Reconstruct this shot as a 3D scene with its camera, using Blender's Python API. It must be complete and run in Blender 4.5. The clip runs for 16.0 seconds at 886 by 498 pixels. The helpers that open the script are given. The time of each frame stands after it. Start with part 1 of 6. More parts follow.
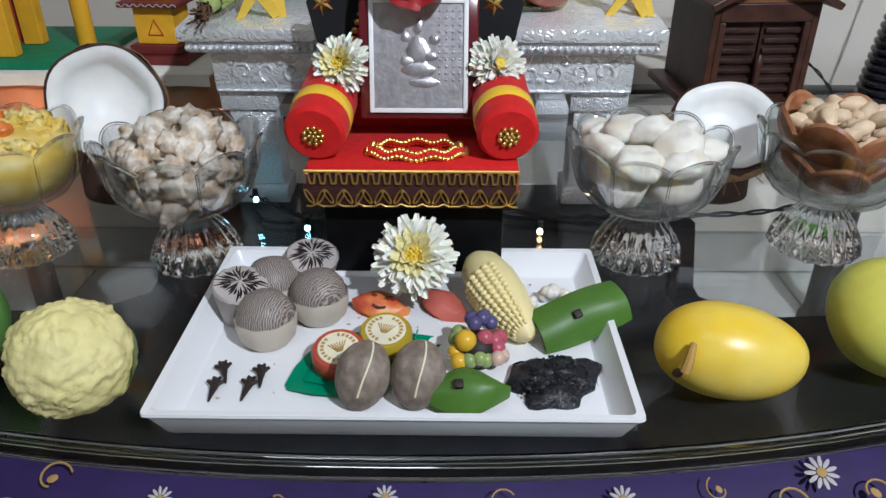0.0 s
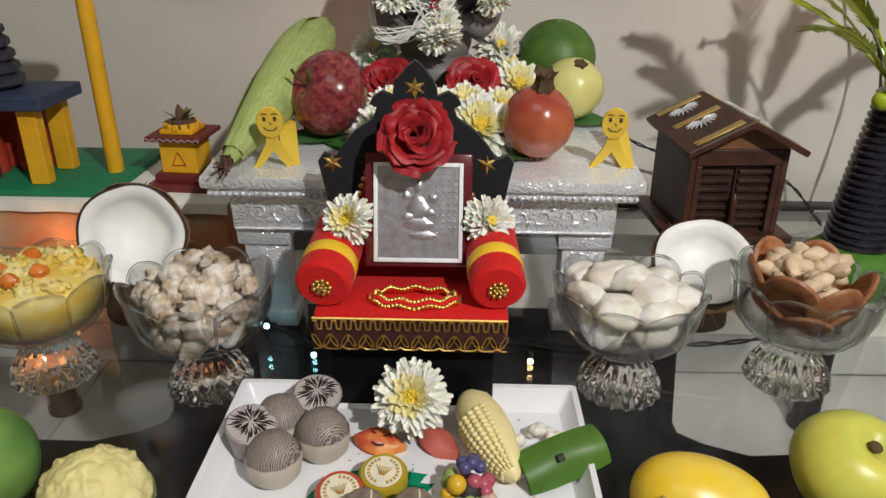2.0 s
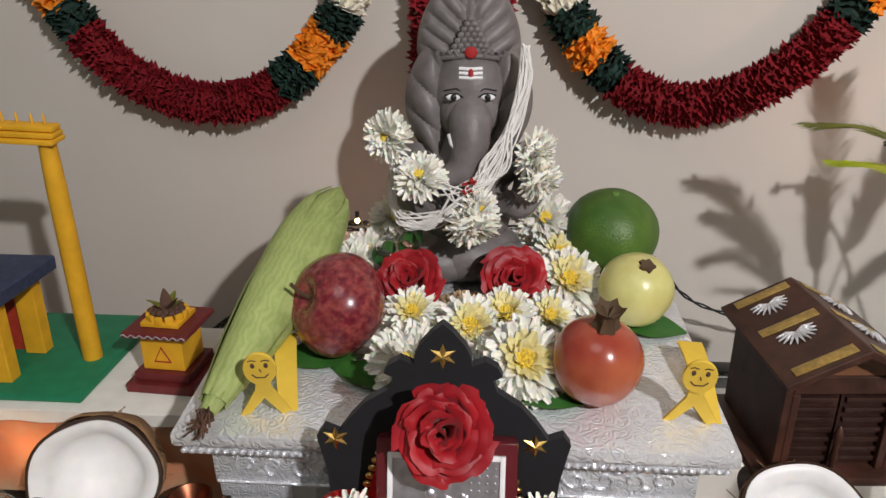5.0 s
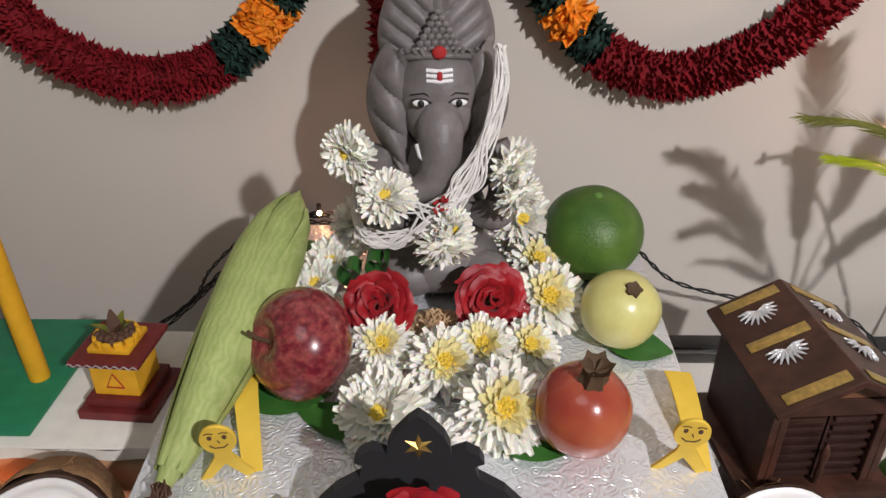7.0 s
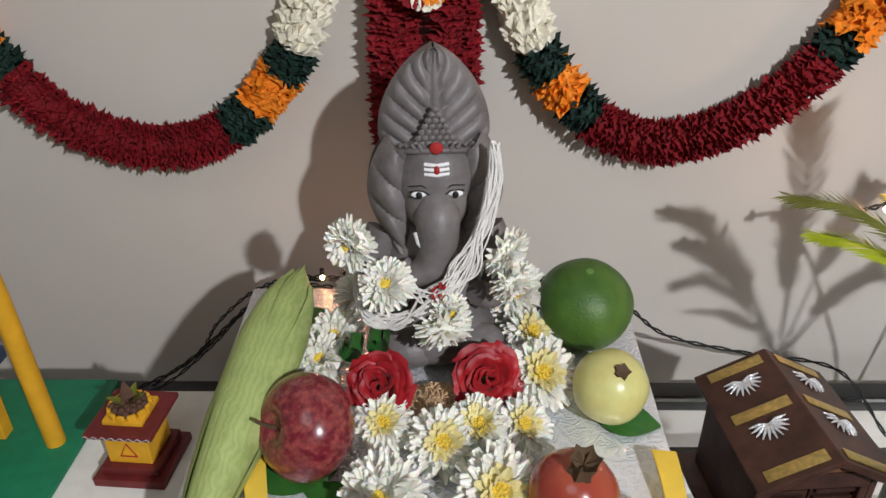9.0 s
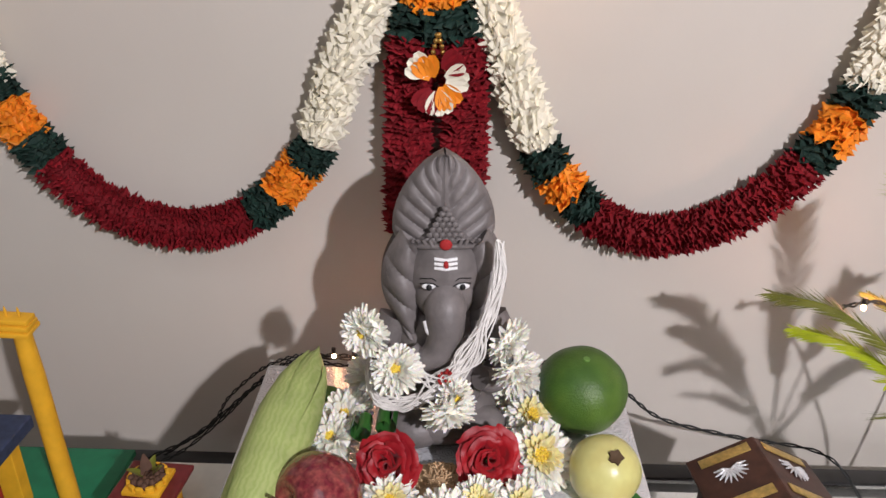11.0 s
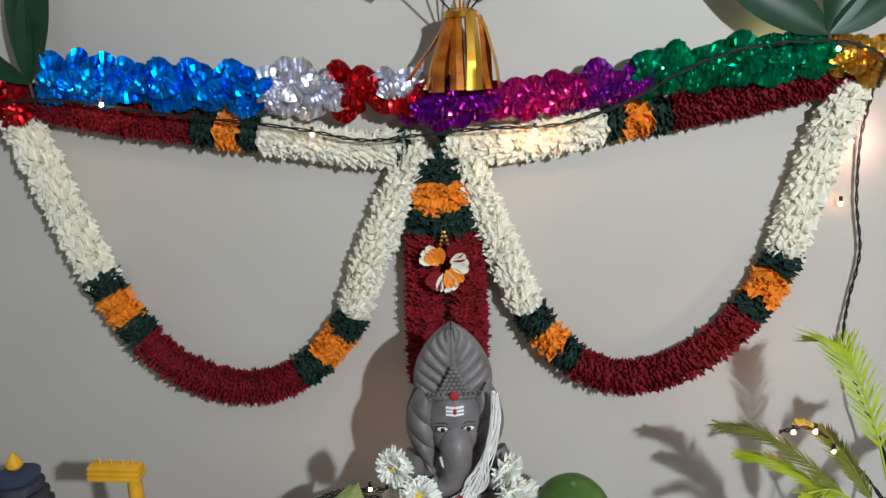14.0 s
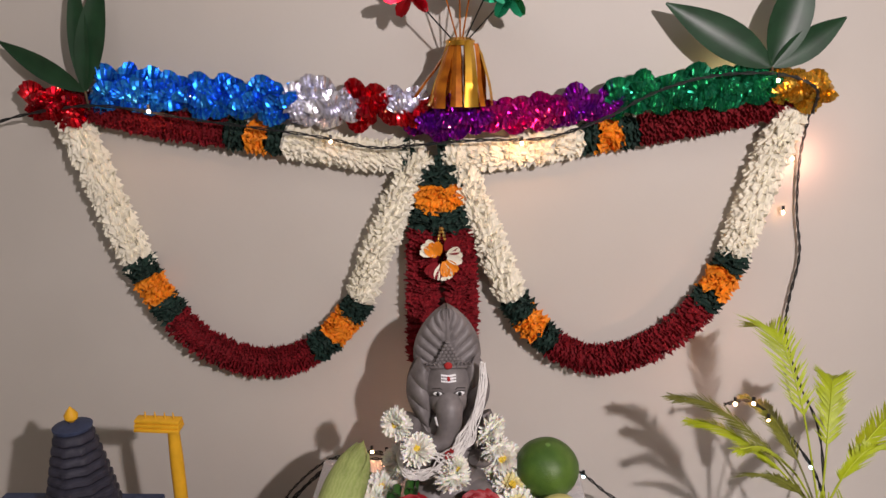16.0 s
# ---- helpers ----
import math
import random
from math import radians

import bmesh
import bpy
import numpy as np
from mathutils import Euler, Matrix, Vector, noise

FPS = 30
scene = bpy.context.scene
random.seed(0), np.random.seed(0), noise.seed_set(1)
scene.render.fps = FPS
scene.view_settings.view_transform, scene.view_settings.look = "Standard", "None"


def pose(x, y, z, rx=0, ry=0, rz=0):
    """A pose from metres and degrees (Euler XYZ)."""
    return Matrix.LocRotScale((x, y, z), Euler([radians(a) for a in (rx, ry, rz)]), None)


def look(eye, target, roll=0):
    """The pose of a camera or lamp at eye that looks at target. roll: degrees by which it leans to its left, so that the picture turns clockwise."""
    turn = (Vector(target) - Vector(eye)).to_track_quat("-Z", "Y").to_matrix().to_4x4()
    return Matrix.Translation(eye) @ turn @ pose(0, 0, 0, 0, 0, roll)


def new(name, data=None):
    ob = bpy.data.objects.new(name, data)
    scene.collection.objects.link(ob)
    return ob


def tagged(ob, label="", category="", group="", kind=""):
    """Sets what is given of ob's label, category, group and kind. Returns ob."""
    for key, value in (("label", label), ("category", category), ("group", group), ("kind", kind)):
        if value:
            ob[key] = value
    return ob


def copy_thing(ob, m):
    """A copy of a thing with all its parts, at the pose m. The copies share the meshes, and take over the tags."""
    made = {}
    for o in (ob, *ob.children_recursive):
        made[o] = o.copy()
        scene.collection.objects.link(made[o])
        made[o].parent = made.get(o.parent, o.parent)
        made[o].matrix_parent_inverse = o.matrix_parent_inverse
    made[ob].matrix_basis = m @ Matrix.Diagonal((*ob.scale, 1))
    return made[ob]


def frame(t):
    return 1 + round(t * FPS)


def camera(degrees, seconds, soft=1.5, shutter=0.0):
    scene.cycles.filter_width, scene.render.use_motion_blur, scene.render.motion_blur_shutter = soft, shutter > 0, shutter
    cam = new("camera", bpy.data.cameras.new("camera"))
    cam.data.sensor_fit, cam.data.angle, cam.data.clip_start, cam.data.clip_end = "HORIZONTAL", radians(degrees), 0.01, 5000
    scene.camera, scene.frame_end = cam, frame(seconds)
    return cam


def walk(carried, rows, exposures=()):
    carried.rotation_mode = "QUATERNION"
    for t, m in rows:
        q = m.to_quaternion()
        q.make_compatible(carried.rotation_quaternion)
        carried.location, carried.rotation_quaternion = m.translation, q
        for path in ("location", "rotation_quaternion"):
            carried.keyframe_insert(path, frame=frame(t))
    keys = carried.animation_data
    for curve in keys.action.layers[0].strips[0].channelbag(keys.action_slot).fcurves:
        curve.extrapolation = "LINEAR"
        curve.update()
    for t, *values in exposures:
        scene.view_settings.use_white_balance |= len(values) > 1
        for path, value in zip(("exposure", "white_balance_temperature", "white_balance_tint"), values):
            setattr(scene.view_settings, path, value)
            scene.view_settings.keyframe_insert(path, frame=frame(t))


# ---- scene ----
cam = camera(62.4, 16.0)
PATH = [
    (0, (0.024, 0.065, 0.669), (-0.002, 1.814, -0.300), 0.0),
    (0.5, (0.034, 0.055, 0.697), (0.021, 1.827, -0.231), 0.2),
    (1, (0.036, 0.036, 0.712), (0.003, 1.82, -0.191), 0.1),
    (1.5, (0.03, 0.028, 0.735), (-0.02, 1.842, -0.105), 0.3),
    (2, (0.032, 0.047, 0.752), (-0.011, 1.873, -0.063), 0.4),
    (2.5, (0.04, 0.079, 0.778), (-0.037, 1.913, -0.014), 0.3),
    (3, (0.059, 0.119, 0.796), (-0.072, 1.955, 0.014), 0.5),
    (3.5, (0.06, 0.164, 0.817), (-0.058, 2.01, 0.056), 1.1),
    (4, (0.036, 0.196, 0.819), (-0.109, 2.038, 0.054), -0.2),
    (4.5, (0.026, 0.227, 0.842), (-0.097, 2.082, 0.104), -0.0),
    (4.7, (0.023, 0.237, 0.849), (-0.097, 2.099, 0.129), 0.1),
    (6.8, (0.011, 0.334, 0.932), (-0.029, 2.092, -0.021), -0.2),
    (7, (0.012, 0.346, 0.935), (-0.013, 2.09, -0.045), -0.1),
    (7.5, (0.01, 0.352, 0.942), (-0.028, 2.09, -0.047), -0.6),
    (8, (0.009, 0.355, 0.953), (-0.01, 2.098, -0.027), 0.0),
    (8.2, (0.011, 0.357, 0.964), (-0.004, 2.095, -0.026), -0.4),
    (10.3, (0.017, 0.345, 1.066), (-0.033, 2.103, 0.114), 0.1),
    (10.5, (0.015, 0.338, 1.065), (-0.036, 2.13, 0.179), 0.2),
    (11, (0.011, 0.32, 1.062), (-0.027, 2.139, 0.230), 0.8),
    (11.5, (0.007, 0.309, 1.071), (-0.05, 2.169, 0.338), 0.6),
    (12, (-0.004, 0.279, 1.091), (-0.081, 2.184, 0.488), 0.3),
    (12.5, (-0.002, 0.25, 1.108), (-0.113, 2.171, 0.562), -0.6),
    (13, (0.019, 0.212, 1.128), (-0.069, 2.142, 0.609), -0.8),
    (13.5, (0.032, 0.174, 1.152), (-0.049, 2.11, 0.654), -1.5),
    (14, (0.043, 0.123, 1.178), (-0.071, 2.057, 0.681), -2.5),
    (14.5, (0.053, 0.082, 1.194), (-0.069, 2.019, 0.711), -1.5),
    (15, (0.068, 0.04, 1.204), (-0.077, 1.975, 0.719), -1.9),
    (15.5, (0.06, 0.014, 1.210), (-0.061, 1.961, 0.770), -1.6),
    (16, (0.039, -0.041, 1.194), (-0.046, 1.901, 0.722), -1.0),
]
EXPOSURES = [
    (0, -0.03, 5726, 3.7), (0.5, 0.05, 6773, 11.7), (1, -0.11, 6312, 3.9), (1.5, -0.11, 6739, 8.7),
    (2, -0.11, 6671, 4.9), (2.5, -0.07, 6635, 6.4), (3, -0.04, 6875, 7.3), (3.5, -0.11, 6230, 1.8),
    (4, -0.02, 6199, 5.3), (4.5, -0.07, 6536, 8.5), (7, 0.02, 6507, 12.2), (7.5, 0.04, 6672, 13.8),
    (8, -0.06, 6075, 4.9), (10.5, 0.14, 6458, 14.9), (11, 0.17, 6397, 15.5), (11.5, 0.08, 5536, 0.2),
    (12.5, -0.03, 6324, 9.5), (13, 0.05, 6645, 16.4), (13.5, -0.06, 5898, 4.0), (15, -0.06, 5768, 1.3), (15.5, -0.09, 5790, 1.6),
    (16, -0.07, 6891, 20.1),
]

walk(cam, [(t, look(eye, target, roll)) for t, eye, target, roll in PATH], EXPOSURES)

# ---- light ----
world = bpy.data.worlds.new("world")
scene.world = world
world.use_nodes = True
world.node_tree.nodes["Background"].inputs[0].default_value = (0.9, 0.95, 1.0, 1)
world.node_tree.nodes["Background"].inputs[1].default_value = 0.03


def lamp(name, kind, m, power, colour, size):
    data = bpy.data.lights.new(name, kind)
    data.energy, data.color = power, colour
    if kind == "AREA":
        data.shape, data.size = "DISK", size
    else:
        data.shadow_soft_size = size
    ob = new(name, data)
    ob.matrix_world = m
    return ob


LAMP = (0.65, -0.45, 1.52)
lamp("lamp_spot", "AREA", look(LAMP, (0.06, 1.0, 0.62)), 23.0, (1.0, 0.968, 0.99), 0.045)
# wide soft fill hung under the ceiling, added for ambient light; no fixture there
lamp("ceiling_fill", "AREA", look((-0.3, -0.5, 2.5), (-0.3, -0.3, 0)), 5.0, (0.96, 0.98, 1.0), 1.0)


# ---- materials ----
def mat(name, colour, rough=0.5, metal=0.0, var=0.12, scale=40.0, bump=0.0, bump_scale=200.0, second=None, mix_scale=12.0,
        emit=None, strength=0.0, transmission=0.0, ior=1.45, coat=0.0, island=0.0, sheen=0.0, subsurface=0.0):
    m = bpy.data.materials.new(name)
    m.use_nodes = True
    nt = m.node_tree
    n, l = nt.nodes, nt.links
    b = n["Principled BSDF"]
    b.inputs["Roughness"].default_value = rough
    b.inputs["Metallic"].default_value = metal
    b.inputs["Transmission Weight"].default_value = transmission
    b.inputs["IOR"].default_value = ior
    b.inputs["Coat Weight"].default_value = coat
    b.inputs["Sheen Weight"].default_value = sheen
    if subsurface:
        b.inputs["Subsurface Weight"].default_value = subsurface
        b.inputs["Subsurface Radius"].default_value = (0.01, 0.007, 0.004)
    co = n.new("ShaderNodeTexCoord")
    noi = n.new("ShaderNodeTexNoise")
    noi.inputs["Scale"].default_value, noi.inputs["Detail"].default_value = scale, 5
    l.new(co.outputs["Object"], noi.inputs["Vector"])
    base = n.new("ShaderNodeMix")
    base.data_type = "RGBA"
    c = (*colour, 1)
    base.inputs[6].default_value = c
    base.inputs[7].default_value = (*(second or colour), 1)
    big = n.new("ShaderNodeTexNoise")
    big.inputs["Scale"].default_value, big.inputs["Detail"].default_value = mix_scale, 3
    l.new(co.outputs["Object"], big.inputs["Vector"])
    ramp = n.new("ShaderNodeMapRange")
    ramp.inputs[1].default_value, ramp.inputs[2].default_value = 0.4, 0.62
    l.new(big.outputs["Fac"], ramp.inputs[0])
    l.new(ramp.outputs[0], base.inputs[0])
    hsv = n.new("ShaderNodeHueSaturation")
    l.new(base.outputs[2], hsv.inputs["Color"])
    span = n.new("ShaderNodeMapRange")
    span.inputs[1].default_value, span.inputs[2].default_value = 0.3, 0.7
    span.inputs[3].default_value, span.inputs[4].default_value = 1 - var, 1 + var
    l.new(noi.outputs["Fac"], span.inputs[0])
    if island:
        geo = n.new("ShaderNodeNewGeometry")
        isl = n.new("ShaderNodeMapRange")
        isl.inputs[3].default_value, isl.inputs[4].default_value = 1 - island, 1 + island
        l.new(geo.outputs["Random Per Island"], isl.inputs[0])
        mul = n.new("ShaderNodeMath")
        mul.operation = "MULTIPLY"
        l.new(span.outputs[0], mul.inputs[0])
        l.new(isl.outputs[0], mul.inputs[1])
        l.new(mul.outputs[0], hsv.inputs["Value"])
    else:
        l.new(span.outputs[0], hsv.inputs["Value"])
    l.new(hsv.outputs["Color"], b.inputs["Base Color"])
    if bump:
        tex = n.new("ShaderNodeTexNoise")
        tex.inputs["Scale"].default_value, tex.inputs["Detail"].default_value = bump_scale, 4
        l.new(co.outputs["Object"], tex.inputs["Vector"])
        bp = n.new("ShaderNodeBump")
        bp.inputs["Strength"].default_value, bp.inputs["Distance"].default_value = bump, 0.002
        l.new(tex.outputs["Fac"], bp.inputs["Height"])
        l.new(bp.outputs["Normal"], b.inputs["Normal"])
    if emit:
        b.inputs["Emission Color"].default_value = (*emit, 1)
        b.inputs["Emission Strength"].default_value = strength
    return m


def node_of(m, kind):
    return next(n for n in m.node_tree.nodes if n.bl_idname == kind)


def striped(name, a, b, scale, rough=0.5, distortion=2.0, direction="X", kind="BANDS", metal=0.0):
    """Two-coloured wavy stripes."""
    m = mat(name, a, rough, metal)
    nt = m.node_tree
    wave = nt.nodes.new("ShaderNodeTexWave")
    wave.wave_type = kind
    if kind == "BANDS":
        wave.bands_direction = direction
    else:
        wave.rings_direction = direction
    wave.inputs["Scale"].default_value, wave.inputs["Distortion"].default_value = scale, distortion
    wave.inputs["Detail"].default_value, wave.inputs["Detail Scale"].default_value = 2, 1.5
    nt.links.new(node_of(m, "ShaderNodeTexCoord").outputs["Object"], wave.inputs["Vector"])
    mix = nt.nodes.new("ShaderNodeMix")
    mix.data_type = "RGBA"
    mix.inputs[6].default_value, mix.inputs[7].default_value = (*a, 1), (*b, 1)
    nt.links.new(wave.outputs["Fac"], mix.inputs[0])
    nt.links.new(mix.outputs[2], node_of(m, "ShaderNodeHueSaturation").inputs["Color"])
    return m


def embossed(name, colour, scale, rough=0.3):
    """Pressed metal sheet with a raised scroll pattern."""
    m = mat(name, colour, rough, 0.5, var=0.05)
    nt = m.node_tree
    vor = nt.nodes.new("ShaderNodeTexVoronoi")
    vor.feature = "SMOOTH_F1"
    vor.inputs["Scale"].default_value = scale
    noi = nt.nodes.new("ShaderNodeTexNoise")
    noi.inputs["Scale"].default_value = scale * 0.7
    wave = nt.nodes.new("ShaderNodeMath")
    wave.operation = "SINE"
    mul = nt.nodes.new("ShaderNodeMath")
    mul.operation = "MULTIPLY"
    mul.inputs[1].default_value = 22.0
    add = nt.nodes.new("ShaderNodeMath")
    co = node_of(m, "ShaderNodeTexCoord").outputs["Object"]
    nt.links.new(co, vor.inputs["Vector"])
    nt.links.new(co, noi.inputs["Vector"])
    nt.links.new(vor.outputs["Distance"], add.inputs[0])
    nt.links.new(noi.outputs["Fac"], add.inputs[1])
    nt.links.new(add.outputs[0], mul.inputs[0])
    nt.links.new(mul.outputs[0], wave.inputs[0])
    bp = nt.nodes.new("ShaderNodeBump")
    bp.inputs["Strength"].default_value, bp.inputs["Distance"].default_value = 0.6, 0.00045
    nt.links.new(wave.outputs[0], bp.inputs["Height"])
    nt.links.new(bp.outputs["Normal"], nt.nodes["Principled BSDF"].inputs["Normal"])
    return m


def thin_glass(name):
    """Clear thin-walled glass: light goes straight through, with glossy reflections."""
    m = bpy.data.materials.new(name)
    m.use_nodes = True
    n, l = m.node_tree.nodes, m.node_tree.links
    n.remove(n["Principled BSDF"])
    clear, gloss, mix, edge, gain = n.new("ShaderNodeBsdfTransparent"), n.new("ShaderNodeBsdfGlossy"), n.new("ShaderNodeMixShader"), n.new("ShaderNodeLayerWeight"), n.new("ShaderNodeMapRange")
    clear.inputs[0].default_value = (0.965, 0.975, 0.975, 1)
    gloss.inputs["Roughness"].default_value = 0.025
    edge.inputs["Blend"].default_value = 0.30
    gain.inputs[3].default_value, gain.inputs[4].default_value = 0.07, 0.85
    l.new(edge.outputs["Facing"], gain.inputs[0])
    l.new(gain.outputs[0], mix.inputs[0])
    l.new(clear.outputs[0], mix.inputs[1])
    l.new(gloss.outputs[0], mix.inputs[2])
    l.new(mix.outputs[0], n["Material Output"].inputs[0])
    return m


WALL = mat("cream_wall_paint", (0.65, 0.61, 0.545), 0.55, var=0.03, scale=3, bump=0.08, bump_scale=90, second=(0.62, 0.58, 0.515), mix_scale=2)
CEIL = mat("white_ceiling_paint", (0.8, 0.8, 0.78), 0.8, var=0.03, scale=5)
TILE = mat("pale_floor_tile", (0.46, 0.455, 0.43), 0.25, var=0.05, scale=8, second=(0.38, 0.375, 0.35), mix_scale=5)
GROUT = mat("grey_grout", (0.25, 0.25, 0.24), 0.9)
GLASS = mat("clear_glass", (0.96, 0.98, 0.98), 0.02, var=0.0, transmission=1.0, ior=1.37)
BOWLGLASS = mat("moulded_glass", (0.97, 0.98, 0.98), 0.03, var=0.0, transmission=1.0, ior=1.47)
BOWLTHIN = thin_glass("thin_moulded_glass")
BLACKGLASS = mat("black_lacquer", (0.004, 0.004, 0.005), 0.5, var=0.3, scale=60)
BLACKGLASS.node_tree.nodes["Principled BSDF"].inputs["Specular IOR Level"].default_value = 0.15
BLACKMETAL = mat("black_painted_metal", (0.02, 0.02, 0.02), 0.4)
PORCELAIN = mat("white_melamine", (0.86, 0.86, 0.88), 0.2, var=0.02, scale=20, coat=0.3)
SILVER = embossed("embossed_silver_sheet", (0.90, 0.92, 0.95), 120.0, 0.20)
SILVERFINE = embossed("fine_embossed_silver", (0.86, 0.88, 0.91), 190.0, 0.28)
CLAY = mat("grey_clay", (0.21, 0.19, 0.185), 0.46, var=0.16, scale=60, bump=0.25, bump_scale=250, second=(0.15, 0.135, 0.13), mix_scale=20)
WHITEPAINT = mat("white_paint", (0.85, 0.85, 0.85), 0.5)
BLACKPAINT = mat("black_paint", (0.012, 0.012, 0.012), 0.5)
REDPAINT = mat("red_powder", (0.38, 0.02, 0.02), 0.8)
PETALWHITE = mat("white_petal", (0.90, 0.89, 0.80), 0.6, var=0.04, scale=80, island=0.06, subsurface=0.35)
PETALCREAM = mat("pale_yellow_petal", (0.88, 0.80, 0.42), 0.6, var=0.06, scale=80, island=0.1, subsurface=0.3)
PETALYELLOW = mat("yellow_floret", (0.82, 0.62, 0.08), 0.7, var=0.15, scale=200, island=0.15)
ROSERED = mat("red_rose_petal", (0.42, 0.008, 0.014), 0.5, var=0.25, scale=60, sheen=0.1, second=(0.26, 0.004, 0.010), mix_scale=30)
REDCLOTH = mat("maroon_frill_cloth", (0.22, 0.003, 0.009), 0.8, var=0.15, scale=90, island=0.2)
WHITECLOTH = mat("cream_frill_cloth", (0.90, 0.86, 0.70), 0.6, var=0.05, scale=60, island=0.08)
ORANGECLOTH = mat("orange_frill_cloth", (0.88, 0.27, 0.012), 0.65, var=0.1, scale=80, island=0.15)
GREENCLOTH = mat("dark_green_frill_cloth", (0.010, 0.035, 0.025), 0.75, var=0.2, scale=80, island=0.3)


def foil(name, colour, second):
    return mat(name, colour, 0.27, 0.88, var=0.12, scale=60, island=0.25, second=second, mix_scale=30, coat=0.4)


FOIL = {
    "blue": foil("blue_foil", (0.01, 0.30, 0.95), (0.0, 0.14, 0.70)),
    "silver": foil("silver_foil", (0.86, 0.86, 0.92), (0.7, 0.7, 0.85)),
    "red": foil("red_foil", (0.55, 0.010, 0.015), (0.34, 0.0, 0.008)),
    "magenta": foil("magenta_foil", (0.55, 0.01, 0.22), (0.30, 0.005, 0.20)),
    "purple": foil("purple_foil", (0.32, 0.01, 0.36), (0.16, 0.005, 0.28)),
    "green": foil("green_foil", (0.005, 0.36, 0.17), (0.0, 0.2, 0.1)),
    "gold": foil("gold_foil", (0.80, 0.45, 0.06), (0.6, 0.3, 0.03)),
    "orange": mat("amber_cellophane", (0.60, 0.19, 0.015), 0.18, 0.35, var=0.2, scale=50, second=(0.36, 0.09, 0.01), mix_scale=40),
}
GOLD = mat("gold_trim", (0.78, 0.52, 0.16), 0.3, 1.0, var=0.15, scale=300)
VELVETRED = mat("red_velvet", (0.62, 0.006, 0.006), 0.8, var=0.1, scale=150, sheen=0.05)
VELVETBLACK = mat("black_velvet", (0.008, 0.008, 0.010), 0.9, sheen=0.1)
MAROON = mat("dark_maroon_cloth", (0.045, 0.012, 0.010), 0.8, var=0.2, scale=150)
YELLOWSATIN = mat("yellow_satin_ribbon", (0.85, 0.52, 0.03), 0.3, var=0.06)
WOOD = mat("dark_stained_wood", (0.046, 0.018, 0.012), 0.40, var=0.35, scale=60, second=(0.068, 0.027, 0.017), mix_scale=25, bump=0.15, bump_scale=120)
WOODDARK = mat("dark_wood_slat", (0.035, 0.014, 0.01), 0.45, var=0.3, scale=50)
BRASS = mat("brass_strip", (0.72, 0.55, 0.2), 0.35, 1.0, var=0.2, scale=200, bump=0.3, bump_scale=500)
YELLOWWOOD = mat("yellow_painted_wood", (0.80, 0.42, 0.02), 0.55, var=0.1, scale=60, bump=0.1)
BLUEWOOD = mat("slate_blue_painted_card", (0.035, 0.05, 0.10), 0.6, var=0.25, scale=120, bump=0.2, bump_scale=400)
TOWERDARK = mat("dark_slate_clay", (0.03, 0.03, 0.045), 0.6, var=0.3, scale=80, bump=0.3)
GREENBOARD = mat("green_painted_board", (0.012, 0.20, 0.09), 0.55, var=0.12, scale=60)
REDWOOD = mat("red_painted_clay", (0.42, 0.04, 0.02), 0.6, var=0.2, scale=80)
MAROONPAINT = mat("maroon_painted_wood", (0.15, 0.02, 0.02), 0.5, var=0.2, scale=90)
CLOTHWHITE = mat("white_table_cloth", (0.78, 0.77, 0.70), 0.8, var=0.05, scale=60, bump=0.1)
# rust second colour: orange print plus the LED glow painted into the cloth
CLOTHBEIGE = mat("beige_print_led_glow", (0.52, 0.36, 0.22), 0.8, var=0.15, scale=25, second=(0.62, 0.20, 0.08), mix_scale=9)
COCOFLESH = mat("white_coconut_flesh", (0.87, 0.86, 0.84), 0.4, var=0.04, scale=60, subsurface=0.2)
COCOSHELL = mat("dark_coconut_shell", (0.05, 0.022, 0.012), 0.7, var=0.3, scale=90)
HUSK = mat("brown_coconut_husk", (0.30, 0.17, 0.08), 0.9, var=0.3, scale=120, bump=0.6, bump_scale=220)
APPLE = mat("dark_red_apple_skin", (0.17, 0.018, 0.028), 0.24, var=0.35, scale=220, second=(0.27, 0.055, 0.05), mix_scale=150, coat=0.4)
POME = mat("orange_pomegranate_skin", (0.33, 0.045, 0.03), 0.22, var=0.1, scale=25, second=(0.43, 0.11, 0.05), mix_scale=14, coat=0.3)
GUAVA = mat("pale_green_guava_skin", (0.70, 0.68, 0.26), 0.3, var=0.08, scale=40, second=(0.62, 0.56, 0.20), mix_scale=25, coat=0.2, bump=0.1)
LIME = mat("green_citrus_skin", (0.05, 0.125, 0.018), 0.42, var=0.12, scale=60, second=(0.085, 0.165, 0.025), mix_scale=14, bump=0.35, bump_scale=420)
GREENFRUIT = mat("green_mango_skin", (0.10, 0.24, 0.05), 0.35, var=0.15, scale=40, second=(0.2, 0.33, 0.08), mix_scale=15)
MANGO = mat("yellow_mango_skin", (0.83, 0.56, 0.03), 0.33, var=0.05, scale=60, second=(0.80, 0.60, 0.10), mix_scale=18, coat=0.2)
QUINCE = mat("yellow_green_fruit_skin", (0.64, 0.60, 0.10), 0.35, var=0.08, scale=50, second=(0.50, 0.55, 0.10), mix_scale=20)
CAULI = mat("cream_modelled_curd", (0.80, 0.71, 0.33), 0.6, var=0.06, scale=90, second=(0.76, 0.68, 0.28), mix_scale=30, bump=0.3, bump_scale=260)
CORNHUSK = striped("green_corn_husk", (0.33, 0.42, 0.125), (0.41, 0.48, 0.175), 60, 0.6, 7.0, "X")
CORNSILK = mat("brown_corn_silk", (0.10, 0.05, 0.03), 0.8, var=0.3)
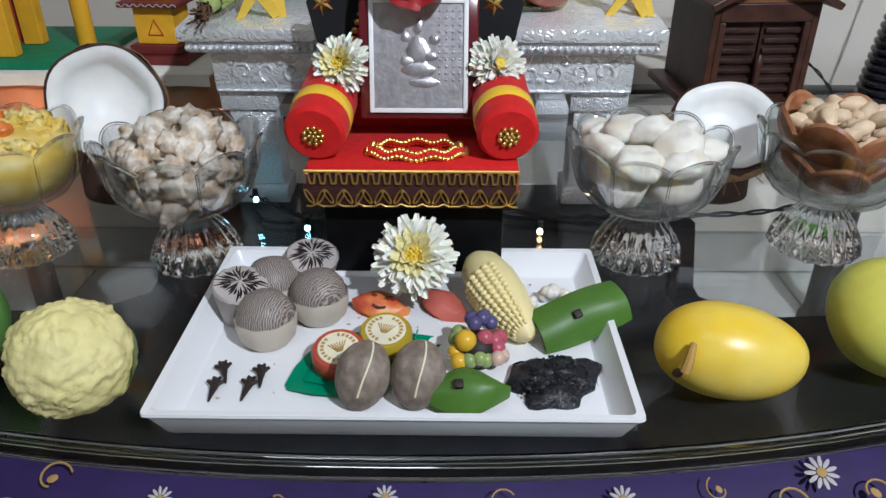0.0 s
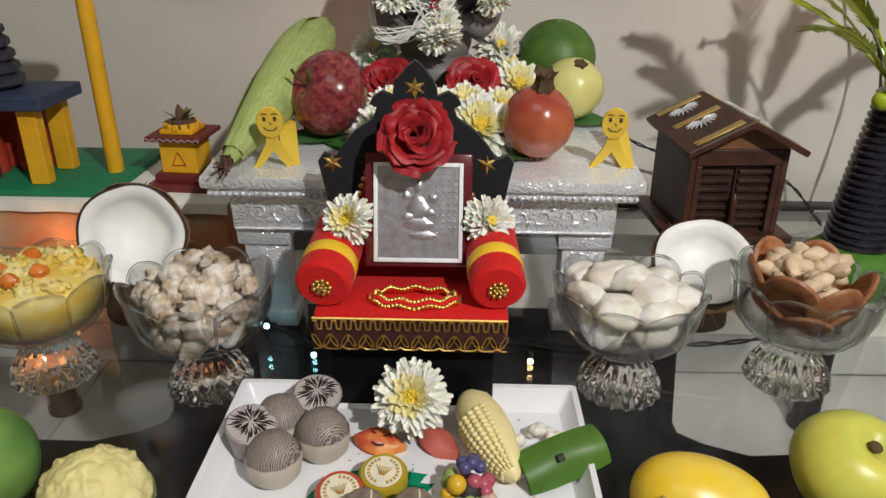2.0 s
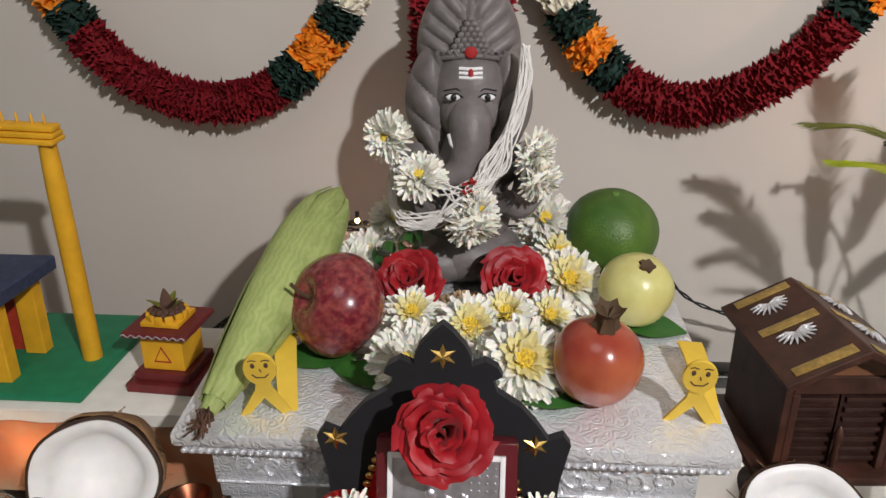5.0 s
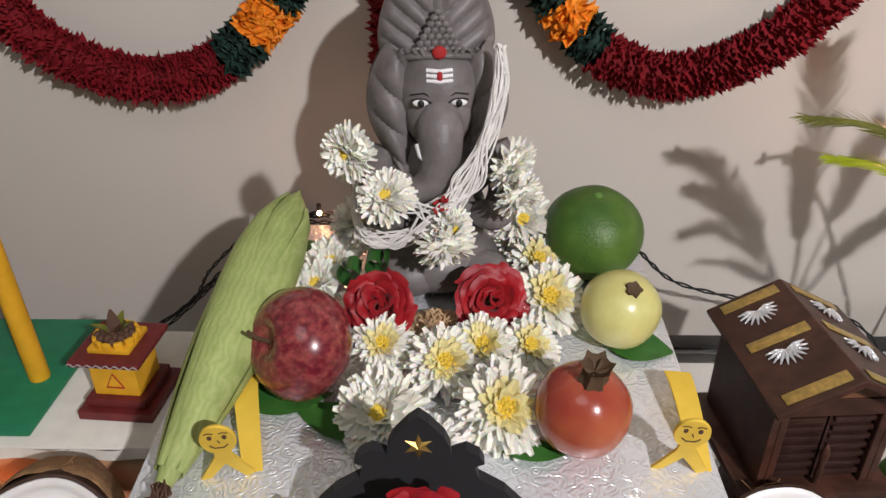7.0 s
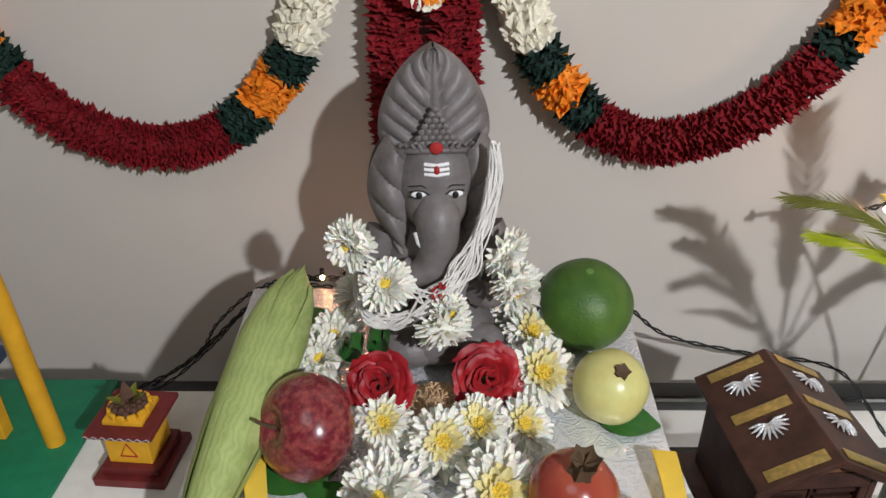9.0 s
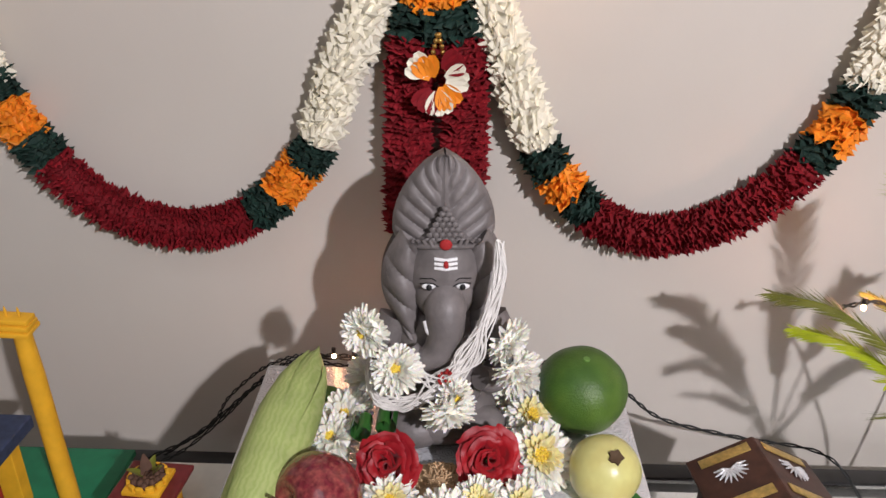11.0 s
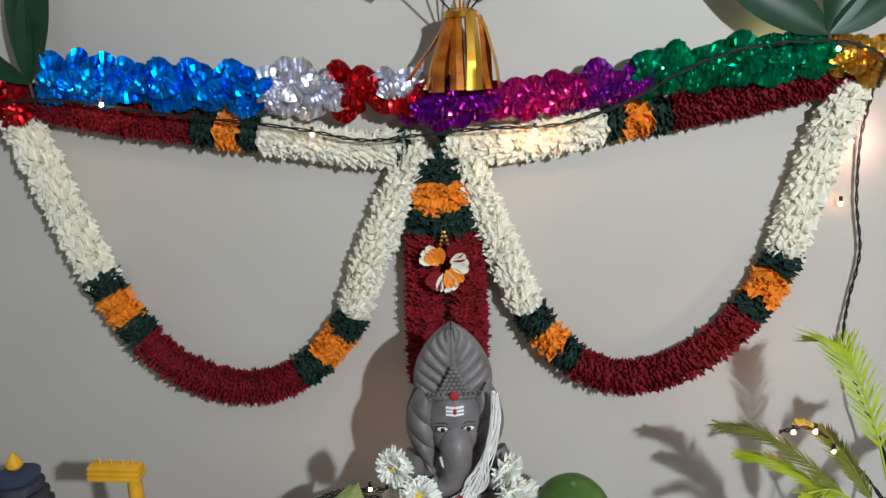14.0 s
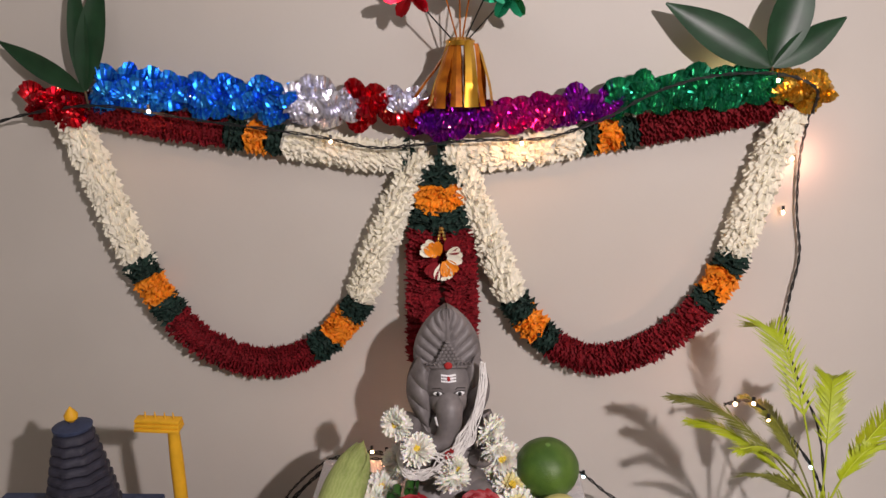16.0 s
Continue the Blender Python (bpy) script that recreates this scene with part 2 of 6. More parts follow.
STEM = mat("brown_stem", (0.10, 0.06, 0.03), 0.8)
LEAF = mat("green_leaf", (0.03, 0.13, 0.025), 0.4, var=0.2, scale=40, second=(0.05, 0.17, 0.03), mix_scale=25)
DARKLEAF = mat("dark_mango_leaf", (0.012, 0.05, 0.02), 0.4, var=0.25, scale=30)
PALM = mat("lime_green_paper", (0.36, 0.44, 0.01), 0.5, var=0.12, scale=40, island=0.12)
PALMDARK = mat("olive_paper", (0.15, 0.16, 0.02), 0.5, var=0.2, scale=40, island=0.15)
WIRE = mat("black_wire", (0.012, 0.014, 0.014), 0.5)
THREAD = mat("white_cotton_thread", (0.82, 0.80, 0.76), 0.8)
WARMLED = mat("warm_led", (1, 0.8, 0.5), 0.4, emit=(1.0, 0.55, 0.25), strength=30)
COOLLED = mat("cool_led", (0.6, 0.9, 1.0), 0.4, emit=(0.35, 0.85, 1.0), strength=18)
BANANA = mat("yellow_foam_sheet", (0.80, 0.54, 0.06), 0.6, var=0.06, scale=60)
CHOCSTRIPE = striped("striped_chocolate", (0.42, 0.37, 0.33), (0.12, 0.085, 0.078), 210, 0.5, 6.0, "X")
CHOCBASE = mat("pale_chocolate_base", (0.55, 0.49, 0.41), 0.55, var=0.08)
CUPSIDE = mat("grey_brown_paper_cup", (0.30, 0.25, 0.23), 0.4, var=0.1)
CLOVE = mat("black_clove", (0.02, 0.012, 0.01), 0.6, var=0.3)
CANDYRED = mat("terracotta_candy", (0.45, 0.07, 0.035), 0.35)
CANDYOLIVE = mat("olive_candy", (0.42, 0.30, 0.02), 0.35)
LABEL = mat("cream_label", (0.80, 0.74, 0.55), 0.5)
LABELINK = mat("ochre_print", (0.45, 0.28, 0.08), 0.5)
GREENPLASTIC = mat("glossy_green_leaf", (0.0, 0.24, 0.12), 0.25, var=0.1)
NUT = mat("grey_brown_seed", (0.20, 0.155, 0.12), 0.6, var=0.28, scale=160, second=(0.27, 0.215, 0.18), mix_scale=70, bump=0.25, bump_scale=300)
CORNYELLOW = mat("pale_yellow_corn", (0.84, 0.72, 0.36), 0.45, var=0.06)
PEEL = mat("orange_red_leaf_sweet", (0.62, 0.10, 0.05), 0.4, second=(0.72, 0.28, 0.06), mix_scale=60, var=0.1)
PINKLEAF = mat("dusky_red_leaf_sweet", (0.50, 0.12, 0.09), 0.4, var=0.15)
PARCEL = mat("folded_green_leaf", (0.075, 0.17, 0.022), 0.45, var=0.12, scale=50)
BLACKCRUMB = mat("glossy_black_sweet", (0.014, 0.014, 0.018), 0.3, var=0.4, scale=300, bump=0.9, bump_scale=300)
BEIGE = mat("beige_sweet_pieces", (0.52, 0.39, 0.26), 0.5, var=0.2, scale=120, second=(0.74, 0.68, 0.60), mix_scale=75, island=0.22, bump=0.5, bump_scale=260)
PUDDING = mat("yellow_sweet_pudding", (0.80, 0.56, 0.10), 0.45, var=0.1, scale=60, second=(0.82, 0.70, 0.30), mix_scale=40, bump=0.4, bump_scale=150)
CARROT = mat("orange_fruit_piece", (0.72, 0.20, 0.03), 0.4)
WHITESWEET = mat("milky_white_sweet", (0.84, 0.81, 0.74), 0.5, var=0.06, second=(0.72, 0.66, 0.56), mix_scale=60, subsurface=0.3)
BROWNSWEET = mat("brown_sweet_disc", (0.26, 0.09, 0.035), 0.45, var=0.25, scale=90, second=(0.36, 0.16, 0.07), mix_scale=50)
PISTA = mat("pale_nut", (0.66, 0.50, 0.33), 0.5, var=0.12, scale=80, island=0.15)
RICE = mat("tan_rice", (0.62, 0.42, 0.24), 0.7, var=0.2, island=0.25)
COPPER = mat("copper_pot", (0.30, 0.11, 0.06), 0.35, 1.0, var=0.25)
GRASSGREEN = mat("bright_green_base", (0.07, 0.20, 0.02), 0.7, var=0.2, scale=80)
PURPLECLOTH = mat("purple_print_cloth", (0.022, 0.009, 0.075), 0.7, var=0.2, scale=40)
PRINTGOLD = mat("ochre_cloth_print", (0.40, 0.25, 0.08), 0.7)
PRINTWHITE = mat("pale_cloth_print", (0.45, 0.42, 0.42), 0.7)
BULB = mat("lit_diffuser", (1, 1, 1), 0.5, emit=(1.0, 0.97, 0.92), strength=3)
GRAPES = {k: mat(k + "_berry", c, 0.35, var=0.1) for k, c in (("purple", (0.09, 0.08, 0.2)), ("mustard", (0.75, 0.45, 0.03)), ("pink", (0.45, 0.09, 0.13)), ("green", (0.28, 0.36, 0.12)), ("cream", (0.6, 0.42, 0.33)))}


# ---- mesh tools ----
class Shape:
    """Collects vertices and faces of one mesh; every adder takes an optional matrix."""

    def __init__(self):
        self.v, self.f, self.m, self.slot, self.soft = [], [], [], 0, False

    def add(self, verts, faces, m=None):
        o = len(self.v)
        self.v += [tuple(m @ Vector(p)) for p in verts] if m else [tuple(p) for p in verts]
        self.f += [tuple(o + i for i in f) for f in faces]
        self.m += [self.slot] * len(faces)
        return self

    def grid(self, rows, closed=False, m=None):
        """A skin over rows of points of equal length; closed: each row is a ring."""
        k = len(rows[0])
        faces = []
        for a in range(len(rows) - 1):
            for b in range(k if closed else k - 1):
                c = (b + 1) % k
                faces.append((a * k + b, a * k + c, (a + 1) * k + c, (a + 1) * k + b))
        return self.add([p for r in rows for p in r], faces, m)

    def box(self, x0, y0, z0, x1, y1, z1, bevel=0.0, m=None):
        bm = bmesh.new()
        bmesh.ops.create_cube(bm, size=1, matrix=Matrix.LocRotScale(((x0 + x1) / 2, (y0 + y1) / 2, (z0 + z1) / 2), None, (x1 - x0, y1 - y0, z1 - z0)))
        if bevel:
            bmesh.ops.bevel(bm, geom=bm.edges[:], offset=bevel, segments=2, affect="EDGES", profile=0.5)
        bm.verts.index_update()
        self.add([v.co[:] for v in bm.verts], [[v.index for v in f.verts] for f in bm.faces], m)
        bm.free()
        return self

    def lathe(self, profile, seg=32, m=None, wave=0.0, lobes=0, zwave=0.0, start=0):
        rows = []
        for i, (r, z) in enumerate(profile):
            w = 1.0 if i >= start else 0.0
            rows.append([(r * (1 + w * wave * math.cos(lobes * 2 * math.pi * s / seg)) * math.cos(2 * math.pi * s / seg),
                          r * (1 + w * wave * math.cos(lobes * 2 * math.pi * s / seg)) * math.sin(2 * math.pi * s / seg),
                          z + w * zwave * math.cos(lobes * 2 * math.pi * s / seg)) for s in range(seg)])
        self.grid(rows, True, m)
        return self

    def ball(self, c, r, seg=20, rings=12, m=None, lump=0.0, freq=3.0):
        r = r if isinstance(r, tuple) else (r, r, r)
        rows = []
        for i in range(rings + 1):
            a = math.pi * i / rings
            row = []
            for s in range(seg):
                b = 2 * math.pi * s / seg
                d = Vector((math.sin(a) * math.cos(b), math.sin(a) * math.sin(b), math.cos(a)))
                k = 1 + (lump * noise.noise(d * freq + Vector(c) * 37) if lump else 0)
                row.append((c[0] + r[0] * d.x * k, c[1] + r[1] * d.y * k, c[2] + r[2] * d.z * k))
            rows.append(row)
        return self.grid(rows[::-1], True, m)

    def tube(self, pts, r, seg=8, m=None, caps=True):
        pts = [Vector(p) for p in pts]
        rows = []
        side = None
        for i, p in enumerate(pts):
            d = (pts[min(i + 1, len(pts) - 1)] - pts[max(i - 1, 0)]).normalized()
            if side is None:
                side = d.orthogonal().normalized()
            side = (side - d * side.dot(d)).normalized()
            up = d.cross(side)
            k = r[i] if isinstance(r, (list, tuple)) else r
            rows.append([p + (side * math.cos(2 * math.pi * s / seg) + up * math.sin(2 * math.pi * s / seg)) * k for s in range(seg)])
        o = len(self.v)
        self.grid(rows, True, m)
        if caps:
            last = o + (len(rows) - 1) * seg
            self.f += [tuple(range(o, o + seg))[::-1], tuple(range(last, last + seg))]
            self.m += [self.slot] * 2
        return self

    def slab(self, outline, z0, z1, m=None):
        """A flat outline (x, y) given thickness."""
        k = len(outline)
        verts = [(x, y, z0) for x, y in outline] + [(x, y, z1) for x, y in outline]
        faces = [tuple(range(k))[::-1], tuple(range(k, 2 * k))] + [(i, (i + 1) % k, k + (i + 1) % k, k + i) for i in range(k)]
        return self.add(verts, faces, m)

    def mesh(self, name, mats, smooth=True):
        me = bpy.data.meshes.new(name)
        me.from_pydata(self.v, [], self.f)
        for x in mats if isinstance(mats, (list, tuple)) else [mats]:
            me.materials.append(x)
        me.polygons.foreach_set("use_smooth", [smooth] * len(self.f))
        if max(self.m, default=0):
            me.polygons.foreach_set("material_index", self.m)
        me.update()
        if smooth and not self.soft:
            me.set_sharp_from_angle(angle=radians(40))
        return me


def part(name, shape, material, parent=None, label="", smooth=True, m=None):
    ob = new(name, shape.mesh(name, material, smooth))
    if parent:
        ob.parent = parent
    if m:
        ob.matrix_basis = m
    if label:
        ob["label"] = label
    return ob


def thing(name, at, label, category, group="", kind="", turn=None):
    ob = new(name)
    ob.empty_display_size = 0.02
    ob.matrix_basis = Matrix.Translation(at) @ (turn or Matrix())
    return tagged(ob, label, category, group, kind)


def single(name, shape, material, label, category, group="", kind="", smooth=True, m=None):
    return tagged(part(name, shape, material, None, "", smooth, m), label, category, group, kind)


def facing(at, normal, spin=0.0, size=1.0):
    q = Vector(normal).normalized().to_track_quat("Z", "Y")
    return Matrix.LocRotScale(at, q, (size, size, size)) @ Matrix.Rotation(spin, 4, "Z")


def smooth_line(points, n):
    """Catmull-Rom through the points, n steps a span."""
    p = [Vector(q) for q in points]
    p = [2 * p[0] - p[1]] + p + [2 * p[-1] - p[-2]]
    out = []
    for i in range(1, len(p) - 2):
        for k in range(n):
            t = k / n
            a, b, c, d = p[i - 1:i + 3]
            out.append(0.5 * (2 * b + (c - a) * t + (2 * a - 5 * b + 4 * c - d) * t * t + (3 * b - a - 3 * c + d) * t ** 3))
    return out + [p[-2]]


def even_line(points, step, n=24):
    """The same line, cut to even steps."""
    fine = smooth_line(points, n)
    out, left = [fine[0]], step
    for a, b in zip(fine, fine[1:]):
        d = (b - a).length
        while d > left:
            a = a + (b - a) * (left / d)
            out.append(a.copy())
            d -= left
            left = step
        left -= d
    return out


rnd = random.Random(7)
TOP = 0.35          # table top
STOOL = 0.533       # silver stool top
RISER = 0.455       # covered riser top


def deck(y):
    """Height of the stool's top, which slopes up to the back."""
    return STOOL + 0.085 * (y - 0.71)



# ---- room ----
single("wall_north", Shape().box(-2.2, 1.2, 0, 2.2, 1.32, 2.7), WALL, "cream painted plain wall behind the shrine", "wall", kind="structure", smooth=False)
single("wall_south", Shape().box(-2.2, -2.12, 0, 2.2, -2.0, 2.7), WALL, "cream painted plain room wall", "wall", kind="structure", smooth=False)
single("wall_west", Shape().box(-2.32, -2.12, 0, -2.2, 1.32, 2.7), WALL, "cream painted plain side wall", "wall", kind="structure", smooth=False)
single("wall_east", Shape().box(2.2, -2.12, 0, 2.32, 1.32, 2.7), WALL, "cream painted plain side wall", "wall", kind="structure", smooth=False)
single("ceiling", Shape().box(-2.32, -2.12, 2.7, 2.32, 1.32, 2.8), CEIL, "white painted plain ceiling", "ceiling", kind="structure", smooth=False)
floor = single("floor", Shape().box(-2.2, -2.0, -0.1, 2.2, 1.2, -0.004), GROUT, "pale grey tiled floor with dark joints", "floor", kind="structure", smooth=False)
single("baseboard", Shape().box(-2.2, 1.188, 0.0, 2.2, 1.1995, 0.075, 0.002), TILE, "pale tile skirting along the wall", "baseboard", kind="structure", smooth=False)


# ---- table ----
def build_table():
    t = thing("coffee_table", (0, 0, 0), "low clear glass table with black centre panel", "table")
    edge = []
    for i in range(41):
        a = -1 + 2 * i / 40
        edge.append((-0.02 + 0.80 * a, 0.387 + 0.26 * abs(a) ** 2.2))
    outline = edge + [(0.78, 1.12), (-0.82, 1.12)]
    g = part("glass_top", Shape().slab(outline, TOP - 0.010, TOP), GLASS, t, "thick clear glass", smooth=False)
    g.visible_shadow = False
    half = []
    for i in range(22):
        s = i / 21
        y = 0.40 + s * 0.31
        if y < 0.535:
            w = 0.70
        elif y < 0.585:
            w = 0.225 + 0.10 * ((0.585 - y) / 0.05) ** 2 + (0.2 if y < 0.54 else 0)
        else:
            w = 0.225 + 0.03 * (y - 0.585) / 0.1
        half.append((w, y))
    half.append((0.245, 0.80))
    front = [(x, y + 0.004) for x, y in edge if abs(x) < 0.70]
    panel = front + half[6:] + [(-w, y) for w, y in half[6:][::-1]]
    part("black_panel", Shape().slab(panel, TOP - 0.020, TOP - 0.013), BLACKGLASS, t, "glossy black panel under the glass", smooth=False)
    rim = [(x, y - 0.004, TOP - 0.007) for x, y in edge]
    part("front_edge", Shape().tube(rim, 0.007, 8), GLASS, t, "rounded polished glass edge")
    for x in (-0.62, 0.60):
        for y in (0.66, 1.04):
            part("leg", Shape().lathe([(0.026, 0), (0.026, 0.01), (0.02, 0.02), (0.02, TOP - 0.03), (0.03, TOP - 0.0205), (0, TOP - 0.0205)], 20, Matrix.Translation((x, y, 0))), BLACKMETAL, t)
    part("rail", Shape().box(-0.62, 1.03, TOP - 0.05, 0.60, 1.05, TOP - 0.022, 0.003), BLACKMETAL, t)
    part("rear_edge", Shape().box(-0.82, 1.121, TOP - 0.028, 0.78, 1.150, TOP + 0.004, 0.003), BLACKMETAL, t, "black rear edge strip")
    return t


build_table()


def build_cloth():
    t = thing("printed_cloth", (0, 0, 0), "purple cloth with ochre and white flower print", "cloth")
    rows = []
    for j in range(9):
        s = j / 8
        row = []
        for i in range(61):
            a = -1 + 2 * i / 60
            row.append((-0.02 + 0.78 * a, 0.378 + 0.26 * abs(a) ** 2.2 - 0.08 * s - 0.012 * math.sin(i * 0.9) * s, TOP - 0.014 - 0.09 * s * s - 0.015 * s))
        rows.append(row)
    part("fabric", Shape().grid(rows), PURPLECLOTH, t)
    gold, white = Shape(), Shape()
    for i in range(64):
        a = -0.66 + 1.32 * i / 63 + rnd.uniform(-0.008, 0.008)
        s = (0.12, 0.42, 0.26, 0.60)[i % 4] + rnd.uniform(-0.04, 0.04)
        at = Vector((-0.02 + 0.78 * a, 0.378 + 0.26 * abs(a) ** 2.2 - 0.08 * s - 0.008, TOP - 0.008 - 0.09 * s * s - 0.015 * s))
        m = facing(at, (0, -0.5, 1), rnd.uniform(0, 6), rnd.uniform(0.5, 0.8))
        if i % 8 == 0:
            for k in range(11):
                b = k * 2 * math.pi / 11
                white.ball((0.009 * math.cos(b), 0.009 * math.sin(b), 0), (0.0050, 0.0018, 0.0006), 8, 4, m @ Matrix.Translation((0.0088 * math.cos(b), 0.0088 * math.sin(b), 0)) @ Matrix.Rotation(b, 4, "Z") @ Matrix.Translation((-0.009 * math.cos(b), -0.009 * math.sin(b), 0)))
            gold.ball((0, 0, 0.0008), (0.0042, 0.0042, 0.0008), 8, 4, m)
        else:
            pts = [(0.016 * math.cos(u * 4.2) * (1 - 0.6 * u), 0.016 * math.sin(u * 4.2) * (1 - 0.6 * u), 0) for u in [q / 12 for q in range(13)]]
            (gold if i % 4 < 3 else white).tube(pts, 0.0010, 5, m)
            gold.ball((0, 0, 0), (0.0048, 0.0034, 0.0008), 8, 4, m)
    tagged(part("ochre_print", gold, PRINTGOLD, t), kind="stuff")
    tagged(part("pale_print", white, PRINTWHITE, t), kind="stuff")


build_cloth()


# ---- riser at the left ----
def build_riser():
    t = thing("covered_riser", (-0.51, 1.0, TOP), "box riser covered with white and beige cloth", "stand")
    # the front's orange patches carry the LED glow as colour
    part("box", Shape().box(-0.30, -0.165, 0, 0.27, 0.005, RISER - TOP - 0.004, 0.004), CLOTHBEIGE, t, "beige printed cloth with orange LED glow in its colour")
    sh = Shape().box(-0.305, -0.17, RISER - TOP - 0.0035, 0.275, 0.010, RISER - TOP, 0.0015)
    part("top_cloth", sh, CLOTHWHITE, t)
    hem = [[(-0.305 + 0.58 * i / 50, -0.1705 - 0.0015 * math.sin(i * 1.3) - 0.0015, RISER - TOP - 0.0005 - k * 0.012) for i in range(51)] for k in range(2)]
    part("hem", Shape().grid(hem[::-1]), CLOTHWHITE, t)


build_riser()


# ---- silver stool ----
def build_stool():
    t = thing("silver_stool", (-0.004, 0.71, TOP), "low stool clad in embossed silver sheet", "stool", turn=Matrix.Rotation(math.atan(0.085), 4, "X") @ Matrix.Translation((0, 0.22, 0)))
    h = STOOL - TOP
    s = Shape()
    s.box(-0.211, -0.22, h - 0.013, 0.211, 0.150, h, 0.004)
    part("top", s, SILVER, t)
    s = Shape()
    s.box(-0.206, -0.215, h - 0.024, 0.206, 0.145, h - 0.013, 0.004)
    part("moulding", s, SILVERFINE, t)
    beads = Shape()
    for i in range(64):
        beads.ball((-0.203 + 0.406 * i / 63, -0.2155, h - 0.0185), 0.0025, 8, 6)
    tagged(part("bead_trim", beads, SILVERFINE, t), kind="stuff")
    for x0, y0, x1, y1 in ((-0.19, -0.20, 0.19, -0.188), (-0.19, 0.118, 0.19, 0.13), (-0.19, -0.1875, -0.178, 0.1175), (0.178, -0.1875, 0.19, 0.1175)):
        part("apron_panel", Shape().box(x0, y0, h - 0.066, x1, y1, h - 0.0245, 0.002), SILVER, t)
    scroll = Shape()
    for side in (-1, 1):
        for k in range(7):
            x = side * (0.03 + k * 0.022)
            pts = []
            for i in range(15):
                a = i / 14 * 5.2
                r = 0.010 * (1 - i / 18)
                pts.append((x + r * math.cos(a + k) * side, -0.2005, h - 0.045 + r * math.sin(a + k)))
            scroll.tube(pts, 0.0014, 6)
            scroll.ball((x + side * 0.01, -0.2, h - 0.045 + 0.008 * (-1) ** k), (0.005, 0.0016, 0.003), 8, 6)
    for z in (h - 0.063, h - 0.028):
        scroll.tube([(-0.188, -0.2005, z), (0.188, -0.2005, z)], 0.0012, 6)
    part("scroll_relief", scroll, SILVERFINE, t)
    for x in (-0.163, 0.163):
        for y in (-0.175, 0.105):
            leg = Shape()
            leg.box(x - 0.027, y - 0.02, h - 0.085, x + 0.027, y + 0.02, h - 0.0665, 0.002)
            foot = -0.003 if y < 0 else -0.0268
            leg.box(x - 0.022, y - 0.016, foot + 0.02, x + 0.022, y + 0.016, h - 0.0855, 0.003)
            leg.box(x - 0.026, y - 0.019, foot, x + 0.026, y + 0.019, foot + 0.0195, 0.002)
            part("leg", leg, SILVERFINE, t)


build_stool()


# ---- flowers ----
def petal(shape, m, length, width, base_angle, curl, steps=3, cup=0.25):
    """A petal along +x from the origin, rising at base_angle and bending by curl on its way."""
    x = z = 0.0
    a = base_angle
    rows = []
    for i in range(steps + 1):
        s = i / steps
        w = width * (0.45 + 0.75 * math.sin(min(1.0, s * 1.1 + 0.12) * math.pi * 0.72)) * (1 if i < steps else 0.45)
        rows.append([(x, -w / 2, z + cup * w * 0.5), (x, 0, z), (x, w / 2, z + cup * w * 0.5)])
        x += math.cos(a) * length / steps
        z += math.sin(a) * length / steps
        a += curl / steps
    shape.grid(rows, False, m)


def build_mum(name, label, group, radius=0.03, heart=0.42, tight=1.0, seed=1):
    """A chrysanthemum that faces +z from its base."""
    r = random.Random(seed)
    t = thing(name, (0, 0, 0), label, "flower", group)
    s, inner = Shape(), Shape()
    layers = [(34, 1.0, -0.25, 0.5), (32, 0.98, 0.02, 0.4), (30, 0.92, 0.28, 0.3), (26, 0.82, 0.55, 0.15), (22, 0.68, 0.82, 0.0), (16, 0.52, 1.1, -0.2)]
    for n, size, a, curl in layers:
        for k in range(n):
            if r.random() < 0.05:
                continue
            m = Matrix.Rotation(2 * math.pi * (k + r.uniform(-0.35, 0.35)) / n, 4, "Z") @ Matrix.Translation((radius * 0.10, 0, 0.004 * (1 - size) + r.uniform(0, 0.002))) @ Matrix.Rotation(r.uniform(-0.35, 0.35), 4, "X")
            petal(s if size > 0.75 else inner, m, radius * size * r.uniform(0.82, 1.06), radius * 0.22, a * tight + r.uniform(-0.18, 0.18), curl + r.uniform(-0.45, 0.3), 3, 0.9)
    s.ball((0, 0, radius * 0.10), (radius * 0.78, radius * 0.78, radius * 0.22), 16, 8)
    part("petals", s, PETALWHITE, t)
    part("inner_petals", inner, PETALCREAM if heart > 0.3 else PETALWHITE, t)
    c = Shape()
    for k in range(70):
        q = k / 70
        a = k * 2.39996
        d = heart * radius * math.sqrt(q)
        c.ball((d * math.cos(a), d * math.sin(a), radius * (0.30 - 0.12 * q) + r.uniform(-0.001, 0.001)), (radius * 0.065, radius * 0.065, radius * 0.16), 6, 5)
    part("heart", c, PETALYELLOW, t)
    return t


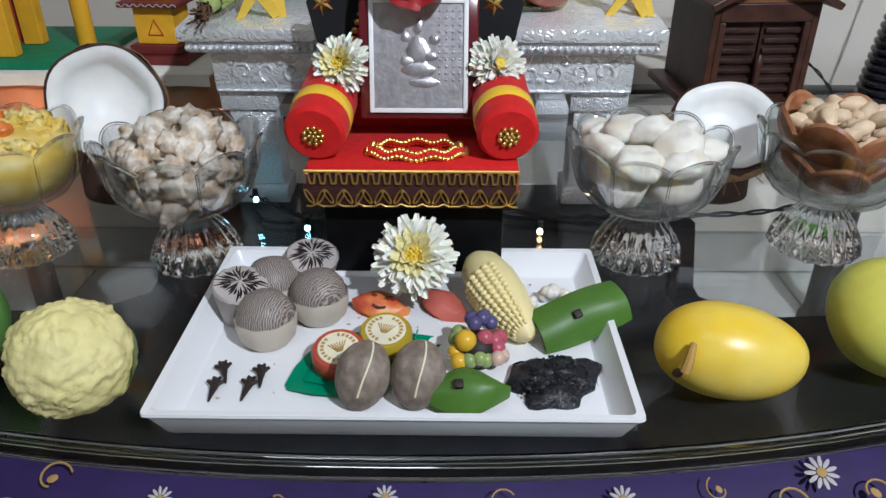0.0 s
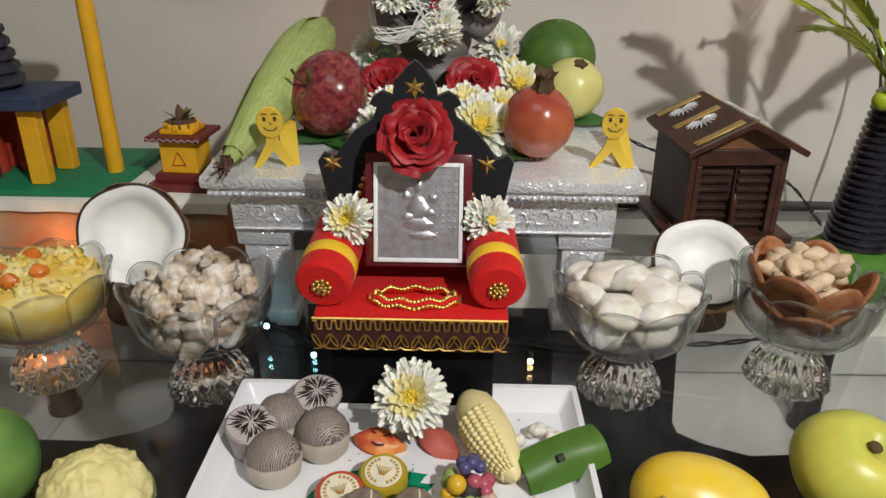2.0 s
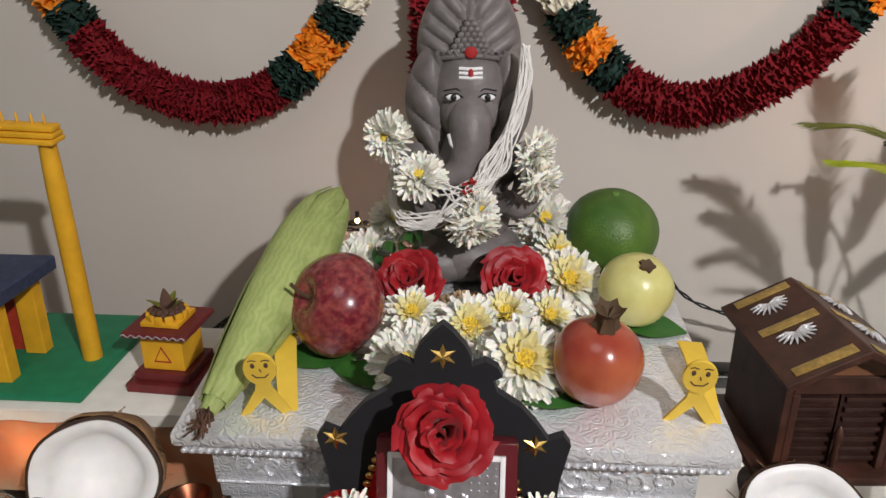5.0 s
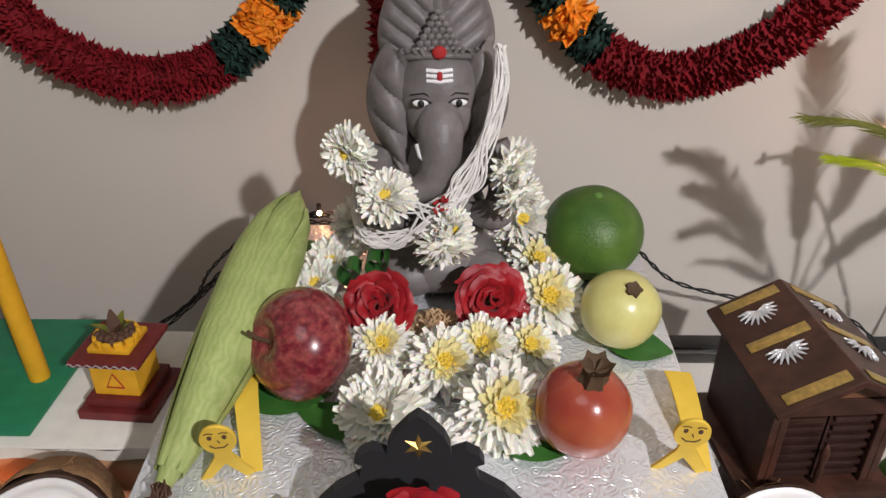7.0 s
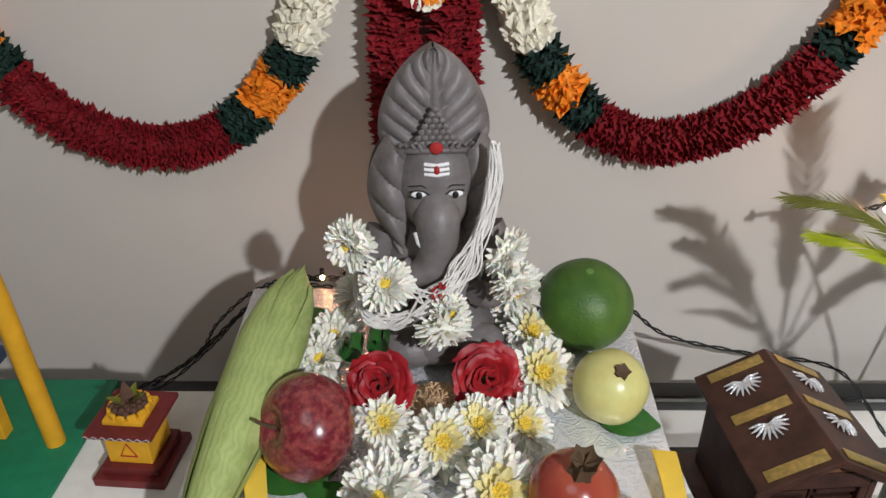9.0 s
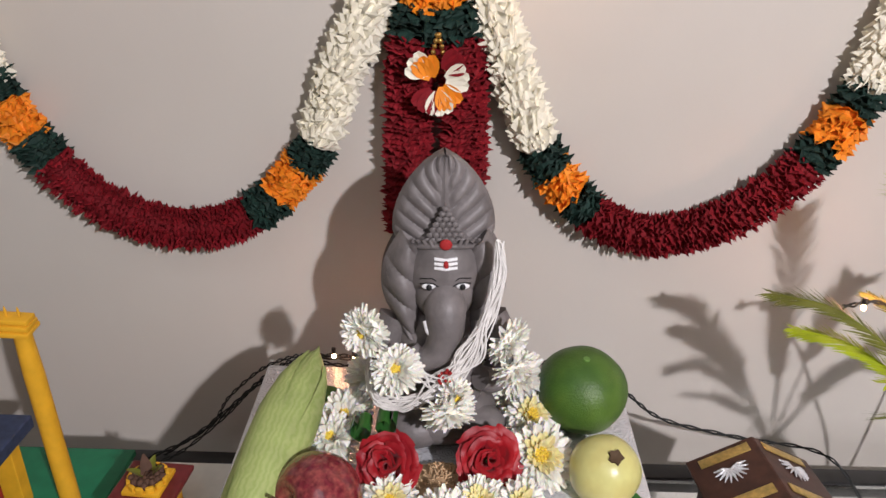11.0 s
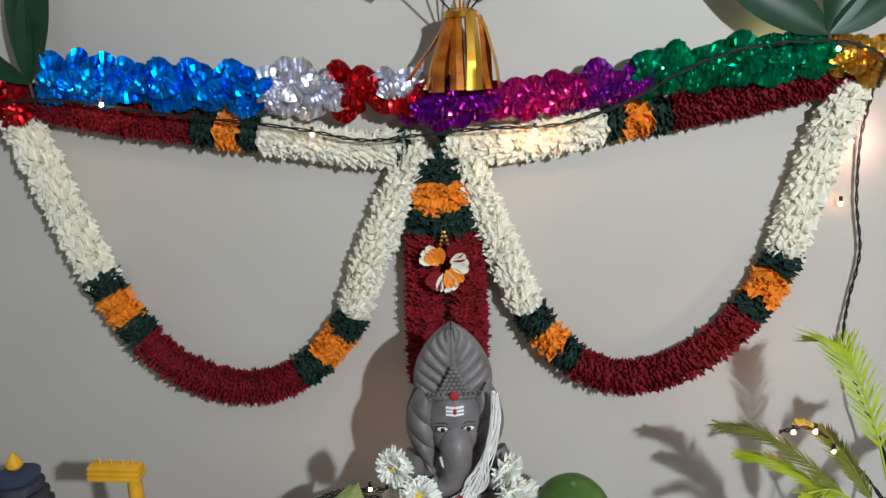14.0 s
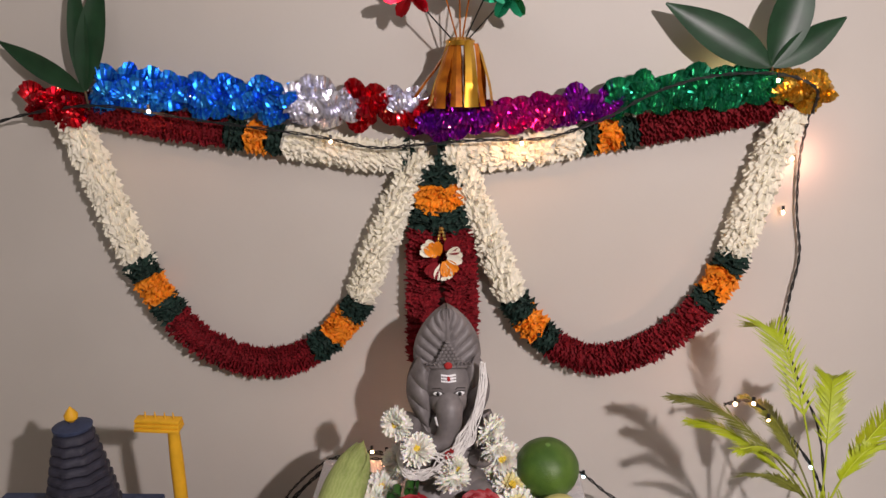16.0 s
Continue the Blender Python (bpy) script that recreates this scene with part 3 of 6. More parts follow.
def build_rose(name, label, radius=0.03, seed=3):
    r = random.Random(seed)
    t = thing(name, (0, 0, 0), label, "flower", "red roses")
    s = Shape()
    for layer, (n, reach, height) in enumerate(((2, 0.13, 0.80), (3, 0.26, 0.80), (3, 0.42, 0.76), (4, 0.60, 0.66), (5, 0.80, 0.52), (5, 1.02, 0.36))):
        for k in range(n):
            mid = 2 * math.pi * (k + 0.37 * layer + r.uniform(-0.12, 0.12)) / n
            span = math.pi / n * 1.45
            ph = r.uniform(0, 6.28)
            off = (r.uniform(-0.25, 0.25), r.uniform(-0.25, 0.25))
            rows = []
            for i in range(8):
                v = i / 7
                row = []
                for j in range(13):
                    h = -1 + j / 6
                    a = mid + span * h
                    edge = 1 - 0.30 * abs(h) ** 3
                    lip = max(0.0, v - 0.65) / 0.35
                    rho = radius * reach * (0.42 + 0.58 * v ** 0.75) * (1 + 0.07 * h) + radius * 0.10 * lip * lip + radius * 0.03 * math.sin(3 * h + ph) * v
                    z = radius * height * (v * edge - 0.18 * lip * lip * (0.4 + reach)) + radius * 0.035 * math.sin(4 * h + ph * 2) * v
                    w = noise.noise_vector(Vector((rho * math.cos(a), rho * math.sin(a), z + k)) * (3.2 / radius)) * radius * 0.13 * v
                    row.append((rho * math.cos(a) + w.x + off[0] * z, rho * math.sin(a) + w.y + off[1] * z, z + w.z))
                rows.append(row)
            s.grid(rows)
    s.soft = True
    part("petals", s, ROSERED, t)
    sep = Shape()
    for k in range(5):
        petal(sep, Matrix.Rotation(k * 1.2566, 4, "Z") @ Matrix.Translation((0, 0, -0.001)), radius * 0.7, radius * 0.3, -0.3, -0.2, 3)
    part("sepals", sep, LEAF, t)
    return t


# ---- wall garlands ----
def frill(shape, line, radius, points, r, low=0.86, lean=0.15, ruffle=0.004):
    """Ruffled cloth discs with a cut edge, one behind another along a line."""
    n = len(line)
    for i, p in enumerate(line):
        d = (line[min(i + 1, n - 1)] - line[max(i - 1, 0)]).normalized()
        m = Matrix.LocRotScale(p, d.to_track_quat("Z", "Y"), None)
        twist = r.uniform(0, 6.28)
        size = radius * r.uniform(0.93, 1.06)
        rows = [[], [], []]
        fold = [r.uniform(-ruffle, ruffle) for _ in range(points)]
        for k in range(points * 2):
            a = twist + math.pi * k / points
            tip = r.uniform(0.86, 1.14) if k % 2 == 0 else r.uniform(low - 0.06, low + 0.06)
            w = fold[(k // 2) % points] + (0.0012 if k % 2 else -0.0012)
            for row, (s, g) in enumerate(((0.55, 0.0), (0.80, 0.5), (tip, 1.0))):
                rows[row].append((size * s * math.cos(a), size * s * math.sin(a), w * g + size * lean * g * g))
        shape.grid(rows, True, m)


def build_garland(label, runs, radius, seed, group="cloth flower garlands", plumage=None):
    """One garland along (x, z) points on the wall; runs: material key and its share of the line."""
    r = random.Random(seed)
    points, shares = runs
    t = thing("flower_garland", (0, 0, 0), label, "garland", group)
    line = even_line([(x, 1.2 - radius * 1.0 - 0.001, z) for x, z in points], 0.0052)
    n = len(line)
    core = Shape().tube(line[::3], radius * 0.35, 8)
    part("cord", core, GREENCLOTH, t)
    at = 0.0
    for key, share in shares:
        a, b = round(at * n), round((at + share) * n)
        at += share
        seg = line[a:max(b, a + 2)]
        s = Shape()
        m, name, k, low, lean, ruf = {"r": (REDCLOTH, "maroon_frill", 22, 0.84, 0.10, 0.004), "w": (WHITECLOTH, "cream_frill", 15, 0.66, 0.45, 0.011),
                                 "o": (ORANGECLOTH, "orange_frill", 16, 0.72, 0.25, 0.009), "g": (GREENCLOTH, "green_frill", 15, 0.76, 0.15, 0.007)}[key]
        s.tube(seg, radius * 0.62, 12, caps=False)
        frill(s, seg, radius * (0.97 if key == "r" else 1.0), k, r, low, lean, ruf)
        part(name, s, m, t, smooth=False)
    return t


build_garland("swag of cream, orange, green and maroon cloth petals", ([(-0.634, 1.142), (-0.603, 1.052), (-0.571, 0.955), (-0.541, 0.874), (-0.500, 0.796), (-0.445, 0.733), (-0.366, 0.697), (-0.294, 0.698), (-0.232, 0.727), (-0.168, 0.797), (-0.130, 0.889), (-0.088, 0.979), (-0.045, 1.058)],
              [("w", 0.250), ("g", 0.038), ("o", 0.044), ("g", 0.034), ("r", 0.262), ("g", 0.037), ("o", 0.045), ("g", 0.035), ("w", 0.255)]), 0.0295, 11)
build_garland("swag of cream, orange, green and maroon cloth petals", ([(0.549, 1.128), (0.512, 1.020), (0.472, 0.879), (0.435, 0.808), (0.390, 0.755), (0.324, 0.713), (0.256, 0.699), (0.197, 0.714), (0.160, 0.742), (0.115, 0.796), (0.078, 0.880), (0.040, 0.978), (0.006, 1.064)],
              [("w", 0.236), ("g", 0.039), ("o", 0.040), ("g", 0.030), ("r", 0.285), ("g", 0.030), ("o", 0.036), ("g", 0.034), ("w", 0.270)]), 0.0295, 12)
build_garland("straight upper garland of maroon, orange and cream cloth petals", ([(-0.633, 1.156), (-0.512, 1.125), (-0.390, 1.103), (-0.293, 1.089), (-0.147, 1.063), (-0.060, 1.060)],
              [("r", 0.460), ("g", 0.055), ("o", 0.062), ("g", 0.048), ("w", 0.335), ("g", 0.04)]), 0.028, 13)
build_garland("straight upper garland of maroon, orange and cream cloth petals", ([(0.545, 1.140), (0.414, 1.113), (0.291, 1.093), (0.230, 1.084), (0.152, 1.069), (0.060, 1.058), (-0.015, 1.062)],
              [("r", 0.430), ("g", 0.045), ("o", 0.057), ("g", 0.053), ("w", 0.370), ("g", 0.045)]), 0.028, 14)
for x, sd in ((-0.042, 15), (0.012, 16)):
    build_garland("hanging double strand of maroon cloth petals", ([(-0.016 + (x + 0.016) * 0.35, 1.045), (-0.016 + (x + 0.016) * 0.6, 0.985), (x - 0.004 if x < 0 else x, 0.92), (x - 0.008 if x < 0 else x + 0.004, 0.82), (x - 0.008 if x < 0 else x + 0.004, 0.70)],
                  [("g", 0.09), ("o", 0.12), ("g", 0.10), ("r", 0.69)]), 0.032, sd)


def build_pendant():
    t = thing("cloth_flower_pendant", (-0.014, 1.128, 0.945), "small pendant of cloth flowers on gold beads", "ornament")
    beads = Shape()
    for side in (-1, 1):
        for k in range(7):
            beads.ball((side * (0.001 + k * 0.0014), -0.004, -k * 0.006), 0.003, 8, 6)
    part("beads", beads, GOLD, t)
    for k, (x, z, m, a) in enumerate(((-0.026, -0.038, WHITECLOTH, 2.6), (-0.018, -0.044, ORANGECLOTH, 2.0), (-0.016, -0.058, REDCLOTH, 4.2), (0.002, -0.060, WHITECLOTH, 4.8), (0.014, -0.054, ORANGECLOTH, 5.2), (0.024, -0.046, WHITECLOTH, 0.2), (0.020, -0.036, REDCLOTH, 0.7))):
        s = Shape()
        for j in range(3):
            petal(s, Matrix.Translation((x * 0.4, -0.008, z)) @ Matrix.Rotation(math.pi / 2, 4, "X") @ Matrix.Rotation(a + (j - 1) * 0.5, 4, "Z"), 0.026, 0.014, 0.2, 0.2, 4, 0.4)
        part("cloth_petal", s, m, t)


build_pendant()


def pleated_fan(shape, m, length, width, depth, r, pleats=6):
    """A scalloped foil petal along +x, folded into radial pleats, its front towards +z."""
    rows = []
    n = pleats * 2
    crease = [r.uniform(0.0010, 0.0034) * (1 if k % 2 else -1) for k in range(n + 1)]
    for i in range(6):
        u = i / 5
        row = []
        for k in range(n + 1):
            v = -1 + 2 * k / n
            a = v * 0.95
            rad = length * (0.12 + 0.88 * u) * (1 - 0.10 * v * v + (0.03 * u if k % 2 else 0))
            row.append((rad * math.cos(a), width / length * rad * math.sin(a), depth * math.sin(math.pi * (0.12 + 0.72 * u)) * (1 - 0.55 * v * v) + crease[k] * (0.25 + 0.75 * u)))
        rows.append(row)
    shape.grid(rows, False, m)


def build_foil(name, label, x0, z0, x1, z1, colours, seed, height=0.046):
    """A run of foil puffs: an upper and a lower tier of pleated petals."""
    r = random.Random(seed)
    t = thing(name, (0, 0, 0), label, "garland", "foil garlands")
    n = max(2, round((x1 - x0) / 0.0265))
    for i in range(n + 1):
        s = i / n
        x, z = x0 + (x1 - x0) * s, z0 + (z1 - z0) * s
        key = colours(s)
        for row, up in ((0, -1), (2, 1)):
            sh = Shape()
            for q in range(3):
                at = Vector((x + (q - 1) * 0.007 + r.uniform(-0.004, 0.004), 1.158 - 0.008 * q + r.uniform(-0.003, 0.003), z - up * 0.010 + r.uniform(-0.003, 0.003)))
                m = Matrix.Translation(at) @ Matrix(((0, -up, 0, 0), (0, 0, -1, 0), (up, 0, 0, 0), (0, 0, 0, 1)))
                m = m @ Matrix.Rotation(r.uniform(-0.55, 0.55) + (q - 1) * 0.3, 4, "Z") @ Matrix.Rotation(-r.uniform(0.05, 0.45) * (0.4 + 0.5 * q), 4, "Y")
                pleated_fan(sh, m, (height + 0.008) * r.uniform(0.75, 1.04) * (1 - 0.20 * q), 0.030 * r.uniform(0.85, 1.15), r.uniform(0.008, 0.016), r)
            part("foil_puff", sh, FOIL[key(row) if callable(key) else key], t, smooth=r.random() < 0.6)
    return t


build_foil("foil_garland", "shiny blue crinkled foil garland", -0.548, 1.176, -0.268, 1.152, lambda s: "blue", 21)
build_foil("foil_garland", "shiny silver and red crinkled foil garland", -0.246, 1.150, -0.056, 1.138, lambda s: (lambda row: "red" if (0.55 < s < 0.80 and row == 2) or (s > 0.52 and row == 0) else "silver"), 22)
build_foil("foil_garland", "shiny purple and magenta crinkled foil garland", -0.036, 1.118, 0.246, 1.136, lambda s: "magenta" if 0.35 < s < 0.78 else "purple", 23, 0.042)
build_foil("foil_garland", "shiny green crinkled foil garland", 0.262, 1.152, 0.494, 1.166, lambda s: "green", 24, 0.044)
build_foil("foil_garland", "shiny gold crinkled foil garland end", 0.515, 1.165, 0.572, 1.156, lambda s: "gold", 25, 0.04)
build_foil("foil_garland", "shiny red crinkled foil garland end", -0.665, 1.160, -0.612, 1.140, lambda s: "red", 26, 0.036)


def build_foil_vase():
    t = thing("foil_tassel_ornament", (0.020, 1.120, 1.236), "amber foil tassel with coloured foil streamers on sticks", "ornament")
    for k in range(11):
        a = k / 11 * 2 * math.pi
        s = Shape()
        rows = []
        for i in range(6):
            u = i / 5
            rad = 0.020 + 0.020 * u + 0.007 * math.sin(u * 3 + k * 0.8) * (0.6 + 0.4 * (k % 2)) + (0.030 * u if k == 5 else 0)
            w = (0.006 + 0.005 * u) * (0.7 + 0.6 * ((k * 7) % 5) / 4)
            c = Vector((rad * math.cos(a) * 1.15, rad * math.sin(a) * 0.7, -0.095 * u + rnd.uniform(-0.003, 0.003)))
            side = Vector((-math.sin(a), math.cos(a), 0))
            out = Vector((math.cos(a), math.sin(a), 0))
            rows.append([c - side * w, c + out * 0.004, c + side * w])
        s.grid(rows)
        part("foil_strip", s, FOIL["orange" if k % 3 else "gold"], t)
    part("collar", Shape().lathe([(0.022, -0.004), (0.023, 0.003), (0.014, 0.008)], 16), FOIL["gold"], t)
    for x, z, key in ((-0.075, 0.075, "red"), (-0.03, 0.10, "orange"), (0.0, 0.11, "silver"), (0.02, 0.095, "blue"), (0.05, 0.09, "green"), (0.075, 0.07, "green")):
        part("stick", Shape().tube([(x * 0.1, 0.0, 0.0), (x * 0.6, -0.006, z * 0.55), (x, -0.01, z)], 0.0013, 6), WIRE if key in ("red", "green") else FOIL["orange"], t)
        s = Shape()
        for j in range(6):
            m = facing((x, -0.012, z), (rnd.uniform(-0.6, 0.6), -1, rnd.uniform(-0.6, 0.6)), j * 1.05)
            petal(s, m, 0.040, 0.018, rnd.uniform(-0.2, 0.6), 0.3, 4, 0.5)
        part("foil_streamer", s, FOIL[key], t)


build_foil_vase()


def leaf_shape(length, width, droop, fold=0.25, steps=10, thick=0.0):
    s = Shape()
    rows = []
    a, x, z = 0.0, 0.0, 0.0
    for i in range(steps + 1):
        u = i / steps
        w = width * math.sin(math.pi * min(1, u ** 0.85 * 0.97 + 0.02)) * 0.5 + 0.0008
        rows.append([(x, -w, z + fold * w), (x, -w * 0.5, z + fold * w * 0.35), (x, 0, z), (x, w * 0.5, z + fold * w * 0.35), (x, w, z + fold * w)])
        x += math.cos(a) * length / steps
        z += math.sin(a) * length / steps
        a -= droop / steps
    s.grid(rows)
    return s


def build_sprig(at, leaves, label):
    t = thing("mango_leaf_sprig", at, label, "leaves", "mango leaf sprigs")
    for dx, dz, w in leaves:
        L = math.hypot(dx, dz)
        m = Matrix.Rotation(-math.atan2(dz, dx), 4, "Y") @ Matrix.Rotation(math.pi / 2, 4, "X")
        ob = part("leaf", leaf_shape(L, w, 0.12), DARKLEAF, t, m=Matrix.Translation((0, 0, 0)) @ m)
    part("stalk", Shape().tube([(0, 0, 0), (0.004, -0.003, -0.03)], 0.002, 6), STEM, t)


build_sprig((-0.590, 1.150, 1.172), [(-0.138, 0.082, 0.034), (0.000, 0.190, 0.032), (0.045, 0.180, 0.046), (-0.012, 0.07, 0.012)], "dark green mango leaves above the garland end")
build_sprig((0.500, 1.140, 1.192), [(-0.165, 0.098, 0.056), (0.045, 0.160, 0.062), (0.108, 0.072, 0.044)], "dark green mango leaves above the garland end")


# ---- wires and small lights ----
def build_string(label, points, bulbs, twist=True, radius=0.0013, parent_at=(0, 0, 0)):
    t = thing("fairy_light_string", parent_at, label, "string lights", "fairy lights")
    line = smooth_line(points, 10)
    for side in ((0, 1) if twist else (0,)):
        pts = [p + Vector((0.0016 * math.cos(i * 1.1 + side * math.pi), -0.001 + 0.0010 * math.sin(i * 1.1 + side * math.pi), 0.0016 * math.sin(i * 1.1 + side * math.pi))) for i, p in enumerate(line)]
        part("wire", Shape().tube(pts, radius, 6), WIRE, t)
    for (x, y, z), m in bulbs:
        b = part("bulb", Shape().ball((0, 0, 0), (0.0027, 0.0027, 0.0030), 10, 8), m, t, m=Matrix.Translation((x, y, z)))
        part("socket", Shape().tube([(0, 0, 0.004), (0, 0.001, 0.011)], 0.0026, 8), WIRE, b)
    return t


build_string("black wire string of small lights along the garlands", [(-0.80, 1.15, 1.105), (-0.70, 1.14, 1.135), (-0.56, 1.125, 1.150), (-0.40, 1.125, 1.125), (-0.22, 1.130, 1.098), (-0.12, 1.125, 1.078), (-0.04, 1.115, 1.083), (0.05, 1.12, 1.088), (0.15, 1.12, 1.090), (0.24, 1.12, 1.118), (0.32, 1.118, 1.158), (0.40, 1.115, 1.180), (0.50, 1.12, 1.182), (0.56, 1.12, 1.160), (0.568, 1.14, 1.12)],
             [((-0.475, 1.118, 1.140), WARMLED), ((0.115, 1.118, 1.082), WARMLED), ((-0.188, 1.122, 1.088), WARMLED), ((0.50, 1.112, 1.172), WARMLED)])
build_string("black wire string hanging down beside the swag", [(0.568, 1.15, 1.12), (0.575, 1.185, 1.05), (0.580, 1.190, 0.96), (0.592, 1.19, 0.88), (0.582, 1.19, 0.80), (0.578, 1.18, 0.74), (0.60, 1.16, 0.66), (0.63, 1.12, 0.56), (0.60, 1.0, TOP + 0.004)],
             [((0.562, 1.183, 1.045), WARMLED), ((0.556, 1.185, 0.955), WARMLED)])
build_string("black wire string behind the stool", [(-0.42, 1.13, TOP + 0.006), (-0.35, 1.14, 0.390), (-0.285, 1.145, 0.450), (-0.235, 1.130, 0.505), (-0.195, 1.100, 0.545), (-0.14, 1.075, 0.568), (-0.06, 1.070, 0.568), (0.05, 1.075, 0.568), (0.17, 1.070, 0.568), (0.225, 1.090, 0.520), (0.29, 1.12, 0.455), (0.40, 1.13, 0.42), (0.52, 1.12, 0.40), (0.56, 1.05, TOP + 0.003)],
             [((-0.110, 1.064, 0.573), WARMLED), ((-0.135, 1.068, 0.574), WARMLED), ((0.222, 1.085, 0.520), COOLLED)])
build_string("loose black wires hanging behind the stool", [(-0.44, 1.10, TOP + 0.004), (-0.37, 1.12, 0.375), (-0.305, 1.14, 0.425), (-0.265, 1.14, 0.470), (-0.225, 1.13, 0.505), (-0.180, 1.095, 0.548), (-0.12, 1.060, 0.567), (-0.07, 1.060, 0.567)], [], True, 0.0011)
build_string("loose black wires hanging behind the stool", [(-0.40, 1.14, TOP + 0.004), (-0.33, 1.15, 0.405), (-0.30, 1.15, 0.450), (-0.25, 1.145, 0.500), (-0.20, 1.12, 0.538), (-0.155, 1.080, 0.568), (-0.10, 1.082, 0.566)], [], True, 0.0011)
build_string("black wire string lying on the glass", [(-0.30, 0.80, TOP + 0.003), (-0.20, 0.755, TOP + 0.003), (-0.165, 0.72, TOP + 0.012), (-0.125, 0.70, TOP + 0.004), (-0.09, 0.70, TOP + 0.003), (0.02, 0.72, TOP + 0.003), (0.14, 0.70, TOP + 0.003), (0.22, 0.70, TOP + 0.006), (0.34, 0.72, TOP + 0.003), (0.45, 0.78, TOP + 0.003)],
             [((0.047, 0.346, TOP - 0.016), COOLLED), ((-0.112, 0.672, TOP + 0.004), COOLLED), ((-0.165, 0.70, TOP + 0.02), COOLLED), ((0.105, 0.668, TOP + 0.004), WARMLED)])
for name, p, e, c in (("led_glow_riser", (-0.43, 0.805, 0.405), 0.05, (1.0, 0.45, 0.15)), ("led_glow_right", (0.115, 1.10, 1.080), 0.16, (1.0, 0.5, 0.2)), ("led_glow_left", (-0.475, 1.10, 1.140), 0.08, (1.0, 0.5, 0.25)), ("led_glow_low", (-0.11, 1.055, 0.598), 0.07, (1.0, 0.4, 0.25)), ("led_glow_leaf", (0.45, 1.17, 1.175), 0.05, (1.0, 0.8, 0.4)), ("led_glow_swag", (0.575, 1.165, 1.04), 0.12, (1.0, 0.5, 0.35)), ("led_glow_palm", (0.455, 1.03, 0.715), 0.16, (1.0, 0.45, 0.3))):
    lamp(name, "POINT", Matrix.Translation(p), e, c, 0.004)


# ---- statue ----
def build_statue():
    s = Shape()
    # seated base, folded legs, belly, shoulders
    s.ball((0, 0, 0.035), (0.058, 0.052, 0.036), 28, 14)
    s.ball((-0.030, -0.028, 0.030), (0.034, 0.026, 0.024), 20, 10)
    s.ball((0.032, -0.026, 0.030), (0.034, 0.026, 0.024), 20, 10)
    s.ball((0, -0.004, 0.085), (0.045, 0.042, 0.055), 28, 16)
    s.ball((0, 0.0, 0.135), (0.052, 0.036, 0.042), 28, 14)
    for x in (-1, 1):
        s.tube(smooth_line([(x * 0.046, 0, 0.155), (x * 0.062, -0.012, 0.12), (x * 0.050, -0.035, 0.098), (x * 0.035, -0.045, 0.105)], 6), [0.020 - 0.0004 * i for i in range(19)], 12)
    # head and trunk
    s.ball((0, -0.006, 0.219), (0.038, 0.036, 0.046), 28, 18)
    s.ball((0, -0.016, 0.195), (0.030, 0.030, 0.034), 24, 14)
    pts = smooth_line([(0.000, -0.024, 0.214), (0.000, -0.042, 0.184), (-0.001, -0.049, 0.158), (-0.009, -0.050, 0.140), (-0.024, -0.047, 0.130), (-0.034, -0.041, 0.140)], 6)
    s.tube(pts, [0.0225 * (1 - 0.58 * i / (len(pts) - 1)) * min(1.0, 0.55 + 3 * i / (len(pts) - 1)) for i in range(len(pts))], 18)
    # leaf-shaped ears with ribs
    for x in (-1, 1):
        rows = []
        for i in range(57):
            u = i / 56
            z = 0.138 + 0.112 * u
            w = 0.037 * math.sin(math.pi * (0.14 + 0.74 * u)) ** 0.8
            row = []
            for j in range(19):
                v = j / 18
                rib = 0.0036 * (abs(math.sin((u * 3.4 - 0.55 * v) * math.pi)) ** 0.5 - 0.6) * min(1.0, v * 4, (1 - v) * 5 + 0.15) * 1.6
                row.append((x * (0.025 + w * v), -0.022 - 0.010 * math.sin(math.pi * v * 0.9) - rib + 0.020 * v * v, z + 0.012 * v))
            rows.append(row if x > 0 else row[::-1])
        s.grid(rows)
        s.grid([[(p[0], 0.014, p[2]) for p in r][::-1] for r in rows])
    # tall leaf crown with midrib and slanting veins
    for back in (0, 1):
        rows = []
        for i in range(121):
            u = i / 120
            z = 0.225 + 0.117 * u
            w = 0.0505 * (math.sin(math.pi * (0.30 + 0.70 * u)) ** 0.62 if u < 0.999 else 0.02) * (0.86 + 0.14 * min(1, u * 4))
            row = []
            for j in range(49):
                v = -1 + j / 24
                vein = 0.0050 * abs(math.sin((u * 7.0 - abs(v) ** 0.8 * 2.4) * math.pi)) ** 0.6 * min(1.0, max(0.0, (abs(v) - 0.06) / 0.16)) * min(1.0, (1 - abs(v)) / 0.18)
                mid = 0.003 * math.exp(-(v / 0.07) ** 2)
                y = -0.022 * math.sqrt(max(0, 1 - v * v)) * (1 - 0.45 * u) - vein - mid
                row.append((w * v, 0.012 + (y if not back else 0.012 * math.sqrt(max(0, 1 - v * v))), z))
            rows.append(row[::-1] if back else row)
        s.grid(rows)
    # crown band, brow roll and centre ornament
    band = [(0.036 * math.sin(a), -0.004 - 0.027 * math.cos(a), 0.250 + 0.003 * math.cos(a * 2)) for a in [(-1.3 + 2.6 * i / 24) for i in range(25)]]
    s.tube(band, 0.0032, 10)
    for row in range(7):
        n = 7 - row
        for k in range(n):
            a = (k - (n - 1) / 2) * 0.19
            z = 0.2575 + 0.0052 * row
            s.ball((0.031 * math.sin(a), -0.030 * math.cos(a) + 0.0013 * row + 0.0042, z - 0.006 * a * a), (0.0036, 0.0020, 0.0032), 8, 6, None, 0.3, 2)
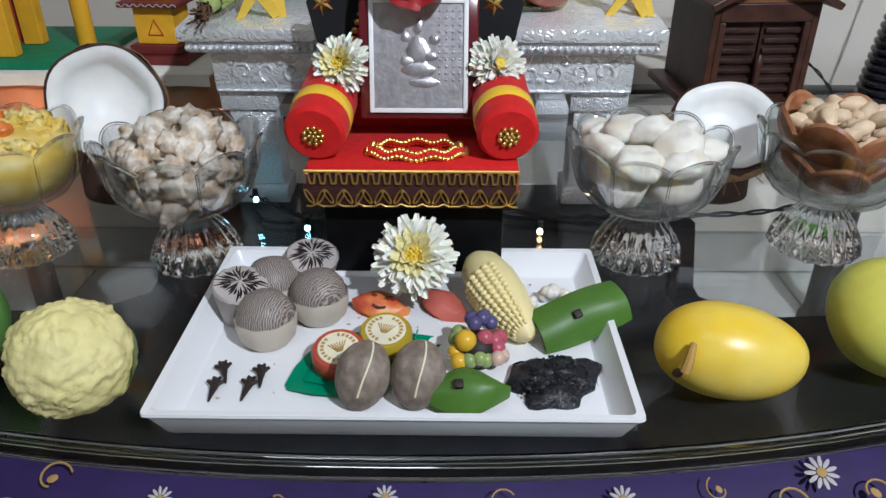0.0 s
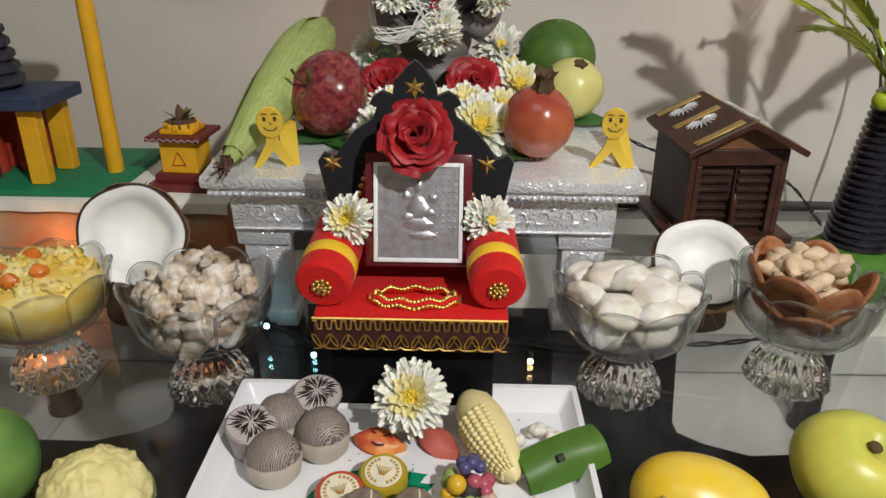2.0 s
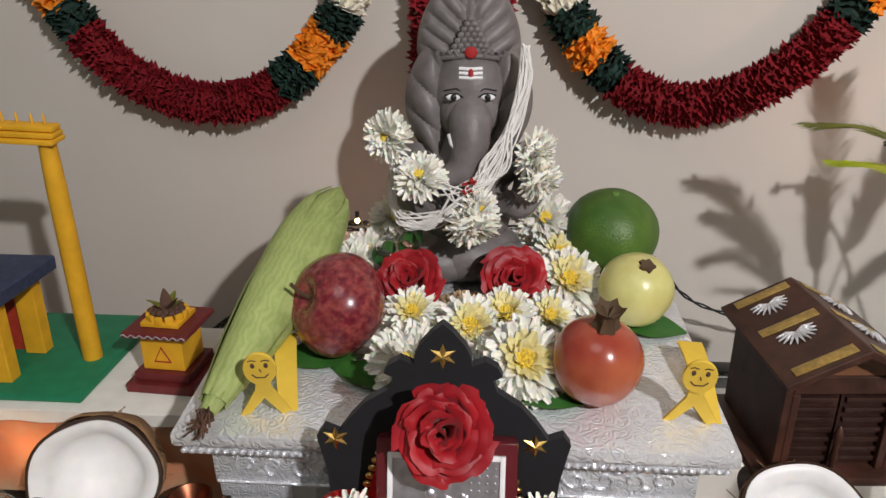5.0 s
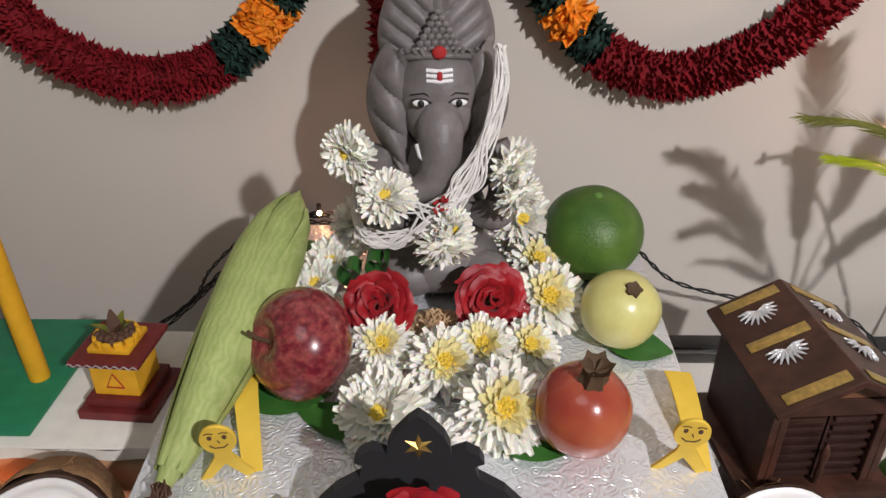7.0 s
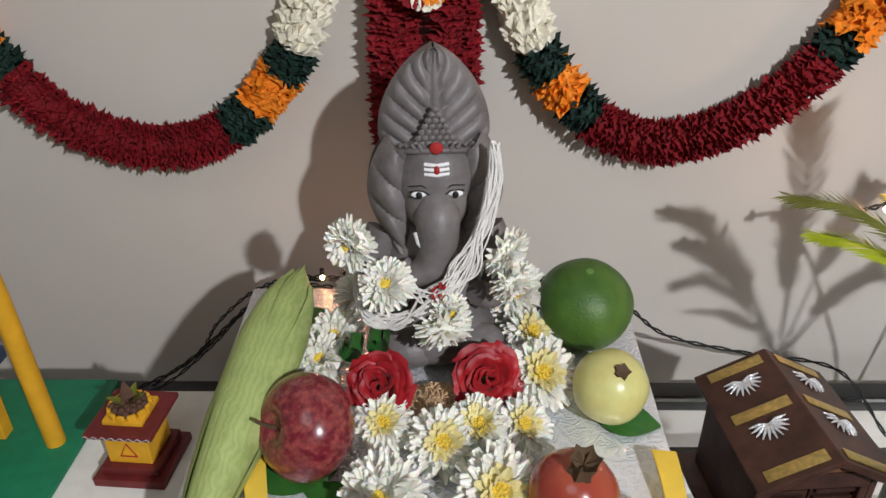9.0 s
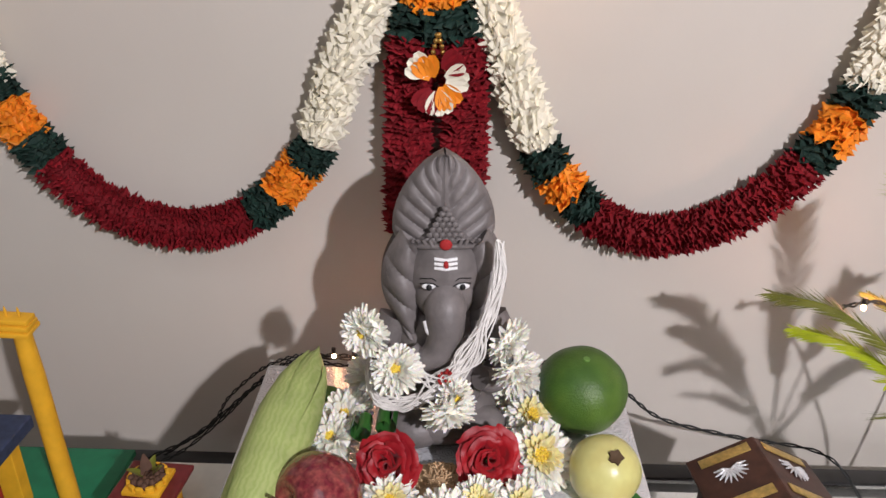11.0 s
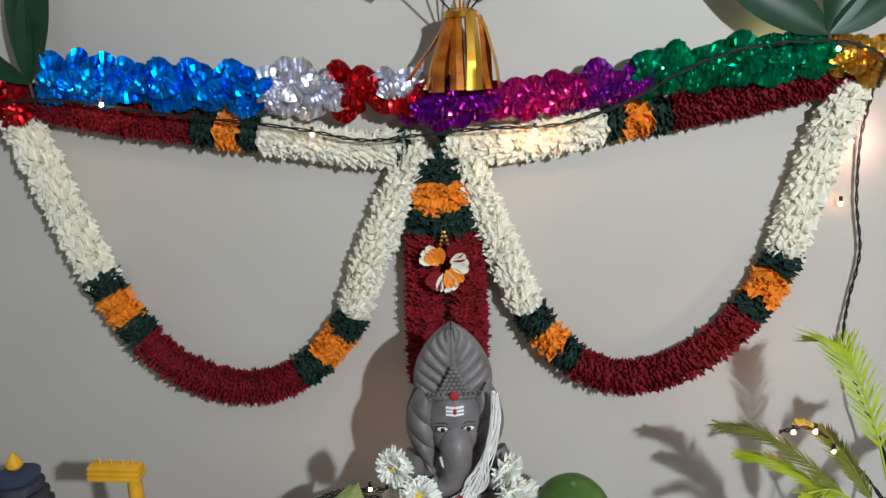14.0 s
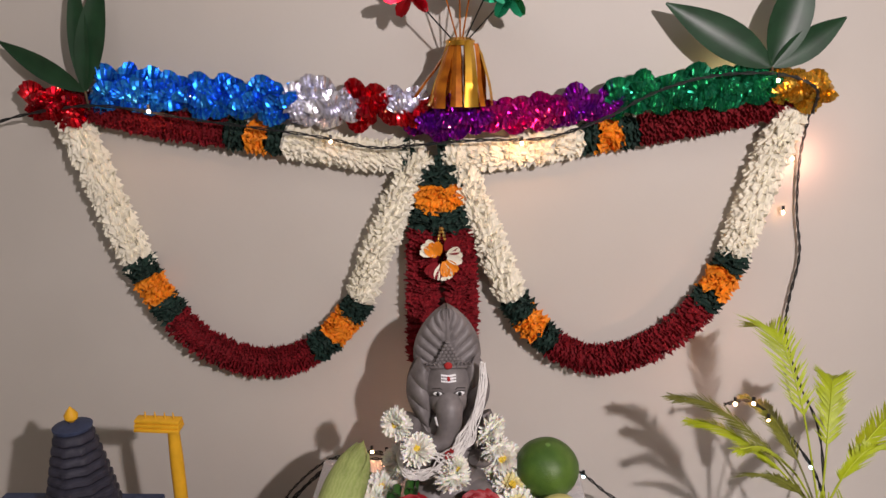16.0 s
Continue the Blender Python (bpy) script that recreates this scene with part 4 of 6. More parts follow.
    for x in (-1, 1):
        for k in range(4):
            s.tube([(x * (0.012 + 0.006 * k), -0.0315 + 0.0030 * k, 0.2525 + 0.001 * k), (x * (0.015 + 0.006 * k), -0.0290 + 0.0032 * k, 0.2590 - 0.0012 * k)], [0.0024, 0.0016], 8)
    s.tube([(0.030, -0.030, 0.165), (0.027, -0.040, 0.156)], [0.0045, 0.003], 8)
    # painted marks
    s.slot = 1
    s.tube([(-0.019, -0.046, 0.176), (-0.017, -0.052, 0.167), (-0.014, -0.056, 0.163)], [0.0030, 0.0026, 0.001], 10)
    for x in (-0.016, 0.016):
        s.ball((x, -0.0405, 0.213), (0.0066, 0.0024, 0.0034), 14, 8)
    for z in (0.2325, 0.2368, 0.2412):
        s.tube([(-0.0105, -0.0382 + (z - 0.2315) * 0.33, z), (0, -0.0410 + (z - 0.2315) * 0.33, z - 0.0005), (0.0105, -0.0382 + (z - 0.2315) * 0.33, z)], 0.0018, 8)
    s.slot = 2
    for x in (-1, 1):
        s.ball((x * 0.0157, -0.0430, 0.213), (0.0028, 0.0013, 0.0036), 10, 8)
        s.tube([(x * 0.007, -0.0415, 0.213), (x * 0.012, -0.0420, 0.2168), (x * 0.018, -0.0405, 0.2168), (x * 0.0235, -0.0372, 0.2145)], 0.0007, 6)
        s.tube([(x * 0.006, -0.0405, 0.217), (x * 0.013, -0.0402, 0.2218), (x * 0.024, -0.0350, 0.2190)], 0.0007, 6)
    s.slot = 3
    s.ball((0, -0.0345, 0.2565), (0.0060, 0.003, 0.0060), 14, 10)
    s.ball((0, -0.0405, 0.2365), (0.0024, 0.0018, 0.0050), 10, 8)
    single("statue", s, [CLAY, WHITEPAINT, BLACKPAINT, REDPAINT], "grey clay seated elephant-headed statue with leaf crown", "statue", m=Matrix.LocRotScale((-0.001, 0.962, deck(0.962) - 0.003), Euler((radians(-2), 0, radians(4))), (1, 1, 0.905)))


build_statue()


def build_threads():
    t = thing("cotton_thread_bundle", (0, 0, 0), "white cotton threads draped across the statue", "thread")
    for k in range(30):
        j = lambda a: rnd.uniform(-a, a)
        pts = [(0.050 + j(0.004), 0.930 + j(0.004), 0.788 + j(0.006)), (0.050 + j(0.006), 0.914 + j(0.004), 0.765), (0.042 + j(0.008), 0.905 + j(0.004), 0.725), (0.024 + j(0.012), 0.898 + j(0.005), 0.690 + j(0.006)), (0.0 + j(0.012), 0.893 + j(0.004), 0.662 + j(0.010)),
               (-0.030 + j(0.010), 0.893 + j(0.004), 0.638 + j(0.009)), (-0.056 + j(0.006), 0.897 + j(0.003), 0.634 + j(0.010)), (-0.070 + j(0.003), 0.905, 0.652 + j(0.010)), (-0.070 + j(0.003), 0.915, 0.69 + j(0.01))]
        if k % 3 == 0:
            pts = pts[:5] + [(-0.02 + j(0.02), 0.893, 0.672 + j(0.012)), (-0.055, 0.90, 0.685 + j(0.012))]
        part("thread", Shape().tube(smooth_line(pts, 7), 0.0009, 5), THREAD, t)
    knot = Shape()
    for k in range(14):
        knot.ball((rnd.uniform(-0.003, 0.008), 0.888 + rnd.uniform(-0.003, 0.003), 0.672 + rnd.uniform(-0.007, 0.007)), 0.0017, 6, 5)
    part("red_powder_mark", knot, REDPAINT, t)


build_threads()

mum_a = build_mum("chrysanthemum", "white chrysanthemum with a yellow heart", "white chrysanthemums", 0.030, 0.42, 1.0, 1)
mum_b = build_mum("chrysanthemum", "full cream-white chrysanthemum with ragged petals", "white chrysanthemums", 0.030, 0.22, 1.15, 2)
FLOWERS = [
    # x, y, z, normal, size, kind
    (-0.048, 0.858, 0.552, (0.0, -0.6, 0.8), 0.85, 0), (0.006, 0.833, 0.552, (0.1, -0.6, 0.8), 1.0, 0), (0.039, 0.850, 0.556, (-0.1, -0.5, 0.9), 0.9, 0), (0.078, 0.856, 0.552, (0.2, -0.5, 0.8), 0.85, 0),
    (0.102, 0.925, 0.556, (0.1, -0.6, 0.8), 1.15, 0), (0.098, 0.995, 0.556, (0.2, -0.5, 0.8), 0.95, 0), (-0.041, 0.772, 0.550, (-0.2, -0.7, 0.7), 1.15, 1), (0.052, 0.778, 0.552, (0.1, -0.7, 0.75), 1.2, 0),
    (-0.110, 0.985, 0.556, (-0.1, -0.5, 0.8), 0.95, 1), (-0.118, 0.945, 0.556, (-0.2, -0.5, 0.8), 0.9, 1), (0.085, 1.04, 0.580, (0.1, -0.7, 0.6), 1.05, 1), (-0.085, 1.04, 0.575, (0.0, -0.6, 0.7), 0.95, 1), (0.0, 0.745, 0.545, (0.0, -0.3, 0.9), 0.7, 1), (0.085, 1.035, 0.545, (0.2, -0.3, 0.9), 0.9, 1),
    (-0.070, 0.893, 0.716, (-0.45, -0.9, 0.1), 0.78, 1), (-0.042, 0.884, 0.680, (-0.1, -0.7, 0.7), 0.80, 1), (0.006, 0.880, 0.640, (0.25, -0.7, -0.65), 0.85, 1), (0.060, 0.912, 0.698, (0.7, -0.6, -0.3), 0.8, 1), (0.066, 0.90, 0.676, (0.5, -0.7, -0.6), 0.7, 1), (0.012, 0.885, 0.652, (0.4, -0.8, 0.2), 0.6, 1),
]
for x, y, z, nrm, size, kind in FLOWERS:
    if z < 0.6:
        k = (0.006 + 0.07 * (y - 0.71)) / (0.935 - z)
        x, y, z = x + (0.012 - x) * k, y + (0.346 - y) * k, z + (0.935 - z) * k
    copy_thing((mum_a, mum_b)[kind], facing((x, y, z), nrm, rnd.uniform(0, 6), size))
mum_a.matrix_basis = facing((-0.062, 0.622, 0.521), (-0.3, -0.85, 0.45), 0.3, 0.74)
mum_b.matrix_basis = facing((0.057, 0.630, 0.519), (0.35, -0.85, 0.4), 0.9, 0.74)
tagged(mum_b, "cream-white chrysanthemum tucked beside the throne arm")
copy_thing(mum_a, facing((-0.005, 0.541, 0.398), (-0.05, -0.75, 0.65), 1.2, 1.36))

rose = build_rose("rose", "open red rose with ruffled petals", 0.030)
rose.matrix_basis = facing((-0.004, 0.628, 0.592), (-0.05, -0.9, 0.4), 0.4, 0.92)
copy_thing(rose, facing((-0.049, 0.866, 0.585), (-0.15, -0.75, 0.65), 2.0, 1.0))
copy_thing(rose, facing((0.046, 0.878, 0.584), (0.1, -0.75, 0.65), 3.1, 1.05))


# ---- offerings on the stool ----
def build_fruit(name, at, radius, material, label, shape="round", seed=1, turn=None, group=""):
    t = thing(name, at, label, "fruit", group, turn=turn)
    prof = []
    for i in range(25):
        a = math.pi * i / 24
        r, z = math.sin(a), -math.cos(a)
        if shape == "apple":
            z = z * 0.92 - 0.32 * math.exp(-(r / 0.30) ** 2) * (1 if z > 0 else -0.6)
            r *= 1 + 0.06 * math.sin(a * 1.0) - 0.07 * (z < 0) * abs(z)
        if shape == "citrus":
            z *= 0.93
        prof.append((max(r, 0.0004) * radius, z * radius))
    part("skin", Shape().lathe(prof, 40, wave=0.012, lobes=5), material, t)
    return t


def build_fruits():
    t = build_fruit("apple", (-0.107, 0.812, deck(0.812) + 0.0455), 0.0430, APPLE, "dark red speckled apple lying on green leaf", "apple", turn=Euler((radians(18), radians(-62), 0.3)).to_matrix().to_4x4())
    part("stem", Shape().tube([(0, 0, 0.028), (0.003, 0, 0.040), (0.008, 0, 0.050)], 0.0017, 8), STEM, t)
    t = build_fruit("pomegranate", (0.107, 0.752, deck(0.752) + 0.0385), 0.0352, POME, "orange-red pomegranate with dried crown", "round", turn=Euler((radians(14), radians(4), 0)).to_matrix().to_4x4())
    crown = Shape().lathe([(0.010, 0.034), (0.008, 0.039), (0.0075, 0.046), (0.011, 0.052), (0.008, 0.047), (0.0, 0.042)], 18, wave=0.15, lobes=6, zwave=0.002)
    part("crown", crown, STEM, t, "dry brown crown")
    t = build_fruit("guava", (0.156, 0.868, deck(0.868) + 0.0375), 0.0340, GUAVA, "pale yellow-green guava with brown blossom end", "round", turn=Euler((radians(28), radians(8), 0)).to_matrix().to_4x4())
    part("blossom_end", Shape().lathe([(0.007, 0.0325), (0.0065, 0.036), (0.003, 0.0345), (0.0, 0.034)], 14, wave=0.2, lobes=5), STEM, t)
    t = build_fruit("sweet_lime", (0.148, 0.975, deck(0.975) + 0.0450), 0.0485, LIME, "large deep green citrus fruit", "citrus", turn=Euler((radians(12), 0, 0)).to_matrix().to_4x4())
    part("stem_scar", Shape().lathe([(0.004, 0.0445), (0.0035, 0.0462), (0.0, 0.0465)], 10), GREENFRUIT, t)


build_fruits()


def build_corn():
    a, b = Vector((-0.186, 0.702, STOOL + 0.014)), Vector((-0.135, 0.975, STOOL + 0.106))
    t = thing("corn_cob", a, "unpeeled corn cob in pale green husk", "vegetable", turn=(b - a).to_track_quat("Z", "Y").to_matrix().to_4x4())
    L = (b - a).length
    prof = [(0.006, 0), (0.010, 0.02), (0.017, 0.06), (0.025, 0.12), (0.0285, 0.17), (0.0285, 0.21), (0.023, 0.25), (0.012, 0.28), (0.004, L), (0.0, L + 0.002)]
    part("inner_husk", Shape().lathe(prof, 24), CORNHUSK, t)
    for k in range(7):
        th = k * 2 * math.pi / 7 + 0.2
        rows = []
        for i in range(15):
            u = i / 14
            z = 0.01 + (L + 0.004) * u * (0.88 + 0.05 * (k % 3))
            r = np.interp(z, [p[1] for p in prof], [p[0] for p in prof]) + 0.0018 + 0.0012 * math.sin(k * 3 + u * 6)
            w = 0.62 * math.sin(math.pi * (0.2 + 0.72 * u)) + 0.05
            rows.append([((r + 0.0015 * (1 - abs(v))) * math.cos(th + w * v), (r + 0.0015 * (1 - abs(v))) * math.sin(th + w * v), z) for v in (-1, -0.6, -0.2, 0.2, 0.6, 1)])
        part("husk_leaf", Shape().grid([x[::-1] for x in rows]), CORNHUSK, t)
    silk = Shape()
    for k in range(26):
        j = lambda q: rnd.uniform(-q, q)
        silk.tube([(j(0.005), j(0.005), 0.012), (j(0.008), j(0.008), -0.004), (j(0.009), j(0.009), -0.016 + j(0.006))], 0.0009, 5)
    part("silk_tuft", silk, CORNSILK, t, "dry dark brown silk")


build_corn()


def build_leaf_bed():
    for k, (x, y, rz, L, w) in enumerate(((-0.155, 0.79, 0.3, 0.08, 0.045), (0.145, 0.868, -0.2, 0.06, 0.045), (-0.04, 0.755, 2.7, 0.08, 0.035), (0.045, 0.745, 0.15, 0.07, 0.035), (0.0, 0.80, 1.2, 0.05, 0.03), (-0.11, 0.965, 2.2, 0.07, 0.04))):
        single("betel_leaf", leaf_shape(L, w, 0.1, 0.12), LEAF, "flat green betel leaf under the offerings", "leaf", "betel leaves", m=pose(x, y, deck(y) + 0.003 + k * 0.0012, math.degrees(0.085 * math.cos(rz)), -math.degrees(0.085 * math.sin(rz)), math.degrees(rz)))
    s = Shape()
    for sgn, at in ((1, (-0.055, 0.900, 0.612)), (-1, (-0.078, 0.905, 0.600))):
        rows = [[(at[0] + 0.011 * (0.5 + 0.05 * i) * math.cos(i * 0.55) * sgn, at[1] - 0.012 * v, at[2] + 0.011 * (0.5 + 0.05 * i) * math.sin(i * 0.55)) for v in (-1, 0, 1)] for i in range(14)]
        s.grid(rows)
    single("rolled_leaf", s, LEAF, "curled green leaf beside the rose", "leaf")
    r = random.Random(5)
    heap = Shape()
    for k in range(420):
        a, d = r.uniform(0, 6.28), 0.040 * math.sqrt(r.random())
        z = deck(0.875) + 0.022 * (1 - (d / 0.042) ** 2) + 0.001
        m = pose(0.0 + d * math.cos(a), 0.875 + d * 0.85 * math.sin(a), z, r.uniform(0, 360), r.uniform(0, 360), r.uniform(0, 360))
        heap.ball((0, 0, 0), (0.0030, 0.0010, 0.0010), 5, 4, m)
    heap.ball((0, 0.875, deck(0.875)), (0.040, 0.034, 0.021), 20, 8)
    single("rice_heap", heap, RICE, "small heap of tan rice grains before the statue", "rice", kind="stuff")


build_leaf_bed()


# ---- miniature throne ----
def build_throne():
    t = thing("miniature_throne", (-0.007, 0.62, 0.425), "miniature red velvet throne with black carved back", "throne")
    part("seat", Shape().box(-0.081, -0.050, 0.008, 0.081, 0.05, 0.035, 0.006), VELVETRED, t)
    part("skirt", Shape().box(-0.079, -0.052, 0.0, 0.079, 0.052, 0.029, 0.002), MAROON, t, "dark maroon skirt cloth")
    lace = Shape()
    pts = []
    for i in range(160):
        u = i / 159
        ph = (u * 20) % 1
        h = (0.0, 0.0, 1.0, 1.0)[int(ph * 4)]
        pts.append((-0.080 + 0.160 * u, -0.0535, 0.0295 - 0.008 * h))
    lace.tube(pts, 0.0009, 5)
    lace.tube([(-0.080, -0.0535, 0.0315), (0.080, -0.0535, 0.0315)], 0.0012, 6)
    part("lace_edge", lace, GOLD, t, "gold cord braid")
    zig = Shape()
    for k in range(11):
        x = -0.073 + 0.146 * k / 10
        for lean in (-0.45, 0.45):
            ring = []
            for i in range(13):
                a = 2 * math.pi * i / 12
                u, v = 0.0065 * math.cos(a), 0.0022 * math.sin(a)
                ring.append((x + lean * 0.010 + v * math.cos(lean) - u * math.sin(lean) * -1, -0.0538, 0.011 + u * math.cos(lean)))
            zig.tube(ring, 0.0007, 5, caps=False)
    zig.tube([(-0.080 + 0.160 * i / 40, -0.0538, 0.0030 + 0.002 * (i % 4 == 2)) for i in range(41)], 0.0007, 5)
    part("leaf_braid", zig, GOLD, t, "gold leaf-pattern braid")
    for sx in (-1, 1):
        d = Vector((-sx * 0.006, 0.088, 0.018))
        a = Vector((sx * 0.0715, -0.046, 0.057))
        q = d.to_track_quat("Z", "Y").to_matrix().to_4x4()
        arm = Shape().lathe([(0.0, 0), (0.020, 0), (0.0230, 0.003), (0.0230, 0.085), (0.020, 0.09), (0, 0.09)], 32, Matrix.Translation(a) @ q)
        ob = part("arm", arm, VELVETRED, t, "round red velvet bolster")
        band = Shape().lathe([(0.0232, 0.020), (0.0238, 0.021), (0.0238, 0.033), (0.0232, 0.034)], 32, Matrix.Translation(a) @ q)
        part("ribbon", band, YELLOWSATIN, ob, "yellow satin band")
        jewel = Shape()
        m = facing(a - d.normalized() * 0.001, -d)
        for k in range(9):
            b = k * 2 * math.pi / 9
            jewel.ball((0.0068 * math.cos(b), 0.0068 * math.sin(b), 0.0006), 0.0022, 8, 6, m)
        for k in range(6):
            b = k * math.pi / 3
            jewel.ball((0.0034 * math.cos(b), 0.0034 * math.sin(b), 0.0012), 0.0018, 8, 6, m)
        jewel.ball((0, 0, 0.0016), 0.0018, 8, 6, m)
        part("rosette", jewel, GOLD, ob, "gold bead rosette")
    half = [(0.060, 0.0), (0.072, 0.03), (0.078, 0.07), (0.080, 0.105), (0.086, 0.135), (0.081, 0.142), (0.071, 0.138), (0.063, 0.150), (0.052, 0.163), (0.036, 0.174), (0.033, 0.183), (0.039, 0.186), (0.036, 0.192), (0.028, 0.197), (0.019, 0.193), (0.0185, 0.199), (0.015, 0.207), (0.006, 0.218), (0.0, 0.223)]
    outline = half + [(-x, z) for x, z in half[-2::-1]]
    back = Shape().slab([(x, z) for x, z in outline], -0.004, 0.004, Matrix.Translation((0, 0.046, 0)) @ Matrix.Rotation(math.pi / 2, 4, "X"))
    board = part("back_board", back, VELVETBLACK, t, "black velvet carved back board", smooth=False)
    inner = [(0.055 * math.cos(a), 0.055 + 0.105 * math.sin(a)) for a in [math.pi * i / 24 for i in range(25)]] + [(-0.055, 0.03), (0.055, 0.03)]
    part("back_cushion", Shape().slab(inner, 0.0045, 0.010, Matrix.Translation((0, 0.046, 0)) @ Matrix.Rotation(math.pi / 2, 4, "X")), VELVETRED, t, smooth=False)
    chain = Shape()
    for i in range(44):
        a = math.pi * i / 43
        chain.ball((0.057 * math.cos(a), 0.0375, 0.055 + 0.107 * math.sin(a)), (0.0032, 0.002, 0.0026), 8, 6)
    part("bead_chain", chain, GOLD, t, "gold bead chain")
    for x, z in ((0, 0.200), (-0.073, 0.134), (0.062, 0.134)):
        rim = [(x + (0.0095 if k % 2 == 0 else 0.0042) * math.sin(k * math.pi / 6), 0.0417, z + (0.0095 if k % 2 == 0 else 0.0042) * math.cos(k * math.pi / 6)) for k in range(12)]
        st = Shape().add([(x, 0.0390, z + 0.0004)] + rim, [(0, 1 + (k + 1) % 12, 1 + k) for k in range(12)])
        part("star", st, GOLD, board, "gold star stud")
    return t


build_throne()
single("pedestal_block", Shape().box(-0.078, 0.585, TOP, 0.064, 0.675, 0.4245, 0.002), BLACKGLASS, "glossy black block carrying the miniature throne", "block")


def build_portrait():
    t = thing("framed_relief", (-0.003, 0.612, 0.4625), "silver relief plate in maroon acrylic frame", "picture", turn=Euler((radians(-15), 0, 0)).to_matrix().to_4x4())
    part("case", Shape().box(-0.046, 0.0, 0.018, 0.046, 0.016, 0.116, 0.002), mat("maroon_acrylic", (0.12, 0.015, 0.02), 0.12, var=0.1, coat=0.5), t)
    for x0, z0, x1, z1 in ((-0.038, 0.023, -0.0345, 0.108), (0.0345, 0.023, 0.038, 0.108), (-0.0345, 0.023, 0.0345, 0.0265), (-0.0345, 0.1045, 0.0345, 0.108)):
        part("border", Shape().box(x0, -0.0030, z0, x1, -0.0005, z1, 0.0005), WHITEPAINT, t, "white inner border")
    plate = Shape().box(-0.0343, -0.0012, 0.0267, 0.0343, -0.0002, 0.1043)
    for x, z, a, b in ((0.0, 0.088, 0.004, 0.006), (0, 0.070, 0.009, 0.011), (0.009, 0.066, 0.006, 0.004), (-0.009, 0.062, 0.006, 0.004), (0.0, 0.056, 0.014, 0.006), (0.012, 0.078, 0.004, 0.004), (-0.010, 0.080, 0.004, 0.004), (0.004, 0.046, 0.012, 0.004)):
        plate.ball((x, -0.0012, z), (a, 0.0015, b), 12, 8, None, 0.3, 3)
    for i in range(4):
        for j in range(11):
            plate.ball((0.016 + i * 0.0052, -0.0012, 0.048 + j * 0.0051), 0.0011, 6, 4)
    part("relief_plate", plate, mat("dull_silver_plate", (0.62, 0.60, 0.64), 0.36, 0.85, var=0.2, scale=120, bump=0.14, bump_scale=300), t)
    return t


build_portrait()
ring = Shape()
for row, (rx, ry, size) in enumerate(((0.038, 0.016, 0.0023), (0.0355, 0.0138, 0.0024), (0.0335, 0.0120, 0.0023))):
    ring.slot = row % 2
    for k in range(64):
        a = 2 * math.pi * (k + 0.5 * row) / 64
        ring.ball((-0.004 + rx * math.cos(a), 0.592 + ry * math.sin(a), 0.4625 + 0.002 * row + 0.0015 * math.sin(a * 9)), size, 7, 5)
single("gold_bangle", ring, [GOLD, VELVETRED], "gold and red beaded bangle lying on the red seat", "bangle")
crumbs = Shape()
for k in range(40):
    crumbs.ball((rnd.uniform(-0.055, 0.042), rnd.uniform(0.573, 0.605), 0.4592), (rnd.uniform(0.001, 0.0025), rnd.uniform(0.001, 0.002), 0.0008), 6, 4)
single("rice_grains", crumbs, PETALWHITE, "scattered pale rice grains and petals on the seat", "rice", kind="stuff")


# ---- yellow foam figures ----
def build_foam(at, turn, label, size=1.02):
    t = thing("foam_figure", at, label, "figurine", "yellow foam figures", turn=Matrix.Rotation(turn, 4, "Z") @ Matrix.Diagonal((size, size, size, 1)))
    legs = [(-0.004, 0.034), (-0.006, 0.020), (-0.020, -0.006), (-0.012, -0.004), (0.0, 0.012), (0.012, -0.006), (0.018, -0.002), (0.006, 0.022), (0.005, 0.034)]
    tilt = Matrix.Translation((0, 0, 0.006)) @ Matrix.Rotation(math.pi / 2 + 0.22, 4, "X")
    part("body", Shape().slab(legs[::-1], -0.0012, 0.0012, tilt), BANANA, t, smooth=False)
    strip = [[(0.016 + (0.007 + 0.003 * u) * v - 0.010 * u, 0.002 + 0.078 * u, 0.001 + 0.026 * math.sin(u * 1.6)) for v in (-1, 0, 1)] for u in [i / 8 for i in range(9)]]
    part("strip", Shape().grid(strip).grid([[(x, y, z - 0.0016) for x, y, z in q][::-1] for q in strip]), BANANA, t)
    face = Shape()
    m = tilt @ Matrix.Translation((0, 0.042, 0.0016))
    face.lathe([(0, -0.0014), (0.013, -0.0014), (0.0135, 0), (0.013, 0.0014), (0, 0.0014)], 24, m @ Matrix.Diagonal((0.9, 1.15, 1, 1)))
    head = part("head", face, BANANA, t)
    ink = Shape()
    for x in (-0.0048, 0.0048):
        ink.ball((x, 0.004, 0.0015), (0.0017, 0.0026, 0.0006), 8, 6, m)
        ink.tube([(x - 0.003, 0.0085, 0.0018), (x, 0.0095, 0.0018), (x + 0.003, 0.0085, 0.0018)], 0.0004, 5, m)
    ink.tube([(-0.006, -0.004, 0.0018), (-0.003, -0.0072, 0.0018), (0.003, -0.0072, 0.0018), (0.006, -0.004, 0.0018)], 0.0005, 5, m)
    ink.tube([(0, 0.001, 0.0018), (0.001, -0.002, 0.0018)], 0.0004, 5, m)
    part("drawn_marks", ink, CORNSILK, head)
    return t


build_foam((-0.147, 0.722, deck(0.722)), 0.15, "yellow foam cut-out with drawn smile, bent legs")
build_foam((0.177, 0.731, deck(0.731)), -0.12, "yellow foam cut-out with drawn smile, upright")


